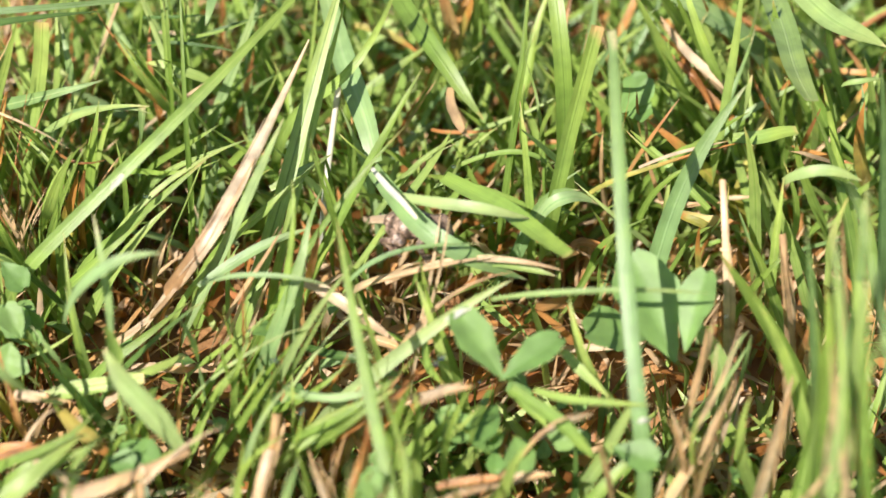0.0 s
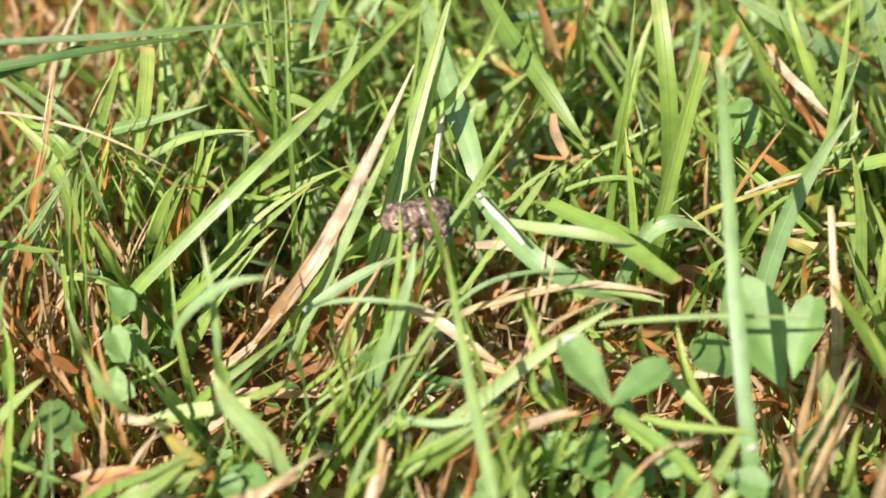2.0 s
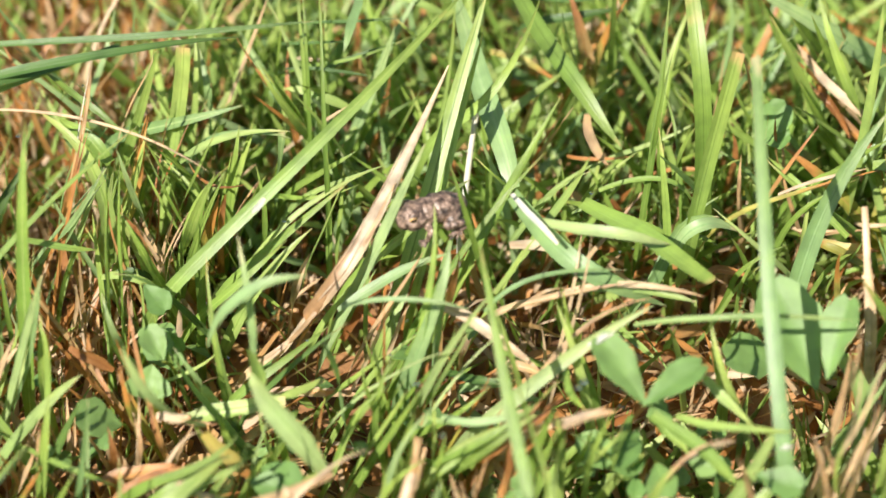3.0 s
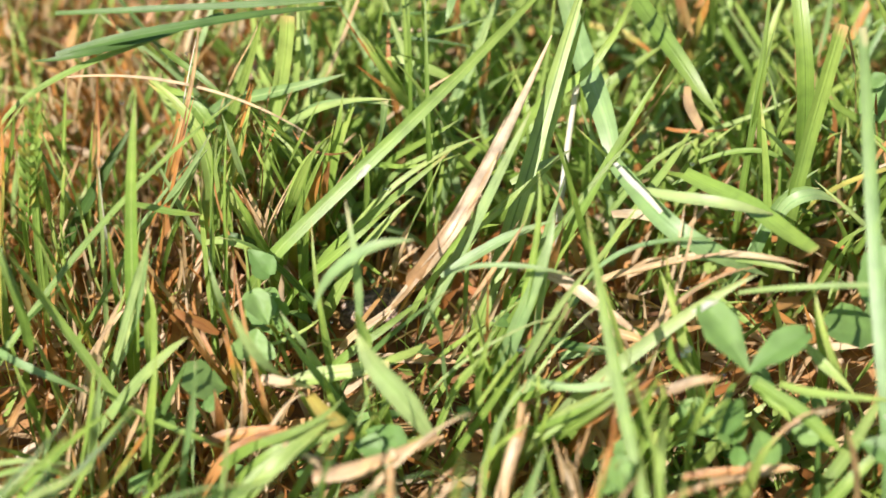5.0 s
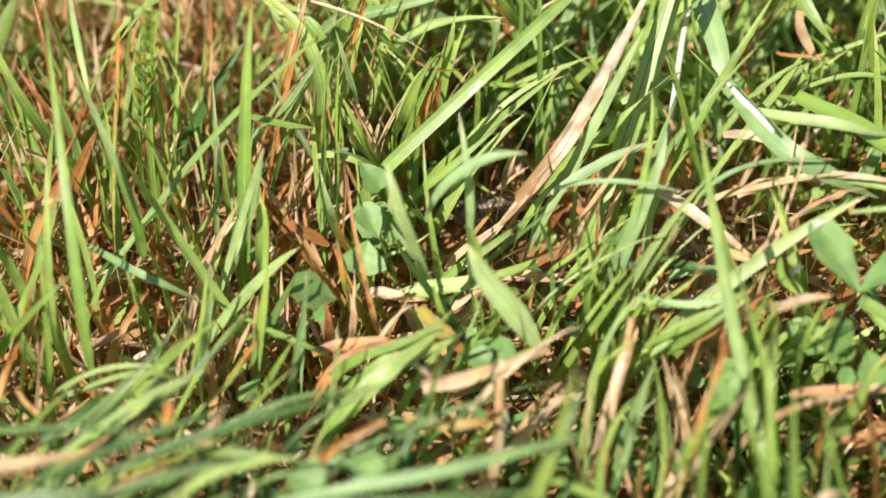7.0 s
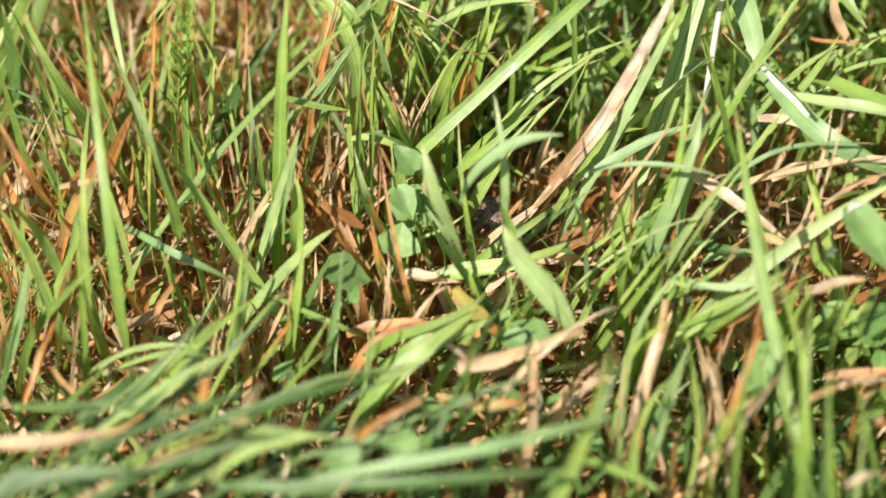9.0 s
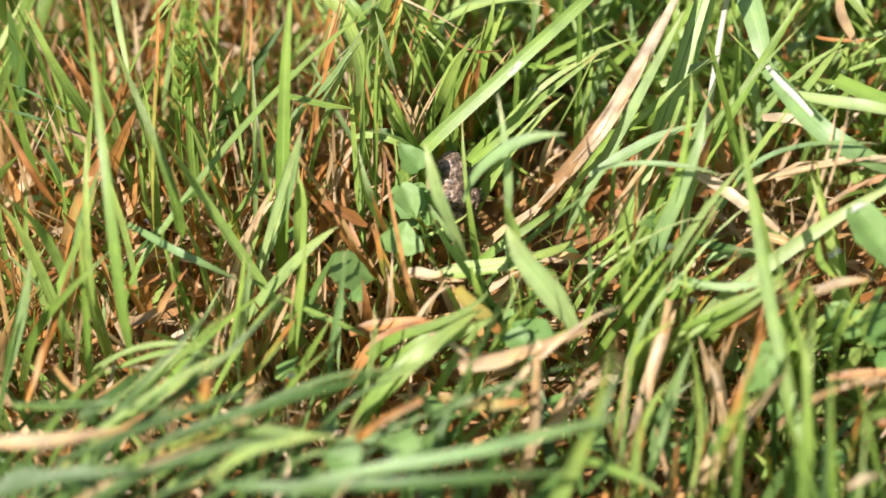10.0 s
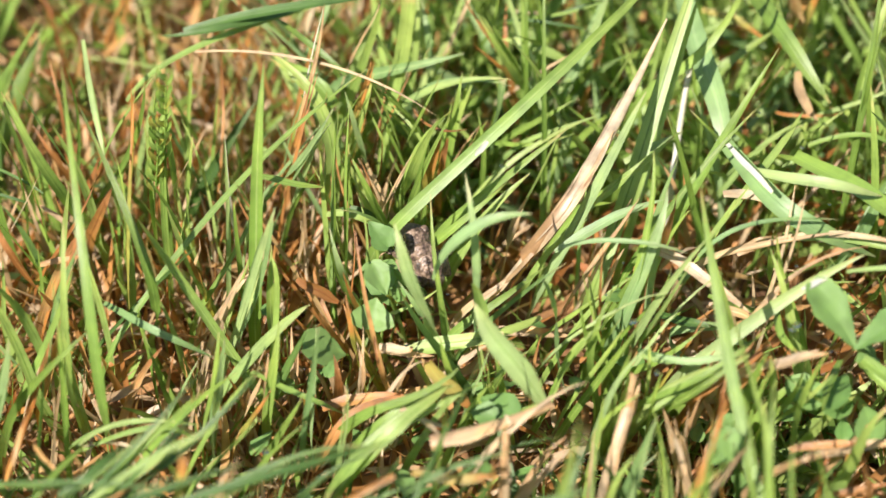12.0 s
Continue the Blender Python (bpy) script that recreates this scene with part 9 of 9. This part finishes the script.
turf("thin_stems", "lime", 200, NEAR, (18, 40), (0.5, 1.0), 0.5, "thin yellow-green grass stems between the blades", "grass", 18, bare)
turf("thin_stems", "straw", 200, NEAR, (16, 38), (0.5, 0.9), 0.7, "thin dry stems between the blades", "dead grass", 19, bare)
turf("thin_stems", "green", 160, NEAR, (18, 38), (0.6, 1.2), 0.6, "thin green grass stems between the blades", "grass", 20, bare)
FAR_BED = (-210, 140, 115, 300)
BACK = (-110, 140, 105, 300)
RIGHT_FRONT = (-25, 125, -80, 45)
turf("grass_tufts", "green", 420, RIGHT_FRONT, (16, 38), (1.8, 3.6), 0.85, "lush low green leaves at the front", "grass", 44, bare)
turf("grass_tufts", "lime", 380, RIGHT_FRONT, (16, 38), (1.8, 3.6), 0.85, "lush low yellow-green leaves at the front", "grass", 45, bare)
turf("grass_tufts", "green", 750, BACK, (32, 58), (1.5, 3.2), 0.7, "dense green lawn grass at the back", "grass", 41)
turf("grass_tufts", "lime", 420, BACK, (32, 58), (1.4, 3.0), 0.7, "yellow-green lawn grass at the back", "grass", 42)
turf("grass_tufts", "blue", 220, BACK, (32, 58), (1.6, 3.4), 0.7, "bluish-green lawn grass at the back", "grass", 43)
turf("tall_grass", "green", 300, FAR_BED, (26, 52), (1.2, 2.9), 0.7, "taller green grass blades at the back", "grass", 31)
turf("tall_grass", "lime", 180, FAR_BED, (26, 54), (1.1, 2.7), 0.85, "taller yellow-green grass blades at the back", "grass", 32)
LEFT_BED = (-215, -95, 0, 210)
turf("tall_grass", "green", 110, LEFT_BED, (20, 44), (0.9, 2.2), 0.5, "upright green blades at the edge of the bed", "grass", 37, bare)
turf("tall_grass", "lime", 70, LEFT_BED, (20, 44), (0.8, 2.0), 0.5, "upright yellow-green blades at the edge of the bed", "grass", 38, bare)
turf("dry_grass", "brown", 380, LEFT_BED, (18, 42), (0.9, 2.2), 0.4, "upright withered brown blades", "dead grass", 35, bare)
turf("dry_grass", "straw", 460, LEFT_BED, (18, 42), (0.8, 1.8), 0.4, "upright bleached dry blades", "dead grass", 36, bare)
FRONT_BED = (-200, 120, -90, -12)
# unseen clump, added to throw shade on the front left corner
turf("tall_grass", "deep_shaded", 150, (-245, -180, -165, -100), (65, 100), (1.6, 3.4), 0.2, "unseen tall grass added to shade the front corner of the bed", "grass", 46)
# front blades take the darkened green in place of shade
turf("tall_grass", "deep_shaded", 190, FRONT_BED, (34, 66), (1.4, 3.0), 0.5, "taller dark green grass blades at the front, shade in their colour", "grass", 33, bare)
turf("tall_grass", "deep_shaded", 80, FRONT_BED, (26, 56), (1.4, 3.0), 0.7, "leaning blades at the front, darkened to stand in for shade", "grass", 34)
turf("thatch", "brown", 1400, NEAR, (10, 30), (1.4, 3.6), 0.5, "brown thatch lying on the soil", "thatch", 16, bare, True, 4)
turf("thatch", "straw", 700, NEAR, (10, 32), (1.2, 3.0), 0.5, "pale straw litter lying on the soil", "thatch", 17, bare, True, 4)


def outside(x, y, rng):
    inside = NEAR[0] < x / MM < NEAR[1] and NEAR[2] < y / MM < NEAR[3]
    r = math.hypot(x, y - 0.1)
    return 1.0 if not inside and r < 1.3 and rng.random() < max(0.12, 1 - r * 0.8) else 0.0


FIELD = (-1300, 1300, -1200, 1400)
turf("lawn_around", "green", 22000, FIELD, (25, 60), (2, 4.5), 0.5, "green lawn grass all around", "grass", 21, outside, False, 3)
turf("lawn_around", "lime", 9000, FIELD, (25, 55), (2, 4.0), 0.6, "yellow-green lawn grass all around", "grass", 22, outside, False, 3)
turf("lawn_around", "straw", 4000, FIELD, (15, 45), (1.5, 3.5), 0.8, "dry blades in the lawn around", "dead grass", 23, outside, False, 3)


def clover_mat(n, area, seed):
    """Many small round leaflets low among the blades."""
    rng = random.Random(seed)
    verts, faces, uvs = [], [], []
    for i in range(n):
        x, y = rng.uniform(area[0], area[1]) * MM, rng.uniform(area[2], area[3]) * MM
        z = rng.uniform(12, 36) * MM
        turn = pose(x, y, z, rng.uniform(-10, 45), rng.uniform(-30, 30), rng.uniform(0, 360))
        ln = rng.uniform(4, 8)
        v, f, u = leaflet_data(ln, ln * rng.uniform(0.6, 0.95), seed=i)
        o = len(verts)
        verts += [turn @ p for p in v]
        uvs += u
        faces += [tuple(k + o for k in q) for q in f]
    return tagged(sheet("small_leaves", verts, faces, uvs, STUFF["clover"]), "small round clover leaflets low in the turf", "leaves", kind="stuff")


clover_mat(80, (-20, 110, -50, 35), 41)
clover_mat(50, (-125, -20, -40, 60), 42)


# ---- what moves ----

leaning_blade = blade("pale", (-76.9, 15.7, 43.0), (-81.6, 8.2, 65.0), (-86.8, 14.7, 77.0), 3.8, label="bright green grass blade that springs upright in the turf", loose=True, face=SUN_AT)
REST = leaning_blade.matrix_basis.copy()


def motions():
    walk(toadlet, [
        (0, pose(-0.0028, 0.0606, 0.0490, 0, 0, -25)),
        (0.2, pose(-0.0059, 0.0725, 0.0450, 0, -10, 20)),
        (0.4, pose(-0.0086, 0.0759, 0.0370, 0, -5, 80)),
        (1, pose(-0.0041, 0.0858, 0.0310, 0, 0, 120)),
        (1.6, pose(-0.0091, 0.0857, 0.0310, 0, -5, 160)),
        (1.8, pose(-0.0213, 0.0720, 0.0490, 0, -10, 185)),
        (2, pose(-0.0277, 0.0658, 0.0550, 0, 8, 200)),
        (2.2, pose(-0.0299, 0.0640, 0.0570, 0, 10, 206)),
        (3.2, pose(-0.0338, 0.0653, 0.0570, 0, 10, 206)),
        (3.6, pose(-0.0445, 0.0800, 0.0360, 0, 14, 205)),
        (4, pose(-0.0580, 0.0830, 0.0190, 0, 10, 208)),
        (4.8, pose(-0.0727, 0.0753, 0.0060, 0, 8, 222)),
        (6.4, pose(-0.0735, 0.0751, 0.0060, 0, 8, 222)),
        (6.7, pose(-0.0716, 0.0784, 0.0070, 0, 10, 222)),
        (7.2, pose(-0.0724, 0.0838, 0.0030, 0, 0, 200)),
        (8.8, pose(-0.0773, 0.0715, 0.0050, 0, -10, 150)),
        (9.4, pose(-0.0791, 0.0696, 0.0070, 0, -30, 120)),
        (9.62, pose(-0.0847, 0.0658, 0.0210, 0, -45, 105)),
        (9.8, pose(-0.0862, 0.0614, 0.0270, 0, -50, 100)),
        (10, pose(-0.0871, 0.0608, 0.0280, 0, -55, 100)),
        (10.2, pose(-0.0881, 0.0597, 0.0290, 0, -60, 98)),
        (10.4, pose(-0.0881, 0.0565, 0.0335, 0, -62, 100)),
        (10.6, pose(-0.0874, 0.0591, 0.0345, 0, -62, 105)),
        (10.8, pose(-0.0888, 0.0580, 0.0325, 0, -55, 115)),
        (11, pose(-0.0928, 0.0610, 0.0265, 0, -50, 120)),
        (11.2, pose(-0.0858, 0.0574, 0.0290, 0, -45, 130)),
        (11.4, pose(-0.0885, 0.0584, 0.0290, 0, -42, 135)),
        (11.6, pose(-0.0876, 0.0580, 0.0300, 0, -38, 135)),
        (11.8, pose(-0.0889, 0.0590, 0.0300, 0, -38, 135)),
        (12, pose(-0.0881, 0.0585, 0.0300, 0, -38, 135)),
    ])
    b = REST.translation
    pressed = pose(b.x + -0.0020, b.y + -0.0059, b.z + 0.0000, 14.6, -9.8, 2.8)
    half = pose(b.x + -0.0010, b.y + -0.0029, b.z + 0.0000, 7.3, -4.9, 1.4)
    walk(leaning_blade, [(0, pressed), (6.66, pressed), (6.74, half), (6.83, REST), (12, REST)])


motions()
